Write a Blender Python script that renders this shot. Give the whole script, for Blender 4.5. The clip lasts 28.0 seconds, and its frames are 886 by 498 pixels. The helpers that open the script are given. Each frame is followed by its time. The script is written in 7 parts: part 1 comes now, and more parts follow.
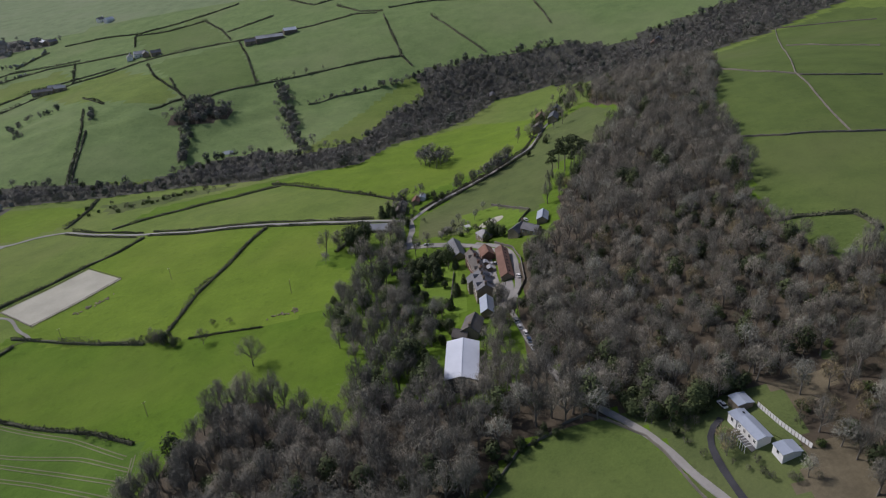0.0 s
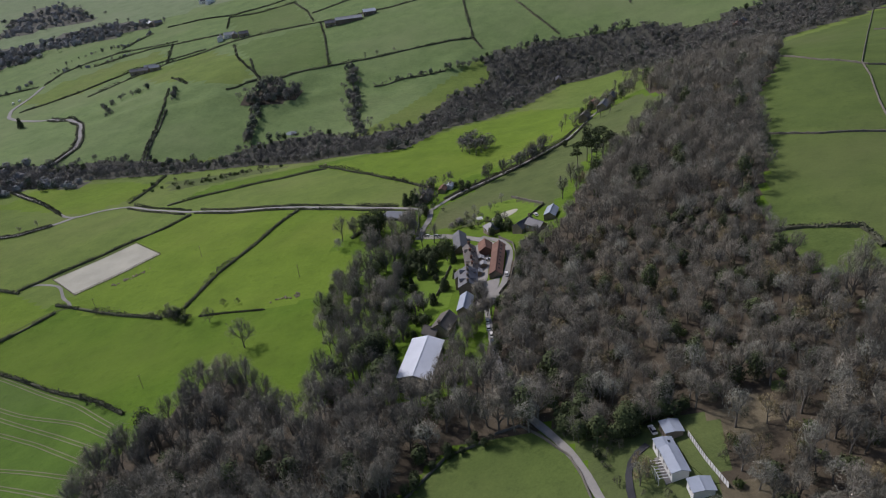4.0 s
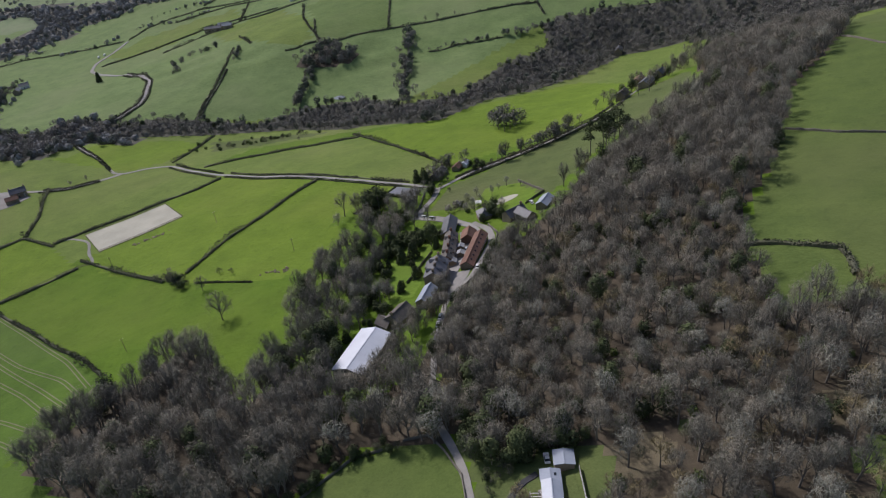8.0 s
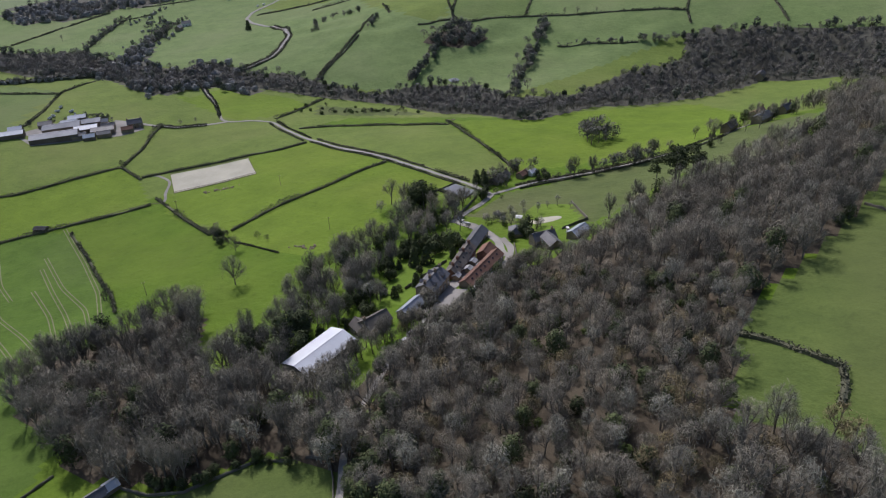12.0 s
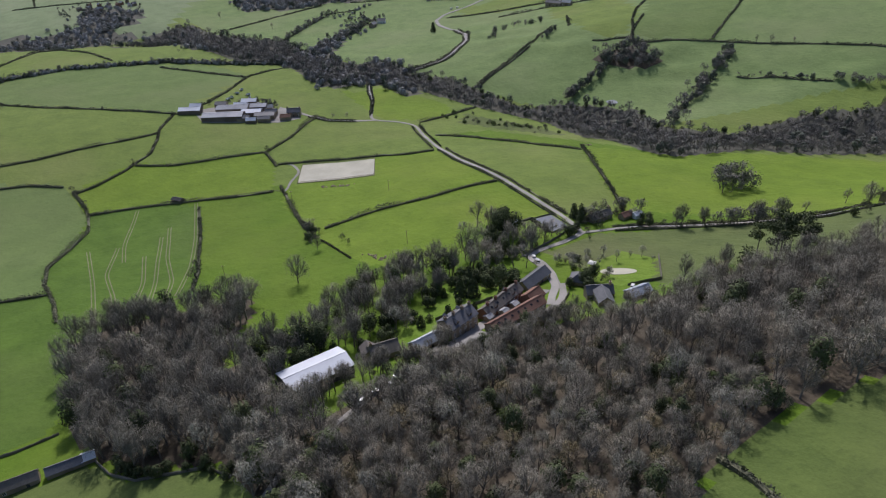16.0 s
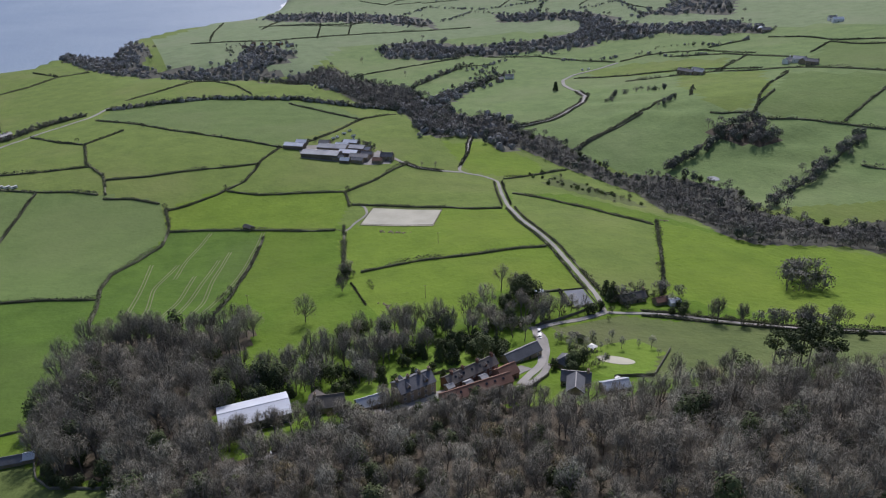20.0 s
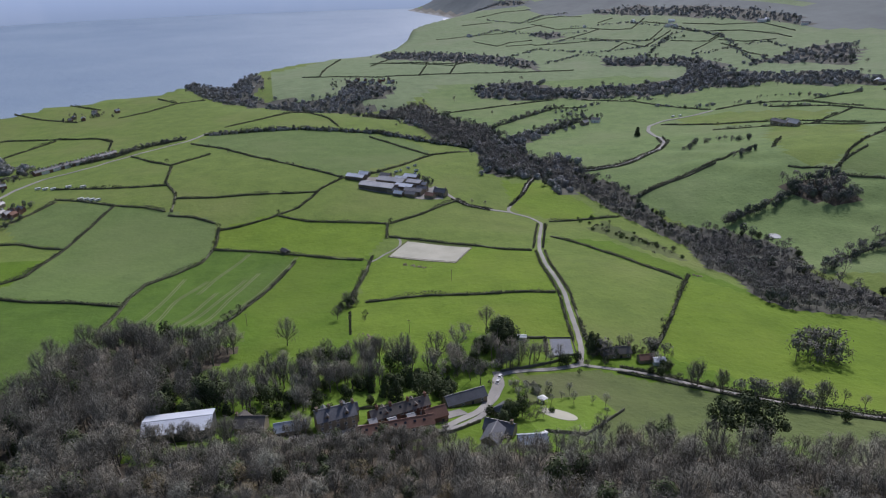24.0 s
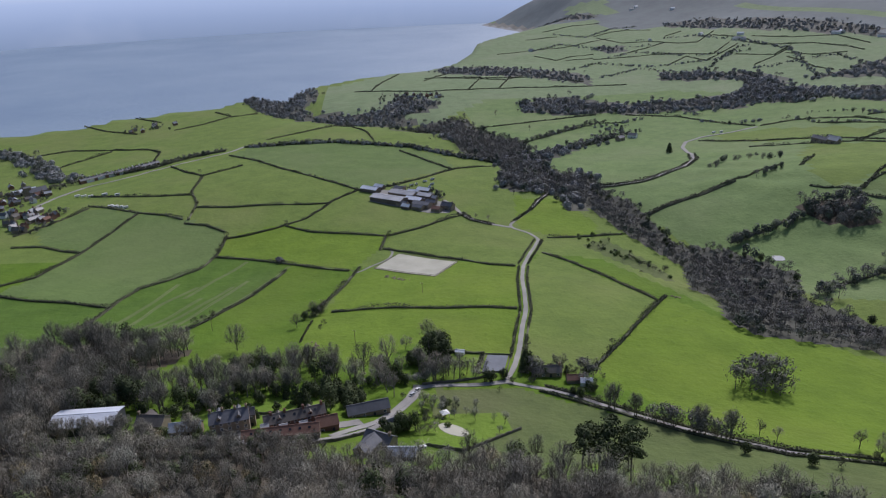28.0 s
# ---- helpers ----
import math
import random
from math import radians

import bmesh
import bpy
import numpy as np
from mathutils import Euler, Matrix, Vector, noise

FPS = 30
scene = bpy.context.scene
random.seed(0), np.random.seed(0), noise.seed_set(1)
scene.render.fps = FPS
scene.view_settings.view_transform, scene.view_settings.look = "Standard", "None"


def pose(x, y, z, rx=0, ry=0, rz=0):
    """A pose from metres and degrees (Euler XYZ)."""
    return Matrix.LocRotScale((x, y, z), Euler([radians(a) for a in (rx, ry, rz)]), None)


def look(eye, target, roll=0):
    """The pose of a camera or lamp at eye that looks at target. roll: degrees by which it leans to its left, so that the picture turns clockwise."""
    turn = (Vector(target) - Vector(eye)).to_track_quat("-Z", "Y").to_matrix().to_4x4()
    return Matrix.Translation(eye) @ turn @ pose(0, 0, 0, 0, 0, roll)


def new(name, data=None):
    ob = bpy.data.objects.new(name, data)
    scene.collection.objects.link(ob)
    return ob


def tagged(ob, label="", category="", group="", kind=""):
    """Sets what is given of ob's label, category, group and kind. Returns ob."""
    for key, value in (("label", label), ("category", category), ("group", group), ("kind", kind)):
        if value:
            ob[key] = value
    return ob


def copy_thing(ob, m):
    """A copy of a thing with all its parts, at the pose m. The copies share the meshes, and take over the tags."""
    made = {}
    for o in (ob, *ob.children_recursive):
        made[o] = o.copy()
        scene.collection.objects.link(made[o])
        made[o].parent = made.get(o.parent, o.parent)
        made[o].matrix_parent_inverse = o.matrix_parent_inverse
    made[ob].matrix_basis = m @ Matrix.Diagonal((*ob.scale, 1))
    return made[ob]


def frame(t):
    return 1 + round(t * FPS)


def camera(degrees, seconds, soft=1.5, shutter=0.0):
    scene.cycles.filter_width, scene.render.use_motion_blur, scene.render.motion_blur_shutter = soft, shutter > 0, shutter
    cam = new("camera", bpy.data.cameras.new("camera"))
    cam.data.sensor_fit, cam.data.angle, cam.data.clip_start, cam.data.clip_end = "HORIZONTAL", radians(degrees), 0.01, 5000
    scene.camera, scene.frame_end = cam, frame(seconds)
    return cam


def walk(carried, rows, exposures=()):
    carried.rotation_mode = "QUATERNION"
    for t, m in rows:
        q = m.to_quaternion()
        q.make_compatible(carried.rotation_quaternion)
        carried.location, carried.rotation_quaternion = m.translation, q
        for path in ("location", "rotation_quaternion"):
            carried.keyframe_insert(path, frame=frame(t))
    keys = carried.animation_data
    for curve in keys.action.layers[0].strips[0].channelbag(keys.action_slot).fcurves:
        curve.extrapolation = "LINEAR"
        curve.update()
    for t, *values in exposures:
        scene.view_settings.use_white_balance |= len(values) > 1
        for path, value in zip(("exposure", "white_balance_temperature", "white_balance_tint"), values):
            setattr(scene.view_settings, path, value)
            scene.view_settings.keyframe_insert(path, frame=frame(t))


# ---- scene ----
cam = camera(63.8, 28.0, soft=1.15)
METRES, EYE, TILT, LEAN, TURN = 500.0, 318.0, -27.5, 3.0, 0.0
ROWS = [
    (0.0, 0.0, 0.0, 0.0, 0.0, 0.0, -0.0),
    (0.5, 0.0159, 0.0011, 0.0024, 1.02, 0.15, 0.46),
    (1.0, 0.0314, 0.0028, 0.0043, 1.57, 0.19, 0.43),
    (1.5, 0.0467, 0.0043, 0.0058, 2.29, -0.23, -0.35),
    (2.0, 0.062, 0.0065, 0.0076, 3.47, -0.92, -1.46),
    (2.5, 0.0775, 0.0095, 0.0097, 4.98, -1.5, -2.29),
    (4.5, 0.1372, 0.0242, 0.0217, 9.83, -2.07, -2.59),
    (5.0, 0.1519, 0.0293, 0.0252, 10.35, -2.48, -3.1),
    (5.5, 0.1662, 0.0347, 0.0293, 11.04, -3.3, -3.61),
    (6.0, 0.1802, 0.0402, 0.0344, 12.3, -4.44, -3.92),
    (6.5, 0.1941, 0.0465, 0.0397, 13.86, -5.29, -4.12),
    (7.0, 0.208, 0.0538, 0.0447, 15.38, -5.68, -4.5),
    (7.5, 0.2216, 0.0621, 0.0493, 16.45, -5.62, -4.86),
    (8.0, 0.2351, 0.0707, 0.0539, 17.13, -5.8, -5.39),
    (8.5, 0.2487, 0.0798, 0.0586, 18.42, -6.35, -6.27),
    (9.0, 0.2618, 0.0892, 0.0634, 20.4, -7.09, -7.88),
    (9.5, 0.2747, 0.0997, 0.0686, 22.19, -7.73, -9.88),
    (10.0, 0.2872, 0.1108, 0.0742, 23.82, -7.89, -11.36),
    (10.5, 0.2992, 0.1218, 0.0804, 26.04, -8.17, -12.64),
    (11.0, 0.3108, 0.1334, 0.0869, 28.36, -8.85, -13.53),
    (11.5, 0.3221, 0.1458, 0.0936, 29.34, -9.39, -14.31),
    (13.5, 0.3643, 0.1979, 0.123, 37.48, -11.83, -18.1),
    (14.0, 0.374, 0.2115, 0.1307, 41.22, -13.73, -19.05),
    (14.5, 0.3827, 0.2256, 0.1384, 43.9, -15.09, -20.08),
    (15.0, 0.3914, 0.2404, 0.1464, 45.16, -15.44, -20.73),
    (15.5, 0.3997, 0.2553, 0.1542, 46.67, -15.35, -20.91),
    (16.0, 0.4078, 0.2704, 0.1619, 48.67, -15.1, -20.92),
    (16.5, 0.4156, 0.2857, 0.1691, 50.75, -14.88, -21.43),
    (17.0, 0.4233, 0.3011, 0.1761, 52.76, -14.95, -22.4),
    (17.5, 0.4308, 0.3169, 0.1835, 54.8, -15.3, -23.44),
    (18.0, 0.438, 0.3326, 0.1911, 56.82, -15.73, -24.14),
    (18.5, 0.4449, 0.3481, 0.1989, 58.67, -16.37, -24.44),
    (19.0, 0.452, 0.3636, 0.2068, 60.3, -16.9, -24.64),
    (19.5, 0.4583, 0.3787, 0.2141, 61.7, -16.93, -24.85),
    (20.0, 0.4646, 0.3949, 0.2218, 63.38, -16.78, -24.94),
    (20.5, 0.4709, 0.411, 0.2295, 65.28, -16.71, -25.27),
    (21.0, 0.477, 0.4272, 0.2372, 67.3, -16.86, -25.71),
    (21.5, 0.4831, 0.4436, 0.245, 69.28, -17.25, -25.85),
    (23.5, 0.5055, 0.5081, 0.2769, 73.61, -18.89, -25.85),
    (24.0, 0.5109, 0.5245, 0.2853, 75.15, -18.82, -26.19),
    (24.5, 0.516, 0.5411, 0.2935, 76.56, -19.09, -25.79),
    (25.0, 0.5209, 0.558, 0.3014, 77.48, -19.4, -25.4),
    (25.5, 0.5257, 0.5749, 0.3094, 78.3, -19.49, -24.96),
    (26.0, 0.5307, 0.5916, 0.3176, 79.35, -19.85, -24.74),
    (26.5, 0.5351, 0.608, 0.3265, 80.64, -20.85, -24.81),
    (27.0, 0.5392, 0.6243, 0.3362, 82.06, -21.65, -24.79),
    (27.5, 0.5429, 0.6409, 0.3464, 82.94, -21.65, -24.96),
    (28.0, 0.5459, 0.6583, 0.3562, 82.51, -20.97, -25.41),
]
EXPOSURES = [(0.0, 0.02, 6000, 19), (5.0, 0.1, 6000, 19), (8.0, 0.22, 6050, 19), (11.0, 0.3, 6000, 19), (14.0, 0.4, 6000, 19), (20.0, 0.37, 5900, 19), (28.0, 0.24, 5800, 19)]
walk(cam, [(t, pose(0, 0, EYE, TILT, LEAN, TURN) @ pose(METRES * x, METRES * y, METRES * z, 90 + pitch, roll, yaw)) for t, x, y, z, yaw, pitch, roll in ROWS], EXPOSURES)

# ---- sky and sun: late-morning spring sun over the sea ----
SUN_AZIMUTH, SUN_HEIGHT = math.atan2(-0.85, 0.5), radians(41)
sun_way = Vector((math.sin(SUN_AZIMUTH) * math.cos(SUN_HEIGHT), math.cos(SUN_AZIMUTH) * math.cos(SUN_HEIGHT), math.sin(SUN_HEIGHT)))
sky_world = bpy.data.worlds.new("sky")
scene.world = sky_world
sky_world.use_nodes = True
sky = sky_world.node_tree.nodes.new("ShaderNodeTexSky")
sky.sky_type, sky.sun_disc = "NISHITA", False
sky.sun_elevation, sky.sun_rotation = SUN_HEIGHT, SUN_AZIMUTH % (2 * math.pi)
sky.air_density, sky.dust_density = 1.0, 2.0
backing = sky_world.node_tree.nodes["Background"]
backing.inputs["Strength"].default_value = 0.075
sky_world.node_tree.links.new(sky.outputs["Color"], backing.inputs["Color"])
sun = new("sun", bpy.data.lights.new("sun", "SUN"))
sun.data.energy, sun.data.angle, sun.data.color = 2.6, radians(0.6), (1.0, 0.95, 0.86)
sun.matrix_world = look(sun_way * 1000, (0, 0, 0))


# ---- materials ----
def nodes_of(name):
    m = bpy.data.materials.new(name)
    m.use_nodes = True
    t = m.node_tree
    return m, t, t.nodes["Principled BSDF"]


def noise_at(t, scale, detail=4.0, rough=0.6, coords="Object"):
    c = t.nodes.new("ShaderNodeTexCoord")
    n = t.nodes.new("ShaderNodeTexNoise")
    n.inputs["Scale"].default_value, n.inputs["Detail"].default_value, n.inputs["Roughness"].default_value = scale, detail, rough
    t.links.new(c.outputs[coords], n.inputs["Vector"])
    return n.outputs["Fac"]


def ramp(t, fac, stops):
    r = t.nodes.new("ShaderNodeValToRGB")
    while len(r.color_ramp.elements) < len(stops):
        r.color_ramp.elements.new(0.5)
    for e, (at, rgb) in zip(r.color_ramp.elements, stops):
        e.position, e.color = at, (*rgb, 1)
    t.links.new(fac, r.inputs["Fac"])
    return r.outputs["Color"]


def mixed(t, a, b, fac, how="MIX"):
    m = t.nodes.new("ShaderNodeMix")
    m.data_type, m.blend_type = "RGBA", how
    for sock, v in ((m.inputs[6], a), (m.inputs[7], b), (m.inputs[0], fac)):
        if isinstance(v, (int, float)):
            sock.default_value = v
        elif isinstance(v, tuple):
            sock.default_value = (*v, 1)
        else:
            t.links.new(v, sock)
    return m.outputs[2]


def bump(t, b, fac, strength, distance):
    n = t.nodes.new("ShaderNodeBump")
    n.inputs["Strength"].default_value, n.inputs["Distance"].default_value = strength, distance
    t.links.new(fac, n.inputs["Height"])
    t.links.new(n.outputs["Normal"], b.inputs["Normal"])


def surface(name, dark, light, scale=0.3, coarse=0.03, rough=0.9, relief=0.0, metal=0.0, spread=0.5, tone=0.0, spec=0.3):
    """Two-scale mottled surface: fine grain of `scale`, broad patches of `coarse`; tone: spread of brightness between pieces."""
    m, t, b = nodes_of(name)
    fine, broad = noise_at(t, scale, 6.0, 0.7), noise_at(t, coarse, 3.0, 0.5)
    col = mixed(t, ramp(t, fine, [(0.5 - spread / 2, dark), (0.5 + spread / 2, light)]), ramp(t, broad, [(0.3, tuple(0.78 * v for v in dark)), (0.7, tuple(1.1 * v for v in light))]), 0.45)
    if tone:
        info, geo, attr = t.nodes.new("ShaderNodeObjectInfo"), t.nodes.new("ShaderNodeNewGeometry"), t.nodes.new("ShaderNodeAttribute")
        attr.attribute_name = "tone"
        add = t.nodes.new("ShaderNodeMath")
        add.operation = "ADD"
        t.links.new(info.outputs["Random"], add.inputs[0])
        t.links.new(attr.outputs["Fac"], add.inputs[1])
        frac = t.nodes.new("ShaderNodeMath")
        frac.operation = "FRACT"
        t.links.new(add.outputs[0], frac.inputs[0])
        isl = t.nodes.new("ShaderNodeMath")
        isl.operation, isl.inputs[1].default_value, isl.inputs[2].default_value = "MULTIPLY_ADD", 0.24, 0.0
        t.links.new(geo.outputs["Random Per Island"], isl.inputs[0])
        both = t.nodes.new("ShaderNodeMath")
        both.operation, both.use_clamp = "MULTIPLY_ADD", True
        both.inputs[1].default_value = 0.76
        t.links.new(frac.outputs[0], both.inputs[0])
        t.links.new(isl.outputs[0], both.inputs[2])
        col = mixed(t, col, ramp(t, both.outputs[0], [(0.0, (1 - tone,) * 3), (0.5, (1.0, 0.98, 0.96)), (1.0, (1 + tone, 1 + tone * 0.85, 1 + tone * 0.7))]), 1.0, "MULTIPLY")
    t.links.new(col, b.inputs["Base Color"])
    b.inputs["Roughness"].default_value, b.inputs["Metallic"].default_value = rough, metal
    b.inputs["Specular IOR Level"].default_value = spec
    if relief:
        bump(t, b, fine, 0.6, relief)
    return m


def grass(name, dark, light, worn):
    """Pasture: mottled sward, worn yellowish patches, fine relief."""
    m, t, b = nodes_of(name)
    fine, mid, patchy, broad = noise_at(t, 1.1, 5.0, 0.75), noise_at(t, 0.05, 6.0, 0.65), noise_at(t, 0.22, 4.0, 0.6), noise_at(t, 0.009, 3.0, 0.5)
    col = ramp(t, mid, [(0.32, tuple(0.86 * v for v in dark)), (0.5, tuple((p + q) / 2 for p, q in zip(dark, light))), (0.68, tuple(1.08 * v for v in light))])
    col = mixed(t, col, ramp(t, fine, [(0.25, tuple(0.62 * v for v in dark)), (0.75, tuple(1.3 * v for v in light))]), 0.4)
    col = mixed(t, col, tuple(0.72 * v for v in dark), ramp(t, patchy, [(0.58, (0, 0, 0)), (0.72, (0.5, 0.5, 0.5))]))
    col = mixed(t, col, worn, ramp(t, broad, [(0.48, (0, 0, 0)), (0.72, (0.55, 0.55, 0.55))]))
    t.links.new(col, b.inputs["Base Color"])
    b.inputs["Roughness"].default_value, b.inputs["Specular IOR Level"].default_value = 0.95, 0.15
    bump(t, b, patchy, 0.6, 1.2)
    return m


PASTURE = grass("pasture", (0.109, 0.160, 0.033), (0.157, 0.213, 0.044), (0.180, 0.198, 0.066))
MEADOW = grass("meadow", (0.106, 0.172, 0.016), (0.151, 0.225, 0.022), (0.172, 0.206, 0.036))
NEAR_PASTURE = grass("lush_pasture", (0.074, 0.136, 0.010), (0.110, 0.184, 0.015), (0.134, 0.176, 0.026))
ROUGH_GRASS = grass("rough_grass", (0.082, 0.112, 0.036), (0.118, 0.148, 0.047), (0.138, 0.140, 0.066))
# pasture darkened in its colour for the cloud shade over the ridge
CLOUD_DIM_GRASS = grass("cloud_dim_pasture", (0.076, 0.114, 0.028), (0.110, 0.150, 0.037), (0.126, 0.142, 0.052))
CLIFF = surface("cliff_clay", (0.13, 0.125, 0.10), (0.24, 0.225, 0.18), 0.04, 0.01, relief=2.0)
LEY = grass("ley", (0.098, 0.150, 0.043), (0.134, 0.190, 0.055), (0.150, 0.184, 0.070))
CROP = grass("young_crop", (0.066, 0.124, 0.016), (0.095, 0.162, 0.022), (0.100, 0.140, 0.040))
DEEP = grass("deep_pasture", (0.062, 0.116, 0.015), (0.092, 0.156, 0.022), (0.104, 0.134, 0.040))
LAWN = grass("lawn", (0.105, 0.185, 0.020), (0.145, 0.225, 0.026), (0.165, 0.215, 0.035))
LITTER = surface("leaf_litter", (0.050, 0.040, 0.026), (0.105, 0.084, 0.055), 0.8, 0.05, relief=0.3)
BRACKEN = surface("dead_bracken", (0.080, 0.068, 0.040), (0.185, 0.154, 0.096), 0.6, 0.07, relief=0.5)
# blue-grey cast is distance haze put into the moor's colour
HAZED_MOOR = surface("hazed_moor", (0.080, 0.096, 0.098), (0.150, 0.172, 0.166), 0.02, 0.004)
BEACH = surface("beach", (0.19, 0.185, 0.17), (0.33, 0.325, 0.30), 0.1, 0.01)
YARD = surface("yard", (0.19, 0.18, 0.165), (0.31, 0.295, 0.275), 0.9, 0.08, relief=0.05)
ASPHALT = surface("lane_asphalt", (0.23, 0.22, 0.20), (0.33, 0.315, 0.29), 0.8, 0.05)
SAND = surface("arena_sand", (0.365, 0.350, 0.275), (0.465, 0.448, 0.358), 0.7, 0.06)
STONE = surface("sandstone", (0.17, 0.135, 0.095), (0.34, 0.28, 0.20), 1.2, 0.12, relief=0.05)
BRICK = surface("red_brick", (0.13, 0.070, 0.050), (0.24, 0.135, 0.098), 2.0, 0.15, relief=0.02)
RENDER_WHITE = surface("white_render", (0.70, 0.69, 0.66), (0.80, 0.79, 0.77), 0.8, 0.1)
SLATE = surface("slate", (0.065, 0.068, 0.076), (0.150, 0.155, 0.170), 1.6, 0.2, rough=0.5, tone=0.25, spec=0.5)
PANTILE = surface("pantile", (0.150, 0.085, 0.062), (0.270, 0.155, 0.115), 1.5, 0.2, tone=0.2)
STONE_TILE = surface("stone_tile", (0.10, 0.090, 0.080), (0.20, 0.180, 0.155), 1.4, 0.2)
SHEET = surface("steel_sheet", (0.52, 0.55, 0.60), (0.62, 0.65, 0.70), 0.4, 0.06, rough=0.42, spec=0.5)
ZINC = surface("zinc_roof", (0.29, 0.33, 0.39), (0.41, 0.45, 0.52), 0.6, 0.1, rough=0.4, spec=0.5)
FIBRE = surface("fibre_cement", (0.27, 0.28, 0.29), (0.43, 0.44, 0.46), 0.5, 0.08, tone=0.25)
WALL_STONE = surface("lichened_stone", (0.100, 0.092, 0.076), (0.220, 0.200, 0.165), 1.2, 0.12, relief=0.05)
TIMBER = surface("weathered_timber", (0.10, 0.08, 0.06), (0.22, 0.18, 0.14), 2.0, 0.2)
WHITE = surface("white_paint", (0.72, 0.72, 0.70), (0.82, 0.82, 0.80), 1.0, 0.2, tone=0.1)
DARK = surface("dark_door", (0.03, 0.03, 0.035), (0.06, 0.06, 0.065), 1.0, 0.2)
BARK = surface("bark", (0.110, 0.098, 0.080), (0.260, 0.235, 0.198), 1.5, 0.2)
TWIG = surface("bare_twigs", (0.154, 0.147, 0.117), (0.300, 0.286, 0.230), 0.35, 0.03, tone=0.6)
TWIG_DARK = surface("elm_twigs", (0.114, 0.113, 0.092), (0.226, 0.222, 0.182), 0.35, 0.03, tone=0.5)
CLADDING = surface("dark_cladding", (0.045, 0.050, 0.050), (0.085, 0.090, 0.090), 0.8, 0.1, rough=0.6)
TWIG_PALE = surface("budding_twigs", (0.170, 0.145, 0.080), (0.300, 0.255, 0.140), 0.35, 0.03, tone=0.4)
HEDGE_TWIG = surface("hedge_twigs", (0.070, 0.078, 0.047), (0.150, 0.152, 0.098), 0.4, 0.02, tone=0.5)
EVERGREEN = surface("evergreen_leaves", (0.038, 0.056, 0.023), (0.098, 0.122, 0.048), 0.5, 0.03, tone=0.45)
SHRUB_LEAF = surface("shrub_leaves", (0.050, 0.080, 0.020), (0.110, 0.150, 0.040), 0.5, 0.03, tone=0.4)
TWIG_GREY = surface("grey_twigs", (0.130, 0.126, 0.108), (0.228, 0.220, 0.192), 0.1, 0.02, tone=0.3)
# twigs of the far woods, lightened by haze painted into their grey
HAZED_THICKET = surface("thicket_twigs", (0.240, 0.247, 0.240), (0.340, 0.348, 0.336), 0.05, 0.01, tone=0.1)
TWIG_LICHEN = surface("lichened_twigs", (0.215, 0.220, 0.178), (0.370, 0.370, 0.300), 0.35, 0.03, tone=0.4)
# evergreen copy for far trees, greyed with painted-in distance haze
HAZED_EVERGREEN = surface("dull_evergreen", (0.066, 0.080, 0.058), (0.135, 0.152, 0.115), 0.1, 0.02, tone=0.3)
# both far grasses have distance haze painted in: paler and bluer than near pasture
HAZED_UPLAND_GRASS = grass("hazed_upland_grass", (0.142, 0.194, 0.092), (0.198, 0.250, 0.126), (0.216, 0.242, 0.144))
HAZED_HILL_GRASS = grass("hazed_hill_pasture", (0.116, 0.176, 0.060), (0.168, 0.232, 0.080), (0.188, 0.222, 0.100))
WOOD_FLOOR = surface("thicket_floor", (0.055, 0.056, 0.042), (0.105, 0.104, 0.080), 0.2, 0.02)
TRAMLINE = surface("bared_soil", (0.135, 0.145, 0.070), (0.205, 0.205, 0.115), 0.5, 0.05)
COURT = surface("court_tarmac", (0.13, 0.14, 0.16), (0.20, 0.21, 0.23), 0.8, 0.1)
BLOSSOM = surface("pale_blossom", (0.28, 0.26, 0.22), (0.45, 0.42, 0.38), 0.5, 0.05, tone=0.3)
GLASS, glass_t, glass_b = nodes_of("window_glass")
glass_t.links.new(ramp(glass_t, noise_at(glass_t, 0.7), [(0.3, (0.015, 0.018, 0.022)), (0.7, (0.04, 0.045, 0.05))]), glass_b.inputs["Base Color"])
glass_b.inputs["Roughness"].default_value = 0.08
SEA, sea_t, sea_b = nodes_of("sea_water")
sea_t.links.new(ramp(sea_t, noise_at(sea_t, 0.0016, 4.0), [(0.35, (0.178, 0.246, 0.330)), (0.65, (0.245, 0.314, 0.388))]), sea_b.inputs["Base Color"])
sea_b.inputs["Roughness"].default_value, sea_b.inputs["Specular IOR Level"].default_value = 0.45, 0.22
bump(sea_t, sea_b, noise_at(sea_t, 0.05, 8.0, 0.7), 0.35, 6.0)
POND, pond_t, pond_b = nodes_of("pond_water")
# pale base colour paints in the sky's reflection on the water
pond_b.inputs["Base Color"].default_value, pond_b.inputs["Roughness"].default_value = (0.22, 0.25, 0.26, 1), 0.15

# ---- landform: broad and small swells over a base, cut off at the sea cliffs ----
BROAD = [-0, -0, -2, -1, 12, 12, 58, 58, 9, -0, -1, -7, -1, -29, -13, 9, 49, 13, -0, -7, -25, -7, 8, 25, 2, 57, 21, -1, -5, -14, 23, -23, -12, -2, 41, 44, -2, 3, -12, -22, -12, 17, 35, 27, 33, -20, -21, 9, 16, 19, 37, 34, 40, 17, -22, -29, -2, -20, -44, 3, 8, 13, 5]
SMALL = [-9.8, 0.3, -0.9, -3.3, 8.6, 13.5, -6.1, -10.1, -1.5, 6.5, 15, -1.5, -3.4, -3.9, 5, -7.5, 18.8, -3, -5.4, 3.7, -0.1, -7.6, 18.9, 5.3, -5.2, -18.3, -0.7, -11.5, 0.3, 0.8, 17.1, -10.3, -2.8, -28.1, -13.9, -9.8]
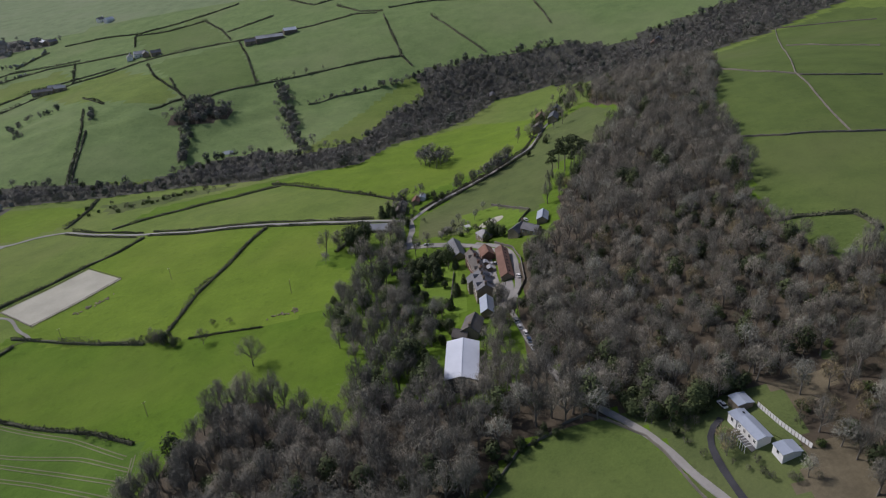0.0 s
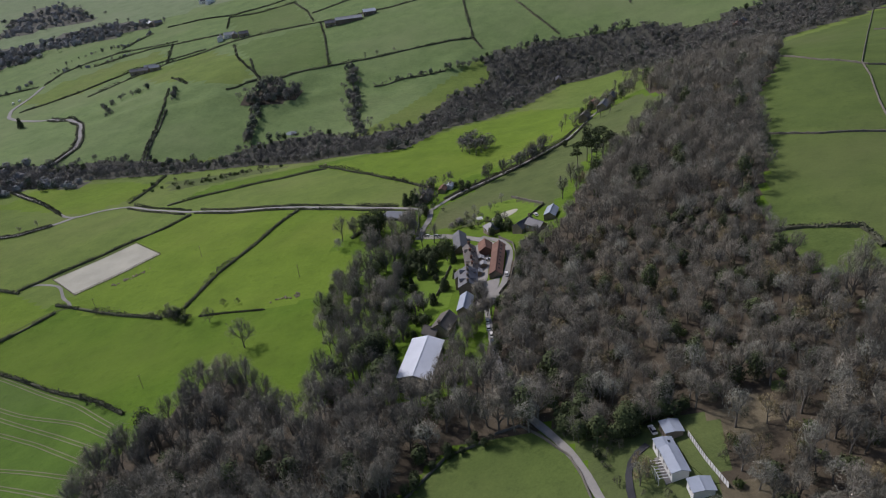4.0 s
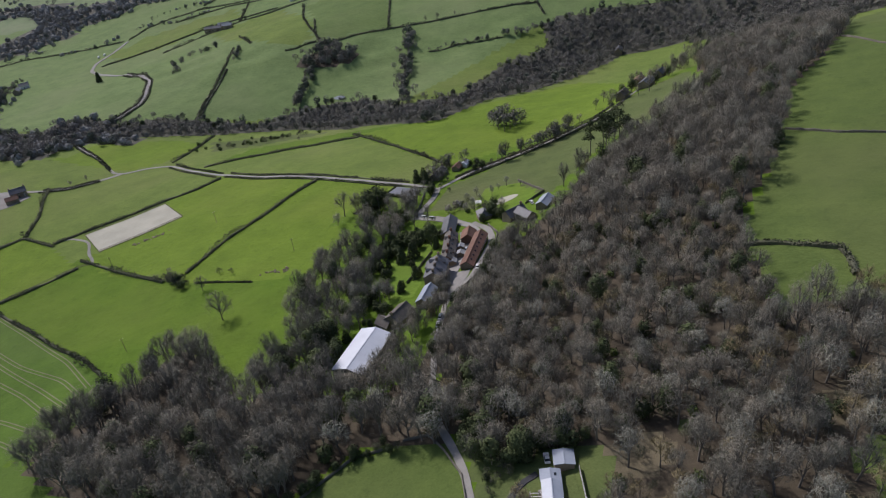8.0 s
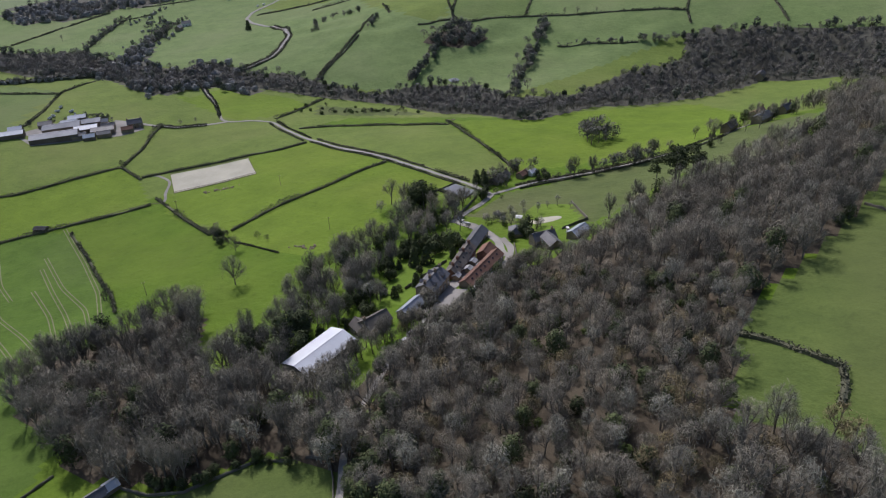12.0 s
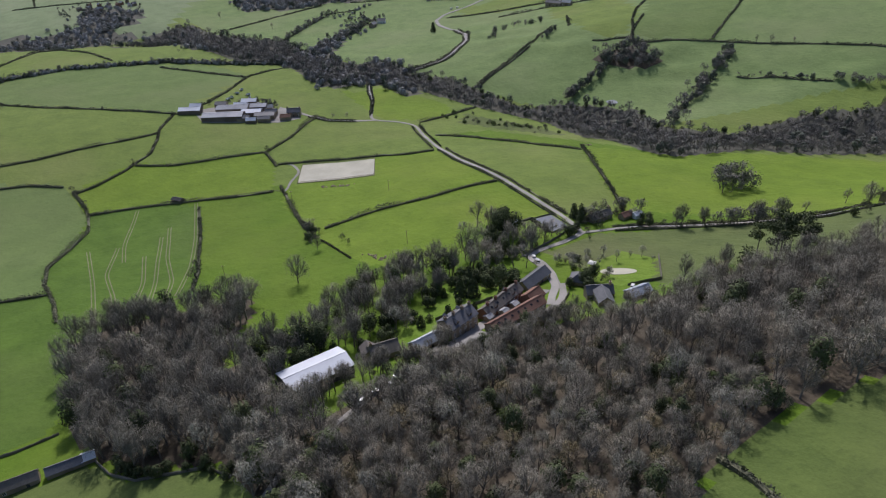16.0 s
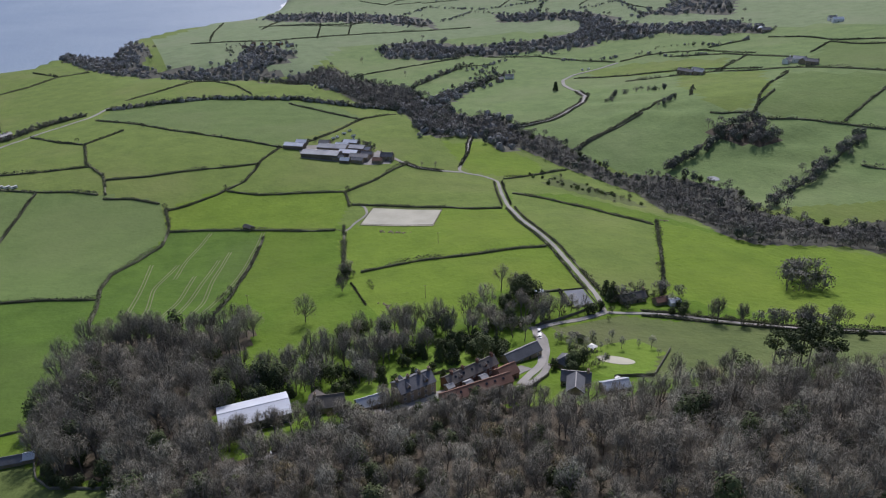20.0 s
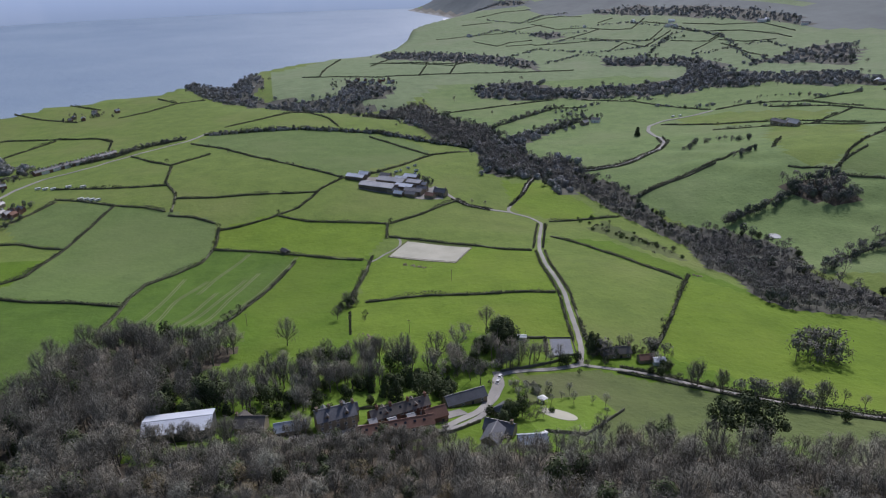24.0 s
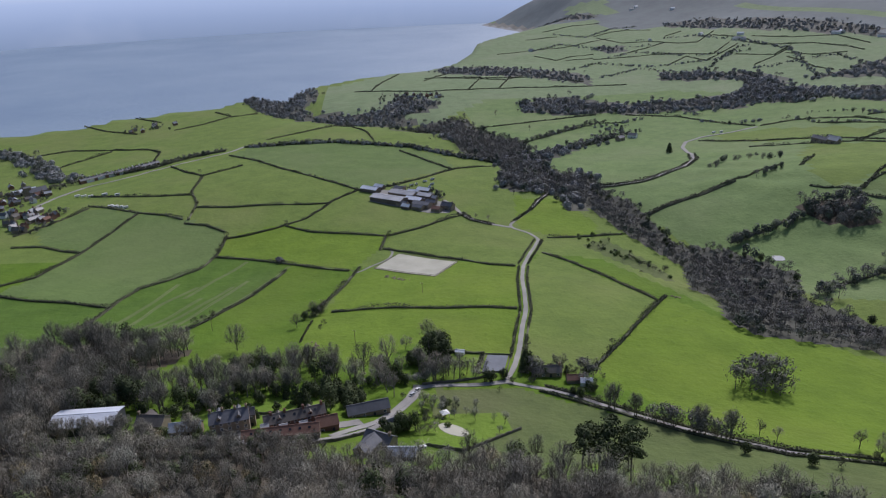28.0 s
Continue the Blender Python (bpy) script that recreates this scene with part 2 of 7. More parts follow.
BROAD_AT = [(x, y) for y in range(-700, 2001, 450) for x in range(-2700, 901, 450)]
SMALL_AT = [(x, y) for y in range(130, 871, 135) for x in range(-360, 321, 135)]
HEADLAND = [(-3750, 2300, 220, 560), (-2900, 2350, 190, 560), (-1900, 2700, 190, 600), (-900, 2900, 180, 650), (300, 2900, 160, 650), (2800, 900, 150, 650)]
COAST = [(-900, -4600), (-1000, -1200), (-1120, -330), (-1145, -231), (-1176, -169), (-1237, -125), (-1255, -61), (-1297, 74), (-1426, 124), (-1330, 205), (-1481, 241), (-1576, 265), (-1701, 352), (-1771, 479), (-1795, 577), (-1900, 656), (-2120, 745), (-2396, 812), (-2640, 915), (-3060, 1115), (-3391, 1185), (-3999, 1069), (-4300, 1300), (-4700, 1700), (-5200, 2200)]


def inside(x, y, polygon):
    x, y = np.asarray(x, float), np.asarray(y, float)
    hit = np.zeros(np.broadcast(x, y).shape, bool)
    for (x0, y0), (x1, y1) in zip(polygon, polygon[1:] + polygon[:1]):
        if y0 != y1:
            hit ^= ((y0 > y) != (y1 > y)) & (x < (x1 - x0) * (y - y0) / (y1 - y0) + x0)
    return hit


def from_line(x, y, line):
    x, y = np.asarray(x, float), np.asarray(y, float)
    best = np.full(np.broadcast(x, y).shape, 1e9)
    for (x0, y0), (x1, y1) in zip(line, line[1:]):
        dx, dy = x1 - x0, y1 - y0
        k = np.clip(((x - x0) * dx + (y - y0) * dy) / (dx * dx + dy * dy), 0, 1)
        best = np.minimum(best, np.hypot(x - x0 - k * dx, y - y0 - k * dy))
    return best


SEA_SIDE = COAST + [(-9000, 2200), (-9000, -4600)]


def land(x, y):
    x, y = np.asarray(x, float), np.asarray(y, float)
    z = np.full(np.broadcast(x, y).shape, 75.0)
    for (a, b), h in zip(BROAD_AT, BROAD):
        z = z + h * np.exp(-((x - a) ** 2 + (y - b) ** 2) / (2 * 330.0 ** 2))
    for (a, b), h in zip(SMALL_AT, SMALL):
        z = z + h * np.exp(-((x - a) ** 2 + (y - b) ** 2) / (2 * 100.0 ** 2))
    for a, b, h, s in HEADLAND:
        z = z + h * np.exp(-((x - a) ** 2 + (y - b) ** 2) / (2 * s ** 2))
    return z


HUMMOCKS = [(-560, 830), (-430, 770), (-320, 790), (-150, 810), (-90, 830)]
VALLEYS = [([(-940, 470), (-990, 400), (-1080, 260), (-1250, 205), (-1420, 170)], 11, 50), ([(-940, 470), (-880, 520), (-780, 560), (-600, 570), (-500, 590), (-400, 625), (-280, 650), (-150, 635), (-60, 700), (20, 790), (120, 840), (300, 840)], 5, 28)]


def ground(x, y):
    z = land(x, y)
    for line, depth, width in VALLEYS:
        z = z - depth * np.exp(-((from_line(x, y, line) / width) ** 2))
    z = z + 0.4 * np.sin(x / 11.0 + 0.7 * np.sin(y / 23.0)) * np.sin(y / 13.0 + 0.9 * np.sin(x / 31.0))
    z = z + 2.4 * np.sin(x / 15.0 + 1.3 * np.sin(y / 19.0)) * np.sin(y / 12.0 + 1.1 * np.sin(x / 27.0)) * np.exp(-((from_line(x, y, HUMMOCKS) / 60) ** 2))
    d = from_line(x, y, COAST) * np.where(inside(x, y, SEA_SIDE), -1, 1)
    far = np.clip((-np.asarray(x, float) - 2300) / 700, 0, 1)
    k = np.clip((d + 45) / (50 + 330 * far), 0, 1)
    return -6 + (z + 6) * k * k * (3 - 2 * k)


def height(x, y):
    return float(ground(x, y))


# ---- plan of the woods and fields ----
WOOD_MAIN = [(45, 204), (58, 199), (68, 192), (76, 190), (84, 193), (92, 196), (104, 194), (118, 198), (135, 205), (147, 230), (150, 244), (147, 262), (143, 285), (142, 300), (143, 325), (154, 356), (160, 385), (170, 458), (196, 526), (222, 620), (228, 690), (170, 745), (135, 690), (120, 620), (130, 560), (128, 520), (100, 480), (80, 440), (64, 410), (60, 385), (50, 352), (38, 332), (36, 305), (32, 265), (38, 235)]
WOOD_LEFT = [(-132, 180), (-140, 196), (-128, 228), (-112, 262), (-92, 258), (-72, 238), (-48, 222), (-40, 238), (-30, 240), (-14, 228), (6, 222), (24, 232), (30, 245), (42, 215), (48, 205), (52, 197), (38, 198), (20, 198), (9, 187), (0, 174), (-18, 168), (-46, 160), (-70, 168), (-108, 172)]
WOOD_STRIP = [(-74, 330), (-56, 352), (-44, 350), (-30, 330), (-22, 312), (-20, 292), (-12, 284), (-14, 262), (-34, 256), (-52, 270), (-68, 300)]
GROVE_CHURCH = [(-90, 388), (-62, 372), (-34, 372), (-36, 384), (-40, 410), (-58, 420), (-82, 415)]
BECK = [(-938, 406), (-869, 500), (-687, 509), (-637, 545), (-500, 535), (-470, 588), (-410, 602), (-351, 607), (-281, 618), (-247, 626), (-181, 602), (-160, 612), (-112, 592), (-85, 600), (-60, 655), (-20, 680), (20, 735), (45, 790), (97, 800), (174, 751), (229, 720), (330, 760), (460, 840), (520, 900), (420, 930), (195, 862), (134, 896), (65, 896), (-6, 880), (-47, 865), (-32, 808), (-68, 764), (-97, 690), (-154, 672), (-204, 700), (-274, 679), (-306, 645), (-408, 648), (-480, 632), (-525, 640), (-560, 610), (-643, 600), (-775, 615), (-884, 559), (-983, 550), (-967, 507)]
RAVINE = [(-1351, 110), (-1420, 118), (-1480, 165), (-1540, 205), (-1500, 250), (-1433, 268), (-1310, 276), (-1263, 271), (-1211, 251), (-1151, 261), (-1099, 293), (-1090, 335), (-1091, 377), (-1087, 409), (-1158, 426), (-1208, 453), (-1191, 497), (-1119, 526), (-1061, 501), (-1045, 467), (-1014, 437), (-990, 470), (-941, 546), (-898, 543), (-836, 549), (-794, 557), (-725, 566), (-709, 554), (-774, 513), (-828, 488), (-935, 501), (-969, 467), (-969, 408), (-976, 331), (-1076, 272), (-1107, 210), (-1189, 163)]
VALLEY_WOOD = [(-725, 566), (-701, 577), (-699, 601), (-696, 625), (-720, 663), (-744, 698), (-707, 680), (-683, 659), (-642, 620), (-608, 605), (-569, 599), (-558, 614), (-558, 632), (-533, 645), (-486, 633), (-456, 617), (-413, 597), (-413, 574), (-469, 583), (-478, 566), (-479, 543), (-499, 522), (-532, 526), (-595, 542), (-653, 544), (-709, 554)]
BAND_A = [(-1091, 672), (-1133, 718), (-1140, 768), (-1120, 832), (-1074, 827), (-1045, 897), (-1050, 946), (-1026, 1028), (-1031, 1090), (-1114, 1145), (-1187, 1153), (-1274, 1037), (-1378, 1077), (-1333, 1163), (-1229, 1218), (-1151, 1225), (-1119, 1230), (-1033, 1188), (-967, 1203), (-890, 1216), (-864, 1263), (-779, 1264), (-640, 1200), (-675, 1174), (-780, 1154), (-858, 1150), (-845, 1108), (-906, 1062), (-900, 1025), (-905, 974), (-944, 907), (-962, 828), (-981, 738), (-1011, 661)]
BAND_D = [(-1713, 574), (-1789, 609), (-1749, 705), (-1567, 843), (-1459, 899), (-1349, 903), (-1269, 868), (-1322, 839), (-1414, 771), (-1503, 657), (-1618, 584)]
BAND_F = [(-1106, 1416), (-1086, 1529), (-849, 1325), (-956, 1300), (-1034, 1274), (-1024, 1231), (-1089, 1262), (-1088, 1337)]
BAND_G = [(-1896, 1078), (-1975, 1125), (-1919, 1175), (-1812, 1154), (-1811, 1102)]
BAND_H = [(-2671, 975), (-2706, 1076), (-2770, 1235), (-2718, 1364), (-2778, 1383), (-2960, 1288), (-3082, 1164), (-3099, 1063), (-3039, 998)]
BAND_I = [(-2361, 1496), (-2278, 1636), (-1864, 1684), (-1619, 1698), (-1462, 1696), (-1357, 1619), (-1457, 1591), (-1646, 1555), (-2050, 1507), (-2267, 1465)]
FAR_PASTURES = [(-3284, 1379), (-3016, 1486), (-2720, 1440), (-2778, 1392), (-2960, 1310)]
COPSE = [(-325, 771), (-300, 812), (-255, 803), (-255, 778), (-288, 762)]
SCRUB = [(104, 168), (106, 190), (120, 196), (135, 205), (150, 244), (158, 250), (178, 252), (190, 225), (176, 196), (160, 190), (168, 172), (150, 120), (110, 130), (106, 150)]
WOOD_GAP = [(-48, 226), (-46, 262), (-34, 258), (-13, 264), (-12, 232), (-30, 238)]
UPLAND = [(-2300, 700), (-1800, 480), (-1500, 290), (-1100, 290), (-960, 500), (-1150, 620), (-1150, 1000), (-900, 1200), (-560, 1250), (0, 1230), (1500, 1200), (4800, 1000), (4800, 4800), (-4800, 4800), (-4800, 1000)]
CROP_FIELD = [(-289, 300), (-243, 284), (-203, 267), (-177, 258), (-147, 244), (-136, 200), (-138, 188), (-172, 178), (-236, 181), (-262, 188), (-280, 201), (-309, 223), (-339, 231), (-317, 283)]
GARDEN = [(-38, 354), (-26, 358), (-8, 352), (0, 335), (3, 312), (2, 296), (-6, 284), (-14, 290), (-20, 305), (-26, 326)]
UPPER_LAWN = [(2, 398), (4, 425), (22, 428), (42, 400), (36, 388), (24, 388)]
COTTAGE_GARDEN = [(-74, 410), (-69, 429), (-47, 421), (-51, 403)]
ZONES = [
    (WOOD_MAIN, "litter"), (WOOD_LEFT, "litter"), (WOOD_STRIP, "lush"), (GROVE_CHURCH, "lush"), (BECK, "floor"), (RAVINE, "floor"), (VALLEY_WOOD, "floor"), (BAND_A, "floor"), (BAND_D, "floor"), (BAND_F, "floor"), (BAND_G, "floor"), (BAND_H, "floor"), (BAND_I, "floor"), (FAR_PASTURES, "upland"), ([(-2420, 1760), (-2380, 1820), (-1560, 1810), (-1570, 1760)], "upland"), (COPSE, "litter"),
    (WOOD_GAP, "lush"), ([(28, 232), (38, 235), (36, 305), (40, 340), (34, 350), (32, 330), (32, 300), (25, 284), (28, 258)], "litter"), ([(97, 196), (104, 205), (118, 200), (122, 188), (114, 182), (108, 183), (103, 190)], "bracken"), ([(96, 152), (104, 166), (116, 166), (120, 150), (108, 140)], "bracken"), ([(150, 200), (166, 214), (172, 204), (160, 194)], "bracken"), (SCRUB, "litter"), ([(71, 160), (66, 178), (61, 186), (68, 192), (84, 193), (96, 196), (106, 190), (104, 160), (84, 150)], "rough"), ([(84, 100), (80, 140), (71, 160), (104, 160), (106, 150), (110, 130), (120, 100)], "rough"), (CROP_FIELD, "crop"), (GARDEN, "lawn"), (UPPER_LAWN, "lawn"), (COTTAGE_GARDEN, "lawn"), ([(-248, 88), (-218, 179), (-172, 178), (-138, 186), (-132, 180), (-108, 172), (-70, 168), (-58, 150), (-57, 100), (-60, 0), (-240, 0)], "deep"), ([(60, 470), (100, 480), (125, 560), (115, 620), (72, 575), (57, 531)], "rough"),
    ([(-320, 585), (-230, 604), (-190, 594), (-240, 578), (-300, 556)], "rough"), ([(-338, 234), (-316, 284), (-309, 281), (-331, 231)], "bracken"),
    ([(-178, 339), (-142, 465), (-49, 442), (-40, 400), (-60, 372), (-72, 330), (-112, 325), (-156, 329)], "meadow"),
    ([(-178, 339), (-142, 465), (-241, 488), (-270, 440), (-228, 418), (-276, 366), (-246, 345)], "meadow"),
    ([(-281, 515), (-151, 564), (-40, 479), (-49, 445), (-135, 470), (-241, 492)], "pasture"),
    ([(-386, 233), (-339, 231), (-273, 351), (-322, 378), (-358, 386), (-386, 314), (-411, 287)], "meadow"),
    ([(-161, 574), (-40, 479), (70, 550), (90, 640), (20, 700), (-60, 640), (-112, 590)], "meadow"),
    ([(-248, 88), (-218, 179), (-339, 231), (-405, 229), (-447, 185), (-479, 125), (-367, 106), (-297, 94)], "ley"),
    ([(-367, 106), (-385, 66), (-440, 40), (-507, 67), (-479, 125)], "ley"),
    ([(-753, 177), (-511, 362), (-608, 485), (-700, 470), (-800, 390), (-810, 200)], "ley"),
    ([(-711, 887), (-693, 950), (-623, 1017), (-568, 1025), (-528, 985), (-574, 939), (-660, 858)], "pasture"), ([(-546, 927), (-462, 987), (-373, 910), (-325, 829), (-367, 810), (-472, 866)], "pasture"), ([(-811, 1085), (-758, 1128), (-689, 1187), (-616, 1124), (-721, 1052)], "hill"),
    ([(-466, 529), (-449, 576), (-370, 592), (-328, 580), (-328, 541), (-361, 512)], "meadow"), ([(-695, 155), (-682, 235), (-510, 355), (-465, 328), (-476, 184)], "pasture"),
    ([(-318, 831), (-416, 984), (-297, 1022), (-237, 866)], "ley"),
    ([(-389, 1172), (-499, 1157), (-430, 1015), (-312, 1037)], "ley"),
    ([(0, 395), (50, 400), (70, 470), (60, 530), (10, 480), (-25, 440), (-28, 400)], "rough"),
    ([(84, 100), (80, 140), (70, 163), (62, 186), (56, 196), (135, 210), (135, 100)], "rough"),
    ([(-21, 163), (4, 172), (18, 194), (40, 200), (56, 197), (70, 163), (82, 130), (82, 60), (-40, 60)], "ridge"),
    ([(135, 205), (150, 244), (141, 300), (154, 356), (160, 385), (170, 458), (196, 526), (228, 690), (420, 800), (700, 300), (500, -200), (135, -200)], "ridge"),
    ([(-60, 60), (-60, -700), (900, -700), (900, 300), (135, 205), (82, 60)], "ridge"),
]
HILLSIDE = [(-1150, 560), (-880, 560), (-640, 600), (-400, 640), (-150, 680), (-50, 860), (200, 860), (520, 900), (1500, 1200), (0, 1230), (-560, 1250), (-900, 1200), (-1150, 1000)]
NEAR_FIELDS = [(-275, 365), (-262, 360), (-181, 332), (-139, 463), (-241, 490), (-278, 504), (-260, 560), (-160, 590), (120, 640), (330, 700), (600, 300), (400, -600), (-330, -500), (-340, 120), (-240, 90), (-218, 179), (-339, 231)]
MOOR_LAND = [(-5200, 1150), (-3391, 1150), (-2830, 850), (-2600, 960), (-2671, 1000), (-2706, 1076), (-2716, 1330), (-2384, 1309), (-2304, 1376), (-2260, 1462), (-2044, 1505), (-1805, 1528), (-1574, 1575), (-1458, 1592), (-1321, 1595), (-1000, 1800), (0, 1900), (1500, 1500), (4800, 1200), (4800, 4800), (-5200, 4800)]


def axis(core0, core1, low, high, step=3.5):
    """Coordinates that stand close in the core and spread outwards."""
    mid = list(np.arange(core0, core1 + step, step))
    left, right, s = [core0], [mid[-1]], step
    while left[-1] > low:
        left.append(left[-1] - min(45.0, s))
        s *= 1.035
    s = step
    while right[-1] < high:
        right.append(right[-1] + min(45.0, s))
        s *= 1.035
    return np.array(left[:0:-1] + mid + right[1:])


def lay_ground():
    xs, ys = axis(-190, 250, -4700, 4700, 4.0), axis(110, 610, -4600, 4700, 4.0)
    gx, gy = np.meshgrid(xs, ys)
    gz = ground(gx, gy)
    nx, ny = len(xs), len(ys)
    i = (np.arange(ny - 1)[:, None] * nx + np.arange(nx - 1)[None, :]).ravel()
    faces = np.stack([i, i + 1, i + nx + 1, i + nx], 1)
    cx, cy = ((xs[:-1] + xs[1:]) / 2)[None, :] + 0 * ys[:-1, None], ((ys[:-1] + ys[1:]) / 2)[:, None] + 0 * xs[None, :-1]
    mats = {"pasture": PASTURE, "lush": NEAR_PASTURE, "meadow": MEADOW, "rough": ROUGH_GRASS, "ley": LEY, "crop": CROP, "deep": DEEP, "hill": HAZED_HILL_GRASS, "ridge": CLOUD_DIM_GRASS, "floor": WOOD_FLOOR, "lawn": LAWN, "litter": LITTER, "bracken": BRACKEN, "hazed_moor": HAZED_MOOR, "upland": HAZED_UPLAND_GRASS, "beach": BEACH, "cliff": CLIFF, "yard": YARD}
    keys = list(mats)
    idx = np.zeros(cx.shape, int)
    idx[inside(cx, cy, NEAR_FIELDS)] = keys.index("lush")
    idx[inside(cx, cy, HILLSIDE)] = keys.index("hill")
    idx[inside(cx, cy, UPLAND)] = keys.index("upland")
    idx[inside(cx, cy, MOOR_LAND)] = keys.index("hazed_moor")
    for polygon, key in reversed(ZONES):
        idx[inside(cx, cy, polygon)] = keys.index(key)
    idx[(from_line(cx, cy, COAST) < 60) & (ground(cx, cy) < land(cx, cy) - 12)] = keys.index("cliff")
    idx[ground(cx, cy) < 5] = keys.index("beach")
    mesh = bpy.data.meshes.new("ground")
    mesh.from_pydata(np.stack([gx.ravel(), gy.ravel(), gz.ravel()], 1).tolist(), [], faces.tolist())
    for m in mats.values():
        mesh.materials.append(m)
    mesh.polygons.foreach_set("material_index", idx.ravel().astype(np.int32))
    mesh.polygons.foreach_set("use_smooth", np.ones(len(faces), bool))
    return tagged(new("ground", mesh), "rolling green farmland sloping down to low sea cliffs", "ground", kind="structure")


lay_ground()


def mesh_of(name, verts, faces, *mats):
    mesh = bpy.data.meshes.new(name)
    mesh.from_pydata([tuple(v) for v in verts], [], faces)
    for m in mats:
        mesh.materials.append(m)
    return mesh


sea = tagged(new("water", mesh_of("water", [(-9000, -9000, 0), (1500, -9000, 0), (1500, 6000, 0), (-9000, 6000, 0)], [(0, 1, 2, 3)], SEA)), "calm grey-blue sea beyond the cliffs", "sea", kind="structure")


def lay_foam(line, width):
    """Broken white surf where the sea meets the shore."""
    m, t, b = nodes_of("surf_foam")
    t.links.new(ramp(t, noise_at(t, 0.03, 4.0), [(0.4, (0.42, 0.47, 0.52)), (0.55, (0.78, 0.79, 0.80))]), b.inputs["Base Color"])
    b.inputs["Roughness"].default_value = 0.8
    p = np.array(line, float)
    k = np.r_[0, np.cumsum(np.hypot(*np.diff(p, axis=0).T))]
    q = np.arange(0, k[-1], 12.0)
    x, y = np.interp(q, k, p[:, 0]), np.interp(q, k, p[:, 1])
    d = np.hypot(np.gradient(x), np.gradient(y))
    nx, ny = -np.gradient(y) / d, np.gradient(x) / d
    wide = width * (0.6 + 0.4 * np.sin(q / 37.0) * np.sin(q / 61.0 + 1.0))
    verts = [(x[i] + nx[i] * o * wide[i], y[i] + ny[i] * o * wide[i], 0.4) for i in range(len(q)) for o in (-0.5, 0.5)]
    faces = [(2 * i, 2 * i + 1, 2 * i + 3, 2 * i + 2) for i in range(len(q) - 1)]
    return tagged(new("surf", mesh_of("surf", verts, faces, m)), "broken white surf along the foot of the cliffs", "surf", kind="structure")


lay_foam([(-1700, 290), (-1810, 450), (-1850, 580), (-1930, 625), (-2130, 712), (-2405, 775), (-2650, 880), (-3065, 1085), (-3380, 1165)], 34.0)


def lay_glowing_horizon():
    """Hazy far water and sky, painted glowing on a curved screen out at sea."""
    m, t, b = nodes_of("sea_haze_glow")
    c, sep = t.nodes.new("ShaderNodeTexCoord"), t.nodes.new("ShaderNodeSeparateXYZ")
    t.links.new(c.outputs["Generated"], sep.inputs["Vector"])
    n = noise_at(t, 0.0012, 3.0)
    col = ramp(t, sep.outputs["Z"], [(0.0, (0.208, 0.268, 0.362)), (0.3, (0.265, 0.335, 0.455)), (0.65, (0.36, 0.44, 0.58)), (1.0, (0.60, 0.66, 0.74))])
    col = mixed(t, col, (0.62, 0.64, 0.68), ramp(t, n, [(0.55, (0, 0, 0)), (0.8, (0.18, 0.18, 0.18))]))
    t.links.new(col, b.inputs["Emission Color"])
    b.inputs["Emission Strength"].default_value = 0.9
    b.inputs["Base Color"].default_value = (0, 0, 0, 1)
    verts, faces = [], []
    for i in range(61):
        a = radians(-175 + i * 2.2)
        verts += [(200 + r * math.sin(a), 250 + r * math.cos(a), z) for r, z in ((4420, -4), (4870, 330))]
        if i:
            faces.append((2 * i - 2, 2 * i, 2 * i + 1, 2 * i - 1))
    return tagged(new("backdrop", mesh_of("backdrop", verts, faces, m)), "glowing backdrop painted as bright hazy sea and sky", "horizon", kind="structure")


lay_glowing_horizon()


# ---- helpers for things ----
def part(name, bm, material, parent, label=""):
    mesh = bpy.data.meshes.new(name)
    bm.to_mesh(mesh)
    bm.free()
    mesh.materials.append(material)
    ob = new(name, mesh)
    ob.parent = parent
    if label:
        ob["label"] = label
    return ob


def box(bm, x0, y0, z0, x1, y1, z1):
    vs = [bm.verts.new((x, y, z)) for z in (z0, z1) for x, y in ((x0, y0), (x1, y0), (x1, y1), (x0, y1))]
    for f in ((3, 2, 1, 0), (4, 5, 6, 7), (0, 1, 5, 4), (1, 2, 6, 5), (2, 3, 7, 6), (3, 0, 4, 7)):
        bm.faces.new([vs[i] for i in f])


def ribbon(name, line, width, material, lift=0.25, label="", category="road", kind="structure"):
    """A strip of road laid over the ground along a smooth line."""
    p = np.array(line, float)
    k = np.r_[0, np.cumsum(np.hypot(*np.diff(p, axis=0).T))]
    s = np.linspace(0, k[-1], max(3, int(k[-1] / 4)))
    x, y = np.interp(s, k, p[:, 0]), np.interp(s, k, p[:, 1])
    for _ in range(3):
        x[1:-1], y[1:-1] = (x[:-2] + 2 * x[1:-1] + x[2:]) / 4, (y[:-2] + 2 * y[1:-1] + y[2:]) / 4
    dx, dy = np.gradient(x), np.gradient(y)
    d = np.hypot(dx, dy)
    nx, ny = -dy / d, dx / d
    verts, faces = [], []
    cross = (-0.5, -0.46, 0, 0.46, 0.5)
    for i in range(len(s)):
        w = width * (1 + 0.08 * math.sin(i * 1.7))
        for c in cross:
            px, py = x[i] + nx[i] * c * w, y[i] + ny[i] * c * w
            verts.append((px, py, height(px, py) + (lift if abs(c) < 0.49 else -0.3)))
        if i:
            for j in range(len(cross) - 1):
                a = (i - 1) * len(cross) + j
                faces.append((a + 1, a, a + len(cross), a + len(cross) + 1))
    return tagged(new(name, mesh_of(name, verts, faces, material)), label, category, kind=kind)


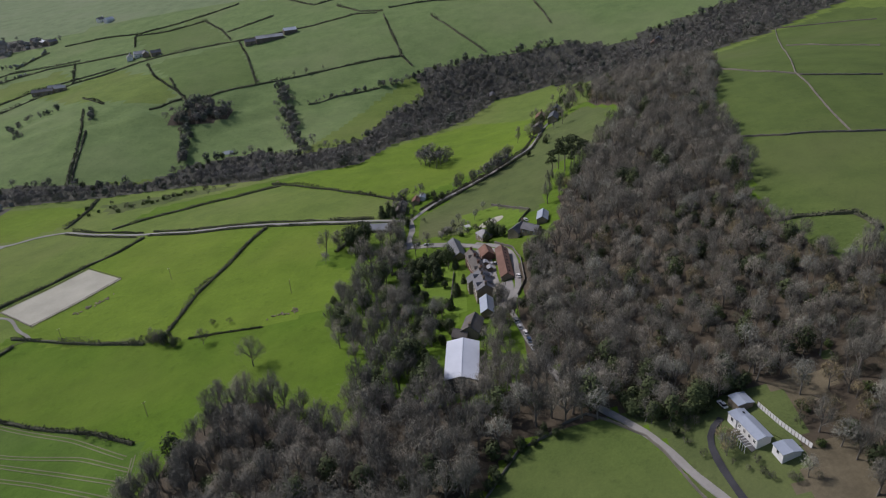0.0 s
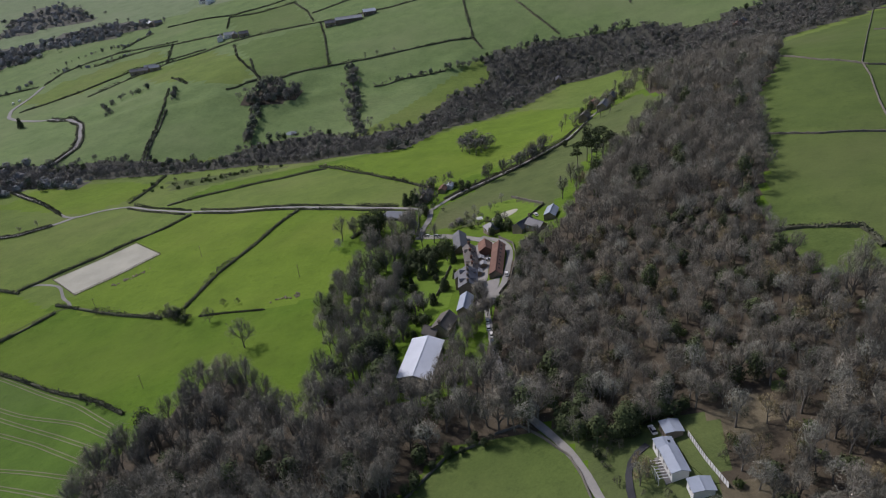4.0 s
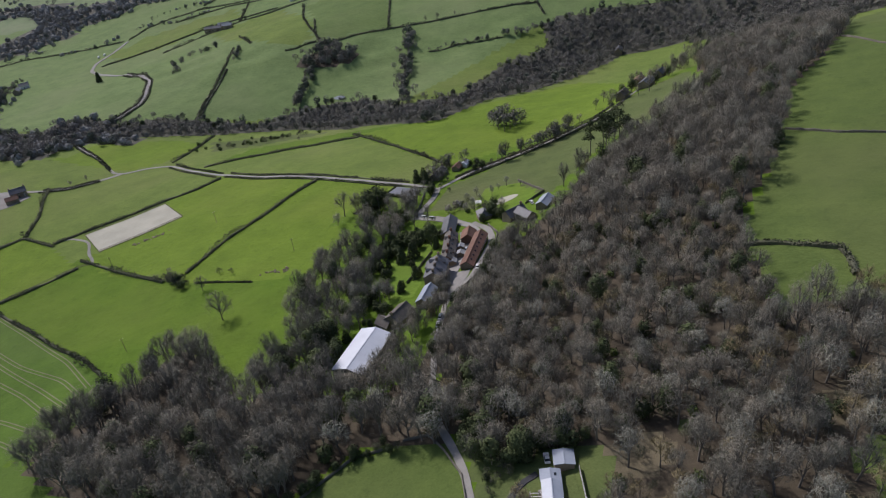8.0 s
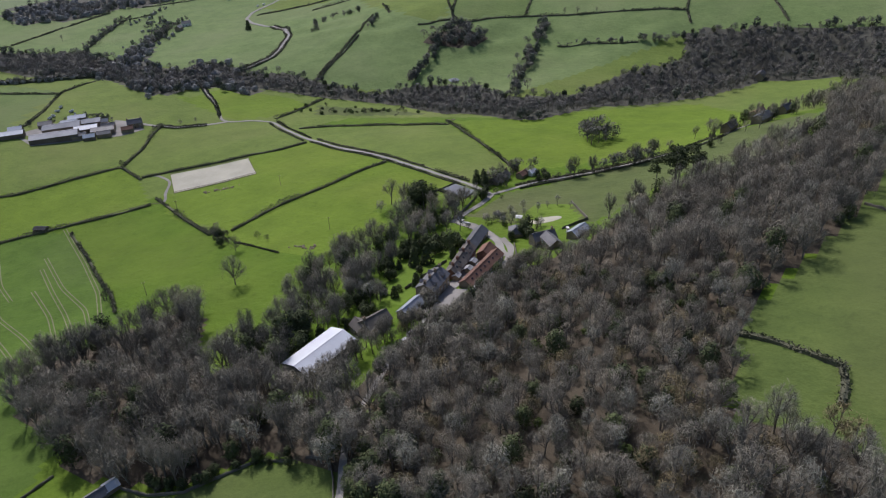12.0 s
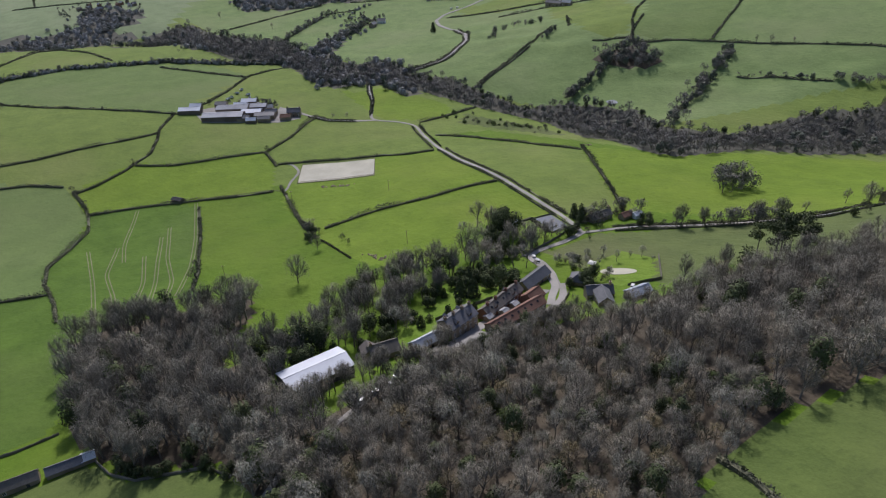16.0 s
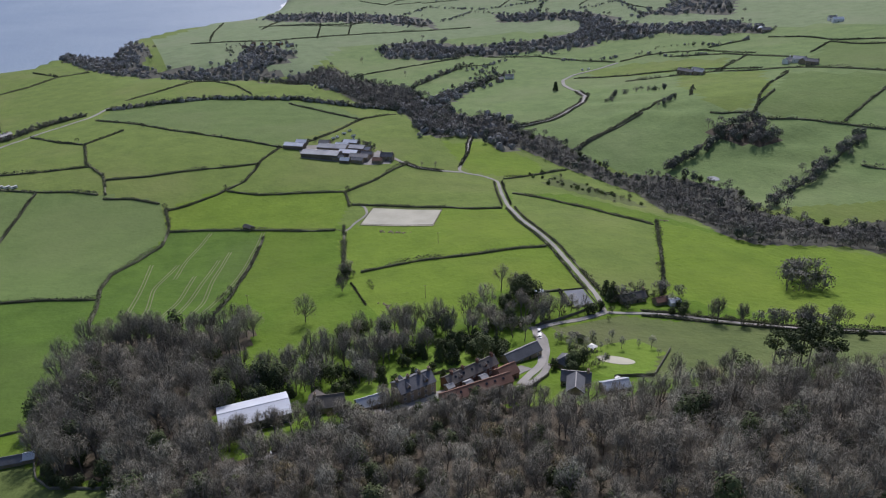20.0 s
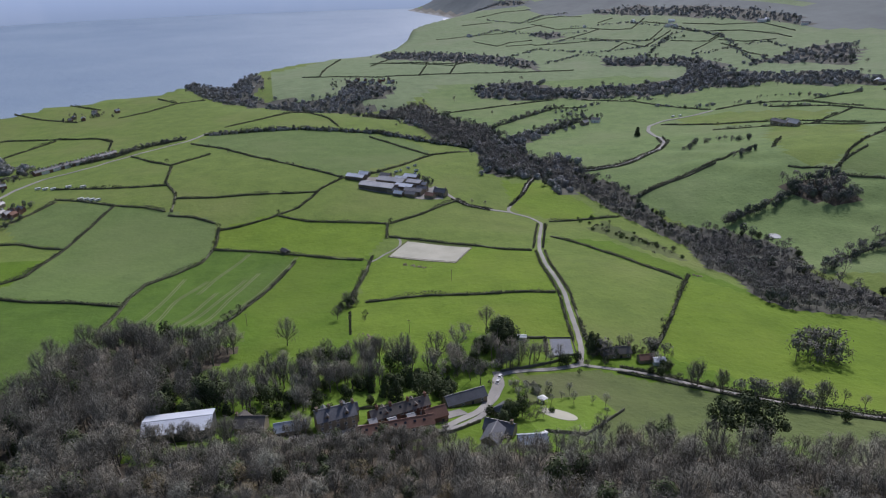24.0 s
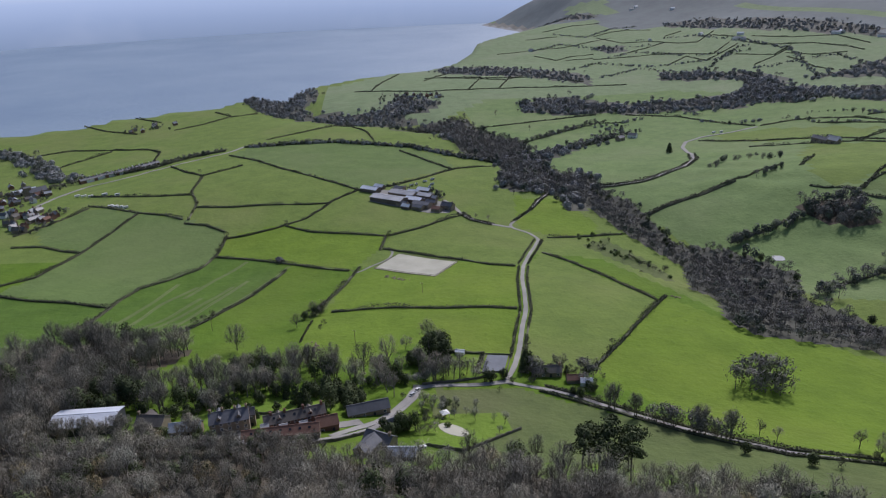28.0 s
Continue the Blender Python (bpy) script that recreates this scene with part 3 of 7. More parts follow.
# ---- roads ----
ribbon("road", [(-33, 434), (-49, 442), (-73, 450), (-106, 459), (-135, 468), (-170, 475), (-205, 481), (-241, 490), (-278, 504), (-322, 523), (-344, 518), (-361, 506), (-373, 506), (-389, 518), (-420, 539), (-451, 555), (-480, 573), (-500, 605), (-486, 621)], 3.1, ASPHALT, 0.3, "narrow pale asphalt lane between hedges", "lane")
ribbon("road", [(-486, 621), (-480, 644), (-479, 678), (-490, 704), (-519, 749), (-553, 777), (-595, 793), (-645, 803), (-683, 825), (-702, 855), (-709, 904), (-718, 951)], 5.2, ASPHALT, 0.5, "pale lane climbing an open hillside", "lane")
ribbon("road", [(-444, 458), (-416, 463), (-389, 474), (-374, 490), (-364, 506)], 4.0, ASPHALT, 0.3, "pale farm lane between hedges", "lane")
ribbon("road", [(-822, 194), (-771, 168), (-733, 128), (-692, 92), (-651, 60), (-625, 28), (-577, 6), (-524, 0)], 4.5, ASPHALT, 0.4, "village road lined with houses", "road")
ribbon("road", [(-33, 434), (-24, 451), (-13, 465), (4, 481), (26, 499), (40, 517), (57, 531), (64, 546), (72, 575), (90, 620)], 3.1, ASPHALT, 0.3, "narrow lane along a tree-lined hedge", "lane")
ribbon("road", [(-33, 434), (-30, 418), (-33, 398), (-30, 388), (-15, 384), (2, 374), (10, 369), (15, 360), (24, 350)], 4.0, ASPHALT, 0.3, "pale lane leading down to the hall yard", "lane")
ribbon("road", [(82, 142), (77, 152), (71, 162), (67, 172), (64, 180), (60, 187), (54, 196), (46, 205), (41, 214), (37, 223), (32, 239), (27, 258), (25, 270), (21, 289), (27, 302)], 2.7, ASPHALT, 0.3, "pale woodland drive climbing past the hall", "drive")
for i, line in enumerate(([(-298, 300), (-237, 277), (-187, 256), (-152, 236)], [(-270, 270), (-217, 251), (-175, 241), (-145, 226)], [(-257, 260), (-217, 245), (-182, 233), (-148, 219)], [(-232, 241), (-189, 228), (-146, 209)], [(-262, 232), (-219, 214), (-181, 209), (-145, 201)], [(-270, 215), (-208, 204), (-170, 196), (-138, 188)], [(-318, 262), (-262, 236), (-232, 228)], [(-148, 236), (-144, 220), (-141, 204), (-137, 192)])):
    for off in (-1.0, 1.0):
        ribbon("track", [(x + 0.4 * off, y + 0.9 * off) for x, y in line], 0.62, TRAMLINE, 0.16, "pale wheel track worn through a young crop", "wheel track")
ribbon("road", [(82, 145), (79, 159), (77, 173), (78, 182), (84, 184)], 2.2, DARK, 0.3, "dark tarmac drive to the bungalow", "drive")


# ---- vegetation ----
def leaf_clumps(rng, n, radius, low, high, size, taper=0.0, hollow=0.5, loose=1.0):
    """Leaf sprays as small tilted triangles through a crown; taper 1 narrows it to a point."""
    u = rng.uniform(size=n) ** (0.75 if not taper else 1.0)
    if taper:
        z = low + (high - low) * (1 - np.sqrt(1 - rng.uniform(size=n) * 0.98))
        rr = radius * (1 - taper * (z - low) / (high - low)) * np.sqrt(0.25 + 0.75 * u)
        a = rng.uniform(0, 2 * math.pi, n)
        c = np.stack([rr * np.cos(a), rr * np.sin(a), z], 1)
        d = np.stack([np.cos(a), np.sin(a), np.full(n, 0.45)], 1)
    else:
        d = rng.normal(size=(n, 3))
        d /= np.linalg.norm(d, axis=1)[:, None]
        lump = 1 + 0.25 * np.sin(3 * np.arctan2(d[:, 1], d[:, 0]) + rng.uniform(0, 6)) * np.sin(4 * d[:, 2] + rng.uniform(0, 6))
        r = (hollow + (1 - hollow) * u) * lump
        c = np.stack([d[:, 0] * radius * r, d[:, 1] * radius * r, (low + high) / 2 + d[:, 2] * (high - low) / 2 * r], 1)
    a = np.cross(d, rng.normal(size=(n, 3)))
    a /= np.linalg.norm(a, axis=1)[:, None]
    b = np.cross(d, a) + d * rng.uniform(-0.2, 0.5, n)[:, None] * loose + rng.normal(size=(n, 3)) * 0.25 * loose
    b /= np.linalg.norm(b, axis=1)[:, None]
    s = size * rng.uniform(0.6, 1.4, n)[:, None]
    v = np.stack([c - a * s * 0.5, c + a * s * 0.5, c + b * s], 1).reshape(-1, 3)
    return v, np.arange(3 * n).reshape(-1, 3)


def tube(p, q, r0, r1, sides=5):
    p, q = np.array(p, float), np.array(q, float)
    w = (q - p) / np.linalg.norm(q - p)
    u = np.cross(w, [0.31, 0.87, 0.2])
    u /= np.linalg.norm(u)
    v = np.cross(w, u)
    ang = np.arange(sides) * 2 * math.pi / sides
    ring = np.cos(ang)[:, None] * u + np.sin(ang)[:, None] * v
    verts = np.r_[p + ring * r0, q + ring * r1]
    f = [(i, (i + 1) % sides, sides + (i + 1) % sides) for i in range(sides)] + [(i, sides + (i + 1) % sides, sides + i) for i in range(sides)]
    return verts, np.array(f)


def gather(pieces):
    vs, fs, k = [], [], 0
    for v, f in pieces:
        vs.append(v)
        fs.append(f + k)
        k += len(v)
    return np.concatenate(vs), np.concatenate(fs)


def bare_tree(seed, h=13.0, radius=5.0, twigs=520, limbs=8, width=0.1, length=2.6, shoots=3, low=0.24, shell=0.5):
    """(trunk and limbs, twigs) of a leafless broadleaf tree of height h: limbs rise like a fan from the stem to a domed crown."""
    rng = np.random.default_rng(seed)
    lean = rng.normal(size=2) * 0.4
    fork = np.array([lean[0], lean[1], h * low])
    head = np.array([lean[0] * 2.2, lean[1] * 2.2, h * 0.8])
    wood = [tube((0, 0, -1.5), fork, 0.021 * h + 0.05, 0.016 * h, 5), tube(fork, head, 0.015 * h, 0.05, 4)]
    hosts = [(fork + (head - fork) * 0.5, head)]
    for i in range(limbs):
        a, rise = i * 2.4 + rng.uniform(-0.45, 0.45), rng.uniform(0.12, 1.3)
        out = np.array([math.cos(a), math.sin(a), 0.0])
        reach = rng.uniform(0.72, 0.92)
        end = np.array([0, 0, h * 0.46]) + out * radius * math.cos(rise) * reach + np.array([lean[0], lean[1], h * 0.5 * math.sin(rise) * reach])
        start = fork + (head - fork) * rng.uniform(-0.1, 0.35)
        mid = (start + end) / 2 + out * radius * 0.08 + rng.normal(size=3) * 0.35
        wood += [tube(start, mid, 0.0095 * h, 0.0065 * h, 3), tube(mid, end, 0.0065 * h, 0.03, 3)]
        hosts += [(start * 0.4 + mid * 0.6, mid), (mid, end), (mid, end)]
        for _ in range(shoots):
            p = mid + (end - mid) * rng.uniform(-0.3, 0.8)
            way = (end - mid) / np.linalg.norm(end - mid) + rng.normal(size=3) * 0.55 + [0, 0, 0.25]
            q = p + way / np.linalg.norm(way) * radius * rng.uniform(0.3, 0.55)
            wood.append(tube(p, q, 0.0042 * h, 0.02, 3))
            hosts += [(p, q), (p, q)]
    ends = np.array(hosts)
    inner = twigs - int(twigs * shell)
    pick = ends[rng.integers(len(ends), size=inner)]
    run = pick[:, 1] - pick[:, 0]
    base = pick[:, 0] + run * rng.uniform(0.1, 1.05, inner)[:, None]
    radial = base - [lean[0], lean[1], h * 0.35]
    way = run / np.linalg.norm(run, axis=1)[:, None] * 0.5 + radial / np.linalg.norm(radial, axis=1)[:, None] * 0.6 + [0, 0, 0.1] + rng.normal(size=(inner, 3)) * 0.55
    way /= np.linalg.norm(way, axis=1)[:, None]
    tip = base + way * (length * rng.uniform(0.55, 1.4, inner))[:, None]
    # fine spray that closes the dome between the limb ends
    n = twigs - inner
    limb = ends[rng.integers(len(ends), size=n), 1]
    d = limb - [lean[0], lean[1], h * 0.42] + rng.normal(size=(n, 3)) * [radius * 0.3, radius * 0.3, h * 0.08]
    d /= np.linalg.norm(d / [radius, radius, h * 0.56], axis=1)[:, None]
    d *= rng.uniform(0.72, 1.0, n)[:, None]
    out = d / np.linalg.norm(d, axis=1)[:, None]
    flat = np.cross(out, rng.normal(size=(n, 3)))
    flat = flat / np.linalg.norm(flat, axis=1)[:, None] * 0.8 + out * rng.uniform(0.0, 0.7, n)[:, None] + rng.normal(size=(n, 3)) * 0.15
    tip2 = d + [lean[0], lean[1], h * 0.42]
    base2 = tip2 - flat * (length * 0.8 * rng.uniform(0.55, 1.4, n))[:, None]
    base, tip, way = np.r_[base, base2], np.r_[tip, tip2], np.r_[way, flat]
    # no twig grows past the dome
    mid = np.array([lean[0], lean[1], h * 0.42])
    far = np.linalg.norm((tip - mid) / [radius, radius, h * 0.58], axis=1)
    tip = mid + (tip - mid) / np.maximum(far / (1 + 0.07 * rng.normal(size=twigs)), 1.0)[:, None]
    side = np.cross(way, np.r_[rng.normal(size=(inner, 3)), out + rng.normal(size=(n, 3)) * 0.3])
    side *= (width * rng.uniform(0.6, 1.4, twigs) / 2 / np.linalg.norm(side, axis=1))[:, None]
    return gather(wood), (np.stack([base - side, base + side, tip], 1).reshape(-1, 3), np.arange(3 * twigs).reshape(-1, 3))


def leafy_tree(seed, h=9.0, radius=3.2, leaves=520, size=0.75, low=0.12, taper=0.0, limbs=5, hollow=0.5, loose=1.0):
    rng = np.random.default_rng(seed)
    wood = [tube((0, 0, -1.2), (0.1, 0, h * 0.5), 0.3, 0.18), tube((0.1, 0, h * 0.5), (0, 0, h * 0.9), 0.18, 0.04, 4)]
    for i in range(limbs):
        a = i * 2.4
        wood.append(tube((0, 0, h * 0.35), (math.cos(a) * radius * 0.7, math.sin(a) * radius * 0.7, h * 0.6), 0.1, 0.04, 3))
    return gather(wood), leaf_clumps(rng, leaves, radius, h * low, h, size, taper, hollow, loose)


def pine_tree(seed, h=17.0, radius=4.0, leaves=460):
    """Tall bare stem with a few flat-topped plates of needles."""
    rng = np.random.default_rng(seed)
    wood, green = [tube((0, 0, -1.2), (0.3, 0.1, h * 0.55), 0.36, 0.24), tube((0.3, 0.1, h * 0.55), (0.2, 0.4, h * 0.93), 0.24, 0.06, 4)], []
    for i in range(7):
        a, z = i * 2.4 + rng.uniform(-0.3, 0.3), h * rng.uniform(0.58, 0.9)
        o = radius * rng.uniform(0.35, 0.8)
        wood.append(tube((0.2, 0.2, z - 1.2), (math.cos(a) * o, math.sin(a) * o, z), 0.1, 0.04, 3))
        v, f = leaf_clumps(rng, leaves // 8, radius * rng.uniform(0.38, 0.55), -1.1, 1.2, 0.75)
        green.append((v + [math.cos(a) * o, math.sin(a) * o, z], f))
    v, f = leaf_clumps(rng, leaves // 8, radius * 0.55, h * 0.86, h, 0.75)
    green.append((v, f))
    return gather(wood), gather(green)


KINDS = {
    "ash": [bare_tree(11 + i, 17.0, 4.6 + 0.35 * i, 640, 7, 0.105, 2.7) for i in range(4)],
    "oak": [bare_tree(31 + i, 15.5, 7.0, 960, 12, 0.11, 2.5, 3, 0.18) for i in range(3)],
    "elm": [bare_tree(161 + i, 19.0, 4.6 + 0.5 * i, 780, 10, 0.1, 3.2, 4, 0.2, 0.3) for i in range(3)],
    "lichen": [bare_tree(41 + i, 15.0, 4.8, 580, 7, 0.115, 2.4) for i in range(2)],
    "budding": [bare_tree(51 + i, 12.5, 4.2, 480, 6, 0.15, 1.9) for i in range(2)],
    "ivy": [leafy_tree(61 + i, 15.0, 4.0, 700, 0.8, 0.1) for i in range(2)],
    "holly": [leafy_tree(71 + i, 7.5, 3.0, 520, 0.7, 0.02) for i in range(2)],
    "yew": [leafy_tree(81 + i, 8.0, 2.6, 560, 0.65, 0.02, 0.75) for i in range(2)],
    "pine": [pine_tree(91 + i, 19.0, 5.2, 900) for i in range(2)],
    "shrub": [leafy_tree(101 + i, 3.2, 2.2, 240, 0.6, 0.0) for i in range(2)],
    "thorn": [bare_tree(111 + i, 5.0, 2.7, 260, 5, 0.13, 1.4, 2, 0.12) for i in range(2)],
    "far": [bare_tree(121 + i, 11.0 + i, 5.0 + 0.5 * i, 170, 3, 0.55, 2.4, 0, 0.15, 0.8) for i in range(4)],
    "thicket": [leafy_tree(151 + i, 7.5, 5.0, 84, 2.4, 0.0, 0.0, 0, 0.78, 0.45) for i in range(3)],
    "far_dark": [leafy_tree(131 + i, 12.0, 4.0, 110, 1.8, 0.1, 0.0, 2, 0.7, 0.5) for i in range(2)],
    "blossom": [bare_tree(141 + i, 7.5, 3.4, 330, 6, 0.17, 1.5) for i in range(2)],
}
LEAF_MAT = {"lichen": TWIG_LICHEN, "ash": TWIG, "elm": TWIG_DARK, "oak": TWIG, "budding": TWIG_PALE, "ivy": EVERGREEN, "holly": EVERGREEN, "yew": EVERGREEN, "pine": EVERGREEN, "shrub": SHRUB_LEAF, "thorn": HEDGE_TWIG, "far": TWIG_GREY, "thicket": HAZED_THICKET, "far_dark": HAZED_EVERGREEN, "blossom": BLOSSOM}


def side_points(corners, step):
    out = []
    for (x0, y0), (x1, y1) in zip(corners, corners[1:] + corners[:1]):
        n = max(1, round(math.hypot(x1 - x0, y1 - y0) / step))
        out += [(x0 + (x1 - x0) * i / n, y0 + (y1 - y0) * i / n) for i in range(n)]
    return out


def scatter(polygon, spacing, seed, keep=1.0, jitter=0.42):
    """Plan positions spread unevenly over a polygon."""
    rng = np.random.default_rng(seed)
    p = np.array(polygon)
    x0, y0 = p.min(0)
    x1, y1 = p.max(0)
    gx, gy = np.meshgrid(np.arange(x0, x1, spacing), np.arange(y0, y1, spacing * 0.87))
    gx = gx.astype(float)
    gx[::2] += spacing / 2
    gx, gy = gx.ravel() + rng.uniform(-jitter, jitter, gx.size) * spacing, gy.ravel() + rng.uniform(-jitter, jitter, gx.size) * spacing
    ok = inside(gx, gy, polygon) & (rng.uniform(size=gx.size) < keep)
    return np.stack([gx[ok], gy[ok]], 1)


def stand(name, spots, mix, seed, label, category="wood", size=(0.75, 1.2)):
    """A wood too dense to count: many trees joined into one mesh. mix: kind -> share."""
    rng = np.random.default_rng(seed)
    kinds, shares = list(mix), np.array(list(mix.values()), float)
    mats = [BARK] + list({LEAF_MAT[k].name: LEAF_MAT[k] for k in kinds}.values())
    slot = {m.name: i for i, m in enumerate(mats)}
    vs, fs, ms, ts, k = [], [], [], [], 0
    zs = ground(spots[:, 0], spots[:, 1])
    for (x, y), z in zip(spots, zs):
        kind = kinds[rng.choice(len(kinds), p=shares / shares.sum())]
        shapes = KINDS[kind][rng.integers(len(KINDS[kind]))]
        a, s, sz, tone = rng.uniform(0, 6.28), rng.uniform(*size), rng.uniform(0.88, 1.12), rng.uniform()
        c, n = math.cos(a) * s, math.sin(a) * s
        for (v, f), m in zip(shapes, (0, slot[LEAF_MAT[kind].name])):
            vs.append(np.stack([v[:, 0] * c - v[:, 1] * n + x, v[:, 0] * n + v[:, 1] * c + y, v[:, 2] * s * sz + z], 1))
            fs.append(f + k)
            ms.append(np.full(len(f), m))
            ts.append(np.full(len(v), tone))
            k += len(v)
    v, f, m, tn = np.concatenate(vs), np.concatenate(fs), np.concatenate(ms), np.concatenate(ts)
    mesh = bpy.data.meshes.new(name)
    mesh.vertices.add(len(v))
    mesh.vertices.foreach_set("co", v.astype(np.float32).ravel())
    mesh.loops.add(f.size)
    mesh.loops.foreach_set("vertex_index", f.astype(np.int32).ravel())
    mesh.polygons.add(len(f))
    mesh.polygons.foreach_set("loop_start", np.arange(0, f.size, 3, dtype=np.int32))
    for mat in mats:
        mesh.materials.append(mat)
    mesh.polygons.foreach_set("material_index", m.astype(np.int32))
    mesh.attributes.new("tone", "FLOAT", "POINT").data.foreach_set("value", tn.astype(np.float32))
    mesh.update(calc_edges=True)
    return tagged(new(name, mesh), label, category, kind="stuff")


MASTERS = {}


def tree(kind, x, y, scale=1.0, turn=0.0, label="", category="tree", group="", name="tree", variant=0, squash=1.0):
    """A single tree: trunk with limbs, and its crown as a part."""
    key = (kind, variant % len(KINDS[kind]), name)
    m = pose(x, y, height(x, y), 0, 0, turn) @ Matrix.Diagonal((scale, scale, scale * squash, 1))
    if key in MASTERS:
        ob = copy_thing(MASTERS[key], m)
    else:
        (v, f), (cv, cf) = KINDS[kind][key[1]]
        ob = new(name, mesh_of("trunk", v.tolist(), f.tolist(), BARK))
        crown = new("crown", mesh_of("crown", cv.tolist(), cf.tolist(), LEAF_MAT[kind]))
        crown.parent = ob
        ob.matrix_basis = m
        MASTERS[key] = ob
        MASTERS[key].scale = (1, 1, 1)
        ob.matrix_basis = m
    for child in ob.children:
        child.matrix_basis = Matrix()
    tagged(ob, label, category, group)
    return ob


# near stretch of the wood: every tree a thing of its own
rng = np.random.default_rng(5)
main_spots = scatter(WOOD_MAIN, 6.7, 1)
near = (main_spots[:, 0] > 66) & (main_spots[:, 1] > 205) & (main_spots[:, 1] < 330)
near_spots, rest_spots = main_spots[near][:260], np.concatenate([main_spots[near][260:], main_spots[~near]])
for x, y in near_spots:
    kind = ("ash", "oak", "ash", "budding", "lichen", "oak", "ivy")[rng.choice(7, p=(0.3, 0.2, 0.2, 0.1, 0.1, 0.05, 0.05))]
    tree(kind, x, y, rng.uniform(0.66, 1.1) * (0.85 if kind == "oak" else 1), rng.uniform(0, 360), {"lichen": "bare tree with pale lichen-grey twigs", "ash": "leafless grey-brown ash tree in dense woodland", "oak": "broad leafless oak with a twiggy brown crown", "budding": "slender tree with yellowish spring buds", "ivy": "dark ivy-clad tree among bare trees"}[kind], group="trees of the hillside wood", variant=int(rng.integers(4)))
by_hall = (rest_spots[:, 0] < 72) & (rest_spots[:, 1] > 284) & (rest_spots[:, 1] < 400)
stand("woodland", rest_spots[by_hall], {"ash": 5.0, "oak": 1.6, "lichen": 1.3, "budding": 0.8, "holly": 0.5}, 22, "lower leafless trees on the slope above the hall", size=(0.5, 0.78))
stand("woodland", rest_spots[~by_hall], {"ash": 5.0, "oak": 2.6, "lichen": 1.3, "budding": 0.8, "ivy": 0.4, "holly": 0.3}, 2, "dense leafless brown woodland on a steep hillside", size=(0.66, 1.1))
stand("undergrowth", scatter([p for p in WOOD_MAIN if p[1] < 345], 6.6, 18), {"thorn": 4, "holly": 0.8, "shrub": 0.5}, 19, "dark thorn and holly undergrowth beneath the trees", "undergrowth", (0.7, 1.2))
stand("woodland", scatter(WOOD_LEFT, 7.4, 3), {"elm": 7, "ash": 1.6, "oak": 1.6, "lichen": 0.5, "ivy": 0.7, "holly": 0.6}, 4, "leafless mixed woodland beside the hall", size=(0.8, 1.2))
stand("woodland", scatter(WOOD_STRIP, 7.2, 6, 0.88), {"elm": 5, "ash": 1, "oak": 0.8, "ivy": 1.0, "holly": 0.8}, 7, "mixed belt of bare and evergreen trees by the garden", size=(0.65, 1.02))
stand("woodland", scatter(GROVE_CHURCH, 8.5, 8, 0.55), {"ash": 3, "oak": 1, "ivy": 1, "holly": 1.8, "blossom": 1.4}, 9, "mixed trees and evergreens round the old garden")
scrub_spots = scatter(SCRUB, 5.0, 10, 0.9)
scrub_spots = scrub_spots[~inside(scrub_spots[:, 0], scrub_spots[:, 1], [(99, 196), (106, 204), (116, 199), (126, 186), (118, 180), (108, 183)]) & ~inside(scrub_spots[:, 0], scrub_spots[:, 1], [(98, 154), (104, 165), (110, 163), (110, 152), (104, 146)]) | (np.random.default_rng(9).uniform(size=len(scrub_spots)) < 0.3)]
stand("scrub", scrub_spots, {"thorn": 2.6, "budding": 1.4, "elm": 1.8, "ash": 2.4, "lichen": 0.8, "holly": 0.4, "shrub": 0.9}, 11, "scrubby thicket of thorn and budding saplings", "scrub", (0.6, 1.05))
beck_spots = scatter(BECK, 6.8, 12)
# thinned along the edge away from the camera, so crowns stay within the outline
far_edge = ~inside(beck_spots[:, 0] - 8, beck_spots[:, 1] + 17, BECK) & (np.random.default_rng(3).uniform(size=len(beck_spots)) < 0.75)
stand("undergrowth", beck_spots[far_edge], {"thorn": 4, "holly": 0.6, "far_dark": 0.3}, 130, "thorn scrub along the far edge of the stream wood", "undergrowth", (0.6, 1.0))
beck_spots = beck_spots[~far_edge]
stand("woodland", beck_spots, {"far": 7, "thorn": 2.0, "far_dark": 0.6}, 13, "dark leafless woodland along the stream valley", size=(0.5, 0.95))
stand("woodland", scatter(WOOD_GAP, 6.8, 16, 0.8), {"elm": 4, "ivy": 1.5, "holly": 1, "yew": 0.8, "oak": 1}, 17, "mixed trees between the sports hall and meadow")


def ragged(polygon, gap, seed, keep):
    """Spots over a far wood, thinning out into outliers along its edge."""
    spots = scatter(polygon, gap, seed, keep, 0.9)
    rng = np.random.default_rng(seed + 500)
    edge = np.array(side_points(polygon, 14.0)) + rng.normal(size=(len(side_points(polygon, 14.0)), 2)) * 9.0
    spots = np.concatenate([spots, edge[rng.uniform(size=len(edge)) < 0.7]])
    # fewer trees on the side away from the camera, where crowns would overshoot
    far_side_inside = inside(spots[:, 0] - 18, spots[:, 1] + 26, polygon)
    return spots[(ground(spots[:, 0], spots[:, 1]) > 12) & (far_side_inside | (rng.uniform(size=len(spots)) < 0.3))]


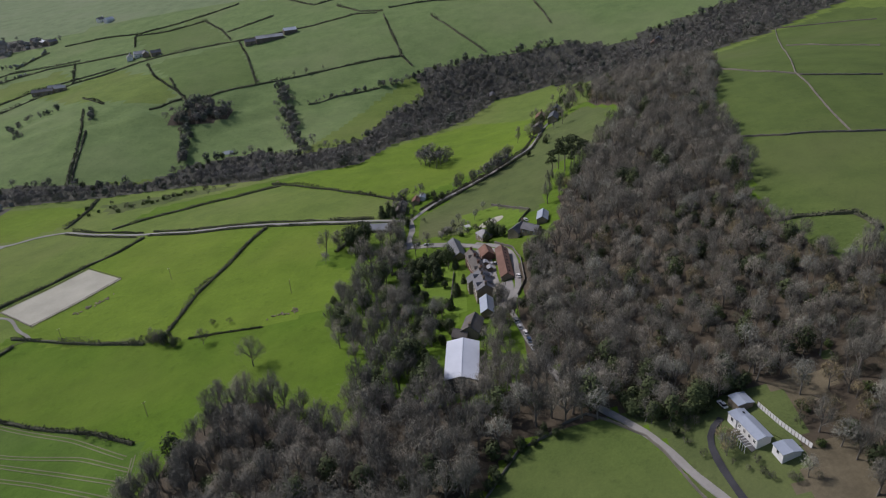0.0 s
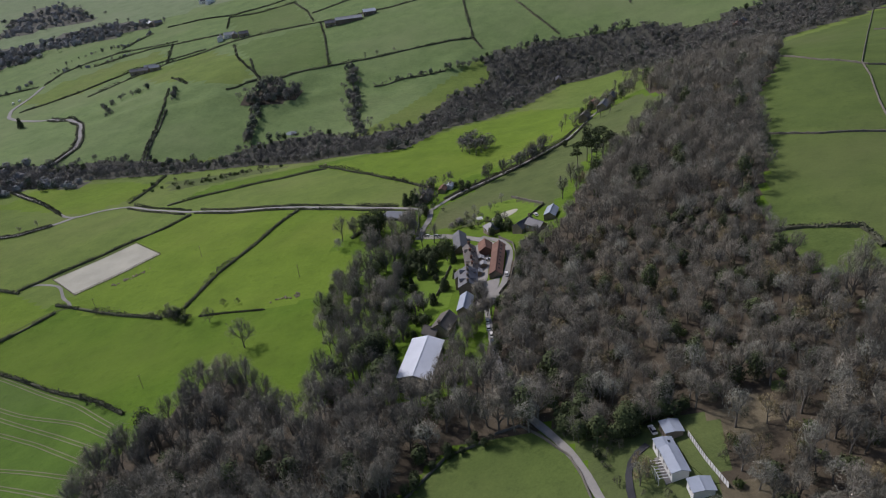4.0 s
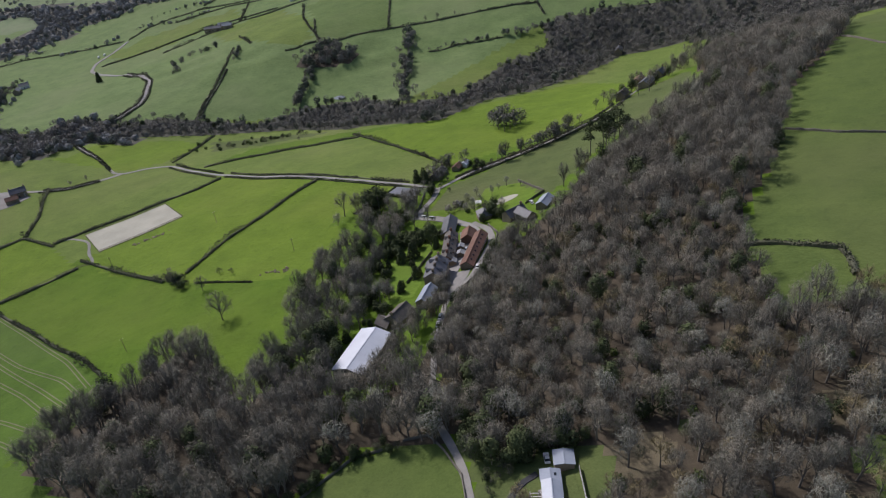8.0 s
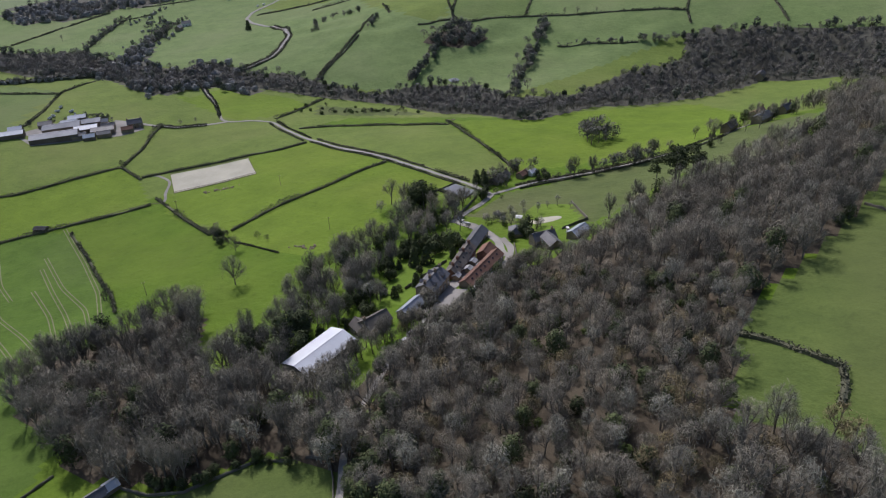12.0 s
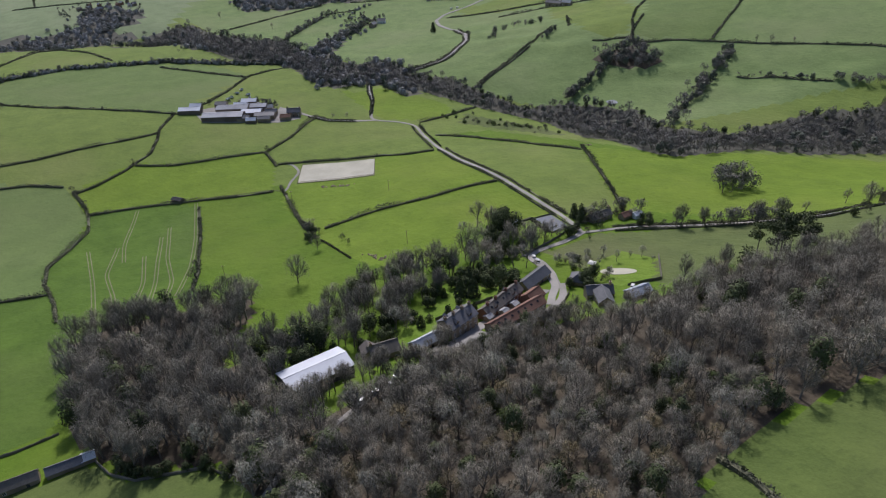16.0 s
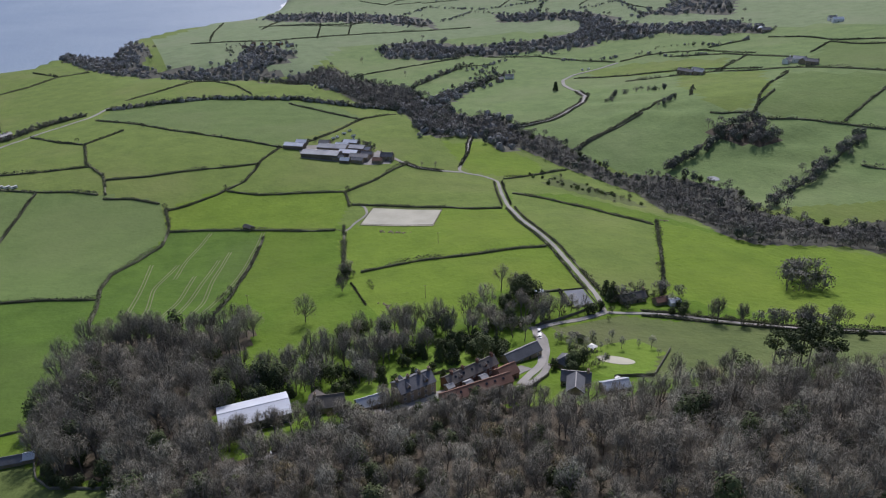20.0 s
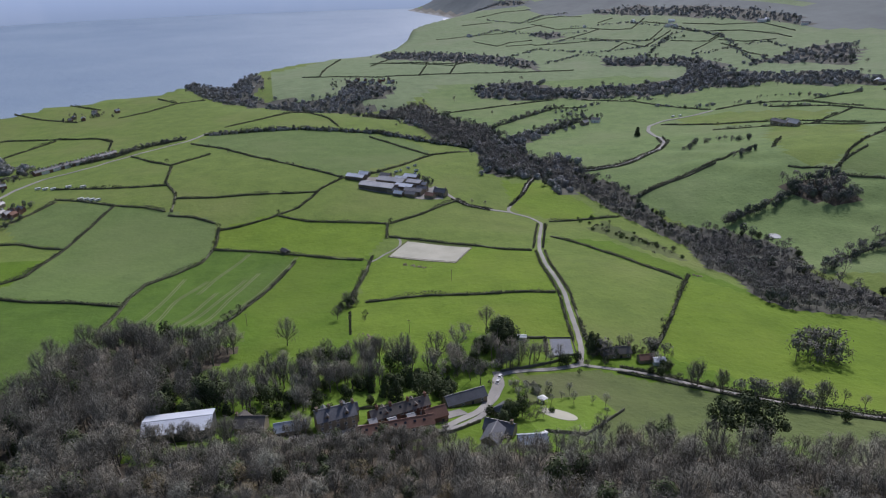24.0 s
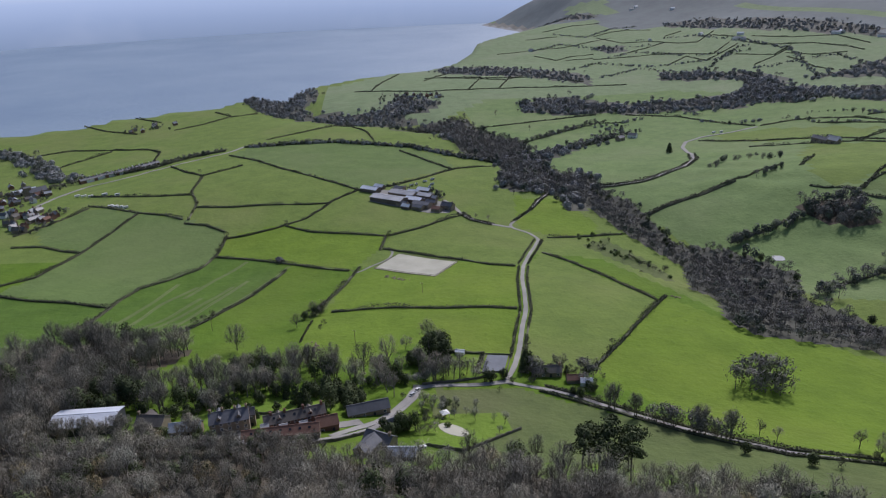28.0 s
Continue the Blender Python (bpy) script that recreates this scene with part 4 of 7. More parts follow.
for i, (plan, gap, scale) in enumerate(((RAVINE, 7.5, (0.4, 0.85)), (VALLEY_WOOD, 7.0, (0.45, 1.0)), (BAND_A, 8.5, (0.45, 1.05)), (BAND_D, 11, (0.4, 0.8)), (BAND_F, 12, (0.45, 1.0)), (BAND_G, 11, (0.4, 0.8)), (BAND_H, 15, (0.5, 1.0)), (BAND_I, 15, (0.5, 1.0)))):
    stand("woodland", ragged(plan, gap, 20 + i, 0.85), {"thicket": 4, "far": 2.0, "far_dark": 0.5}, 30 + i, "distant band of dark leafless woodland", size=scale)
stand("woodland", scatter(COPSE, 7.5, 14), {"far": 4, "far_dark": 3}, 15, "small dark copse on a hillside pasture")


def hedge(line, h=1.95, w=2.3, label="dark clipped hedge between green fields"):
    """A hedge: lumpy twig mass along a line on the ground."""
    p = np.array(line, float)
    k = np.r_[0, np.cumsum(np.hypot(*np.diff(p, axis=0).T))]
    rng = np.random.default_rng(int(abs(p.sum())) % 99991)
    far = np.hypot(p[:, 0].mean() - 100, p[:, 1].mean() - 250) > 600
    n = int(k[-1] * (5 if far else 18))
    s = rng.uniform(0, k[-1], n)
    gaps = np.sin(s * 0.11 + rng.uniform(0, 6)) + np.sin(s * 0.047 + rng.uniform(0, 6)) < -1.72
    s = s[~gaps]
    n = len(s)
    bulge = np.clip(np.sin(s * 0.055 + rng.uniform(0, 6)) + np.sin(s * 0.023 + rng.uniform(0, 6)) - 1.1, 0, 1)
    hh = h * (0.85 + 1.3 * bulge + 0.3 * np.sin(s * 0.21 + rng.uniform(0, 6)) * np.sin(s * 0.083) + 0.15 * rng.normal(size=n) ** 2 * 0.5)
    x, y = np.interp(s, k, p[:, 0]), np.interp(s, k, p[:, 1])
    spread = w * (0.3 + 0.35 * bulge)
    x, y = x + rng.normal(size=n) * spread, y + rng.normal(size=n) * spread
    z = ground(x, y) + rng.uniform(0.0, 1, n) ** 0.7 * hh
    c = np.stack([x, y, z], 1)
    a, b = rng.normal(size=(n, 3)), rng.normal(size=(n, 3))
    size = rng.uniform(0.8, 1.5, n)[:, None] * (1.4 if far else 0.72)
    a *= size / np.linalg.norm(a, axis=1)[:, None]
    b *= size / np.linalg.norm(b, axis=1)[:, None]
    v = np.stack([c - a * 0.5, c + a * 0.5, c + b * 0.8], 1).reshape(-1, 3)
    # dense core so that no light shows through
    s2 = np.linspace(0, k[-1], max(2, int(k[-1] / 4)))
    cx, cy = np.interp(s2, k, p[:, 0]), np.interp(s2, k, p[:, 1])
    dx, dy = np.gradient(cx), np.gradient(cy)
    d = np.hypot(dx, dy) + 1e-6
    nx, ny = -dy / d, dx / d
    g = ground(cx, cy)
    core, faces = [], np.arange(3 * n).reshape(-1, 3).tolist()
    for i in range(len(s2)):
        top = g[i] + h * (0.62 + 0.16 * math.sin(i * 1.3 + k[-1]))
        for o, zz in ((-0.42, g[i] - 0.6), (-0.3, top - 0.2), (0.05, top), (0.34, top - 0.25), (0.42, g[i] - 0.6)):
            core.append((cx[i] + nx[i] * o * w, cy[i] + ny[i] * o * w, zz))
        if i:
            for j in range(4):
                q = 3 * n + (i - 1) * 5 + j
                faces.append((q + 1, q, q + 5, q + 6))
    return tagged(new("hedge", mesh_of("hedge", v.tolist() + core, faces, HEDGE_TWIG)), label, "hedge")


hedge([(-322, 381), (-300, 408), (-275, 437), (-250, 464), (-239, 483)])
hedge([(-154, 329), (-110, 325)], 0.9, 1.0, "low gappy hedge in bright pasture")
hedge([(-336, 231), (-327, 254), (-314, 283), (-296, 311), (-270, 351)])
hedge([(-336, 231), (-306, 224), (-277, 202), (-258, 188), (-233, 182), (-196, 181), (-169, 177)])
hedge([(-387, 233), (-352, 233), (-336, 231)])
hedge([(-383, 234), (-386, 251), (-399, 277), (-408, 288)])
hedge([(-408, 288), (-422, 307), (-448, 322), (-472, 332), (-484, 341), (-508, 359)])
hedge([(-405, 288), (-383, 314), (-372, 350), (-355, 385), (-319, 378)])
hedge([(-356, 388), (-375, 421), (-398, 448), (-412, 469)])
hedge([(-479, 187), (-473, 224), (-472, 253), (-466, 305), (-465, 330)])
hedge([(-748, 178), (-688, 228), (-636, 259), (-558, 320), (-507, 362)])
hedge([(-507, 362), (-524, 402), (-550, 432), (-604, 484)])
hedge([(-598, 479), (-648, 455), (-730, 419)])
hedge([(-862, 216), (-913, 275), (-962, 322), (-947, 349), (-890, 374), (-817, 384)])
hedge([(-1046, 31), (-1077, 74), (-1137, 116), (-1155, 166)])
hedge([(-1215, 74), (-1142, 117)])
hedge([(-1224, -85), (-1150, -18)])
hedge([(-1173, -168), (-1103, -105), (-1046, -34)])
hedge([(-928, -156), (-946, -112), (-907, -26), (-874, 35), (-836, 59), (-768, 68)])
hedge([(-788, -84), (-837, -63), (-898, -32)])
hedge([(-703, 108), (-648, 141), (-619, 167), (-667, 208)])
hedge([(-613, 168), (-539, 170), (-494, 185), (-476, 186), (-443, 186)])
hedge([(-527, 172), (-534, 135), (-542, 98), (-558, 53)])
hedge([(-445, 180), (-462, 159), (-476, 126)])
hedge([(-476, 126), (-501, 91), (-513, 65)])
hedge([(-475, 129), (-437, 121), (-364, 109), (-293, 96), (-271, 80)])
hedge([(-382, 40), (-382, 67), (-369, 89), (-363, 107)])
hedge([(-245, 90), (-234, 115), (-226, 147), (-214, 180)])
hedge([(-418, 27), (-452, 46), (-504, 68)])
hedge([(-433, 184), (-423, 207), (-402, 229)])
hedge([(-279, 515), (-243, 533), (-202, 548), (-168, 558), (-150, 563)])
hedge([(-160, 574), (-110, 535), (-77, 510), (-55, 492), (-39, 478)])
hedge([(-327, 532), (-326, 573), (-331, 604)])
hedge([(-678, 842), (-627, 890), (-594, 928), (-566, 958), (-468, 995)])
hedge([(-378, 649), (-392, 700), (-404, 752)])
hedge([(-312, 819), (-302, 828), (-286, 837)])
hedge([(-310, 817), (-329, 844), (-356, 897)])
hedge([(-721, 958), (-722, 1005), (-700, 1037), (-657, 1061), (-551, 1067)])
hedge([(-1341, 355), (-1262, 507), (-1261, 691), (-1251, 947)])
hedge([(-1332, 392), (-1498, 421), (-1720, 474)])
hedge([(-1440, 517), (-1661, 620)])
hedge([(-1250, 596), (-1415, 648)])
hedge([(-1267, 668), (-1440, 729)])
hedge([(-1314, 870), (-1415, 799), (-1419, 690), (-1474, 618), (-1510, 526)])
hedge([(-946, 833), (-892, 904), (-791, 932), (-729, 953)])
hedge([(-896, 761), (-885, 807)])
hedge([(-894, 552), (-915, 615), (-945, 695), (-967, 787)])
hedge([(-773, 614), (-845, 693), (-912, 787)])
hedge([(-695, 642), (-729, 697), (-777, 762)])
hedge([(-659, 1080), (-646, 1115), (-632, 1138)])
hedge([(-348, 797), (-332, 816), (-318, 823)])
hedge([(-454, 577), (-451, 586)])
hedge([(-604, 484), (-616, 531)])
hedge([(-2004, 802), (-2010, 876), (-2025, 934), (-2016, 1024), (-2079, 1118), (-2133, 1213)])
hedge([(-2268, 953), (-2293, 1071)])
hedge([(-1899, 895), (-1759, 927), (-1816, 985), (-1815, 1052)])
hedge([(-2208, 1178), (-2293, 1267), (-2309, 1335), (-2231, 1389)])
hedge([(-2171, 1176), (-1977, 1196), (-1929, 1269), (-1800, 1303), (-1756, 1342), (-1921, 1468)])
hedge([(-1999, 1345), (-2070, 1430)])
hedge([(-1662, 1204), (-1589, 1242), (-1528, 1278), (-1656, 1385)])
hedge([(-1464, 1128), (-1562, 1222), (-1453, 1224), (-1518, 1292), (-1606, 1383)])
hedge([(-1475, 1308), (-1415, 1334), (-1376, 1355), (-1451, 1441)])
hedge([(-1303, 1266), (-1361, 1349)])
hedge([(-1361, 1349), (-1407, 1404), (-1506, 1421)])
hedge([(-1330, 1359), (-1248, 1347), (-1168, 1323), (-1096, 1320)])
hedge([(-1683, 1463), (-1550, 1499), (-1469, 1570), (-1312, 1549)])
hedge([(-1639, 1408), (-1528, 1410), (-1426, 1483), (-1317, 1498), (-1249, 1492)])
hedge([(-1714, 1020), (-1685, 1107), (-1671, 1166), (-1632, 1214)])
hedge([(-1744, 948), (-1736, 1027)])
hedge([(-1484, 570), (-1428, 639), (-1382, 705)])
hedge([(-1382, 705), (-1446, 759)])
hedge([(-1859, 1425), (-1702, 1440), (-1614, 1426)])
hedge([(-1750, 1115), (-1813, 1223), (-1856, 1285)])
hedge([(-1371, 1380), (-1292, 1401), (-1256, 1457)])
hedge([(-2459, 1061), (-2583, 1206), (-2577, 1319)])
hedge([(-587, 867), (-561, 907), (-536, 936), (-514, 960), (-478, 972), (-433, 1007), (-387, 1020), (-331, 1029), (-297, 1030), (-249, 1038), (-193, 1052), (-138, 1076), (-104, 1067)])
hedge([(-416, 983), (-383, 916), (-351, 870), (-317, 831)])
hedge([(-314, 818), (-280, 841), (-237, 866)])
hedge([(-297, 1023), (-273, 964), (-241, 870)])
hedge([(-237, 866), (-189, 879), (-148, 890), (-92, 905), (-62, 908)])
hedge([(-94, 1055), (-77, 972), (-62, 908), (-48, 881)])
hedge([(-25, 1024), (10, 956), (44, 902)])
hedge([(-514, 960), (-554, 1056)])
hedge([(-670, 1012), (-630, 1037), (-593, 1052), (-557, 1053), (-509, 1056), (-470, 1059)])
hedge([(-615, 1158), (-560, 1167), (-487, 1154), (-428, 1175), (-379, 1205), (-348, 1234)])
hedge([(-472, 1084), (-493, 1144), (-435, 1138), (-385, 1160)])
hedge([(-385, 1160), (-339, 1093), (-312, 1037)])
hedge([(-462, 875), (-414, 828)])
hedge([(44, 1068), (-22, 1092), (-88, 1086)])
hedge([(117, 1032), (130, 947)])
hedge([(-167, 805), (-139, 816), (-112, 820)])
hedge([(-112, 820), (-86, 830)])
hedge([(-206, 855), (-196, 818), (-177, 746), (-166, 705)])
hedge([(-303, 758), (-289, 723), (-284, 686)])
hedge([(-437, 822), (-410, 753), (-390, 679), (-380, 642)])
hedge([(-171, 1134), (-130, 1085), (-96, 1073)])
hedge([(-267, 1219), (-209, 1155), (-150, 1186)])
hedge([(-328, 1082), (-268, 1129)])
hedge([(141, 290), (151, 288), (162, 284), (171, 280)])
hedge([(171, 280), (173, 272), (173, 263)])
hedge([(-287, 298), (-241, 282), (-201, 266), (-175, 257), (-152, 245)])
hedge([(-276, 360), (-245, 351), (-209, 340), (-181, 332)])
hedge([(-79, 401), (-74, 411), (-70, 429)], 2.6, 2.2, "tall dark hedge round the old garden lawn")
hedge([(-70, 429), (-48, 421.5)], 2.2, 1.8, "tall dark hedge round the old garden lawn")
hedge([(-170, 341), (-164, 378), (-154, 408), (-146, 442), (-139, 463)])


def field_wall(line, h=1.1, w=0.6, label="dry stone field wall on upland pasture"):
    """A dry stone wall with a rough top, following the ground."""
    p = np.array(line, float)
    k = np.r_[0, np.cumsum(np.hypot(*np.diff(p, axis=0).T))]
    s = np.linspace(0, k[-1], max(3, int(k[-1] / 1.5)))
    x, y = np.interp(s, k, p[:, 0]), np.interp(s, k, p[:, 1])
    dx, dy = np.gradient(x), np.gradient(y)
    d = np.hypot(dx, dy)
    nx, ny = -dy / d, dx / d
    g = ground(x, y)
    rng = np.random.default_rng(len(s))
    verts, faces = [], []
    for i in range(len(s)):
        t = h * rng.uniform(0.75, 1.15)
        for o, z in ((-0.6, -0.4), (-0.45, t * 0.9), (0.0, t + 0.1), (0.45, t * 0.9), (0.6, -0.4)):
            verts.append((x[i] + nx[i] * o * w, y[i] + ny[i] * o * w, g[i] + z))
        if i:
            for j in range(4):
                q = (i - 1) * 5 + j
                faces.append((q + 1, q, q + 5, q + 6))
    return tagged(new("stone_wall", mesh_of("stone_wall", verts, faces, WALL_STONE)), label, "wall")


field_wall([(163, 400), (184, 383), (215, 372), (233, 369)])
field_wall([(215, 372), (223, 418), (235, 468), (241, 501), (289, 631), (340, 767)])
field_wall([(276, 829), (316, 802), (346, 762), (379, 737), (410, 709)])
field_wall([(210, 570), (223, 524), (242, 494), (267, 483), (290, 480)])
field_wall([(300, 649), (318, 607), (341, 577)])
field_wall([(-21, 165), (-8, 167), (4, 173), (11, 183), (18, 193), (30, 197)], label="stone wall along the foot of the wood")
field_wall([(-57, 128), (-54, 142), (-54, 158)], label="stone wall beside a roofed shed")


# ---- buildings ----
def house(x, y, turn, length, width, wall_h, roof_h, wall=STONE, roof=SLATE, label="", category="house", name="house", chimneys=(), windows=0, floors=1, group="", hip=0.0, skylights=0, overhang=0.4, door=True, dormers=0):
    """A gabled building along its own y axis: wall, two roof slopes, ridge, chimneys, windows with panes, door."""
    c, s = math.cos(radians(turn)), math.sin(radians(turn))
    corners = [(x + a * c - b * s, y + a * s + b * c) for a in (-width / 2, width / 2) for b in (-length / 2, length / 2)]
    hs = [height(*p) for p in corners]
    base = sum(hs) / 4
    deep = base - min(hs) + 0.6
    ob = new(name)
    ob.matrix_basis = pose(x, y, base, 0, 0, turn)
    w, l = width / 2, length / 2
    bm = bmesh.new()
    inset = hip * width * 0.5
    vs = [bm.verts.new(p) for p in ((-w, -l, -deep), (w, -l, -deep), (w, l, -deep), (-w, l, -deep), (-w, -l, wall_h), (w, -l, wall_h), (w, l, wall_h), (-w, l, wall_h), (0, -l + inset, wall_h + roof_h - 0.05), (0, l - inset, wall_h + roof_h - 0.05))]
    for f in ((3, 2, 1, 0), (0, 1, 5, 4), (4, 5, 8), (2, 3, 7, 6), (6, 7, 9), (1, 2, 6, 5), (3, 0, 4, 7), (5, 6, 9, 8), (7, 4, 8, 9)):
        bm.faces.new([vs[i] for i in f])
    part("wall", bm, wall, ob)
    k = roof_h / w
    for side in (-1, 1):
        bm = bmesh.new()
        o, e = w + overhang, l + overhang * 0.6
        low = wall_h - overhang * k
        pts = [(side * o, -e, low), (side * o, e, low), (0, e - inset, wall_h + roof_h), (0, -e + inset, wall_h + roof_h)]
        bot = [bm.verts.new((px, py, pz + 0.02)) for px, py, pz in pts]
        top = [bm.verts.new((px + side * 0.05, py, pz + 0.22)) for px, py, pz in pts]
        bm.faces.new(bot if side < 0 else bot[::-1])
        bm.faces.new(top[::-1] if side < 0 else top)
        for i in range(4):
            j = (i + 1) % 4
            bm.faces.new((bot[i], bot[j], top[j], top[i]))
        bmesh.ops.recalc_face_normals(bm, faces=bm.faces)
        slope = part("roof", bm, roof, ob)
        for q in range(skylights if side > 0 else 0):
            bm = bmesh.new()
            yy = -l + length * (q + 1) / (skylights + 1)
            za, zb = wall_h + roof_h * 0.65 + 0.26, wall_h + roof_h * 0.4 + 0.26
            xa, xb = w * 0.35 + 0.05, w * 0.6 + 0.05
            v4 = [bm.verts.new(p) for p in ((xa, yy - 0.5, za), (xb, yy - 0.5, zb), (xb, yy + 0.5, zb), (xa, yy + 0.5, za))]
            bm.faces.new(v4)
            r = bmesh.ops.extrude_face_region(bm, geom=bm.faces[:])
            bmesh.ops.translate(bm, verts=[g for g in r["geom"] if isinstance(g, bmesh.types.BMVert)], vec=(0.05, 0, 0.08))
            part("skylight", bm, GLASS, ob)
    for side in (-1, 1):
        for q in range(dormers):
            yy = -l + length * (q + 0.5) / dormers
            x_out, x_in, z_low, z_eave = side * w * 0.86, side * w * 0.2, wall_h + roof_h * 0.14, wall_h + roof_h * 0.55
            z_top = wall_h + roof_h * 0.86
            bm = bmesh.new()
            vs = [bm.verts.new(p) for p in ((x_out, yy - 0.8, z_low), (x_out, yy + 0.8, z_low), (x_out, yy + 0.8, z_eave), (x_out, yy, z_top), (x_out, yy - 0.8, z_eave), (x_in, yy - 0.8, z_low), (x_in, yy + 0.8, z_low), (x_in, yy + 0.8, z_eave), (x_in, yy, z_top), (x_in, yy - 0.8, z_eave))]
            for f in ((0, 1, 2, 3, 4), (0, 4, 9, 5), (1, 6, 7, 2), (5, 9, 8, 7, 6)):
                bm.faces.new([vs[i] for i in f])
            bmesh.ops.recalc_face_normals(bm, faces=bm.faces)
            dormer = part("dormer", bm, wall, ob)
            for turn_side in (-1, 1):
                bm = bmesh.new()
                vs = [bm.verts.new(p) for p in ((x_out + side * 0.25, yy, z_top + 0.06), (x_in, yy, z_top + 0.06), (x_in, yy + turn_side * 1.0, z_eave - 0.1), (x_out + side * 0.25, yy + turn_side * 1.0, z_eave - 0.1))]
                vs += [bm.verts.new(v.co + Vector((0, 0, 0.12))) for v in vs]
                for f in ((0, 1, 2, 3), (7, 6, 5, 4), (0, 4, 5, 1), (1, 5, 6, 2), (2, 6, 7, 3), (3, 7, 4, 0)):
                    bm.faces.new([vs[i] for i in f])
                bmesh.ops.recalc_face_normals(bm, faces=bm.faces)
                part("roof", bm, roof, dormer)
            bm = bmesh.new()
            xa = x_out + side * 0.03
            box(bm, min(x_out, xa), yy - 0.5, z_low + 0.3, max(x_out, xa), yy + 0.5, z_eave - 0.05)
            part("pane", bm, GLASS, dormer)
    if hip:
        for side in (-1, 1):
            bm = bmesh.new()
            pts = [(-w - overhang, side * (l + overhang * 0.6), wall_h - overhang * k), (w + overhang, side * (l + overhang * 0.6), wall_h - overhang * k), (0, side * (l - inset + overhang * 0.6), wall_h + roof_h + 0.1)]
            v3 = [bm.verts.new((px, py, pz + 0.2)) for px, py, pz in pts] + [bm.verts.new((px, py, pz - 0.02)) for px, py, pz in pts]
            for f in ((0, 1, 2), (5, 4, 3), (0, 3, 4, 1), (1, 4, 5, 2), (2, 5, 3, 0)):
                bm.faces.new([v3[i] for i in f])
            bmesh.ops.recalc_face_normals(bm, faces=bm.faces)
            part("roof", bm, roof, ob)
    bm = bmesh.new()
    box(bm, -0.16, -l + inset - 0.2, wall_h + roof_h + 0.12, 0.16, l - inset + 0.2, wall_h + roof_h + 0.34)
    part("ridge", bm, roof, ob)
    for at in chimneys:
        bm = bmesh.new()
        top = wall_h + roof_h + 1.4
        box(bm, -0.55, at * l - 0.45, wall_h + roof_h * 0.4, 0.55, at * l + 0.45, top)
        box(bm, -0.65, at * l - 0.55, top, 0.65, at * l + 0.55, top + 0.18)
        ch = part("chimney", bm, wall, ob)
        bm = bmesh.new()
        for px in (-0.28, 0.28):
            box(bm, px - 0.13, at * l - 0.13, top + 0.18, px + 0.13, at * l + 0.13, top + 0.62)
        part("chimney_pot", bm, PANTILE, ch)
    if windows:
        gap = length / windows
        for side in (-1, 1):
            for fl in range(floors):
                z0 = 0.9 + fl * (wall_h / floors)
                for q in range(windows):
                    yy = -l + gap * (q + 0.5)
                    if door and side > 0 and fl == 0 and q == windows // 2:
                        bm = bmesh.new()
                        box(bm, w - 0.02, yy - 0.5, -0.1, w + 0.05, yy + 0.5, 2.05)
                        part("door", bm, DARK, ob)
                        continue
                    bm = bmesh.new()
                    x0, x1 = (w, w + 0.07) if side > 0 else (-w - 0.07, -w)
                    for ya, yb, za, zb in ((-0.62, -0.5, 0, 1.4), (0.5, 0.62, 0, 1.4), (-0.5, 0.5, 0, 0.1), (-0.5, 0.5, 1.3, 1.4), (-0.04, 0.04, 0.1, 1.3)):
                        box(bm, x0, yy + ya, z0 + za, x1, yy + yb, z0 + zb)
                    win = part("window", bm, WHITE, ob)
                    bm = bmesh.new()
                    xa = w + 0.02 if side > 0 else -w - 0.03
                    box(bm, xa - 0.01, yy - 0.52, z0 + 0.08, xa + 0.01, yy + 0.52, z0 + 1.32)
                    part("pane", bm, GLASS, win)
    return tagged(ob, label, category, group)


# sports hall and the row of hall buildings
house(-1.3, 245.5, -3, 27, 13.6, 6.3, 1.9, CLADDING, SHEET, "large dark-clad sports hall with a pale steel roof", "hall", "sports_hall", overhang=0.4, door=False)
house(4, 274, -14, 12, 8, 4.2, 2.8, STONE, STONE_TILE, "old sandstone outbuilding with a dark stone roof", "outbuilding", "outbuilding", chimneys=(-0.9,), windows=3)
house(-1.5, 270, 70, 7, 6, 3.4, 2.4, STONE, STONE_TILE, "small stone wing beside the sports hall", "outbuilding", "outbuilding", windows=1)
house(11.5, 289.5, 0, 13, 6, 3.2, 2.2, STONE, ZINC, "low stone range with a pale grey roof", "outbuilding", "outbuilding", windows=4)
house(10.6, 307.5, 8, 16, 9, 7.0, 2.8, STONE, SLATE, "tall sandstone country house with slate roof and chimneys", "mansion", "country_house", chimneys=(-0.92, -0.3, 0.35, 0.92), windows=5, floors=3, dormers=2)
house(5.4, 314, 8, 6, 4.6, 6.2, 2.0, STONE, SLATE, "gabled stone bay of the country house", "house wing", "house_wing", windows=2, floors=2)
house(8.4, 334, 12, 26, 6.4, 4.8, 2.5, BRICK, STONE_TILE, "long brick and stone wing with dormer skylights", "house wing", "house_wing", chimneys=(-0.75, -0.3, 0.3, 0.9), windows=9, floors=2, skylights=5, dormers=2)
house(14.5, 348, 10, 9, 7, 3.6, 2.6, BRICK, PANTILE, "small red-roofed brick building in the yard", "outbuilding", "outbuilding", windows=2)
house(-2.2, 365, 11, 19, 7.2, 3.0, 2.6, STONE, SLATE, "long stone barn with a dark slate roof", "barn", "barn", windows=4)
house(22.8, 330, 2, 31, 6.2, 3.2, 2.2, STONE, PANTILE, "long stable range with a red pantile roof", "stable range", "stable", windows=9, skylights=7)
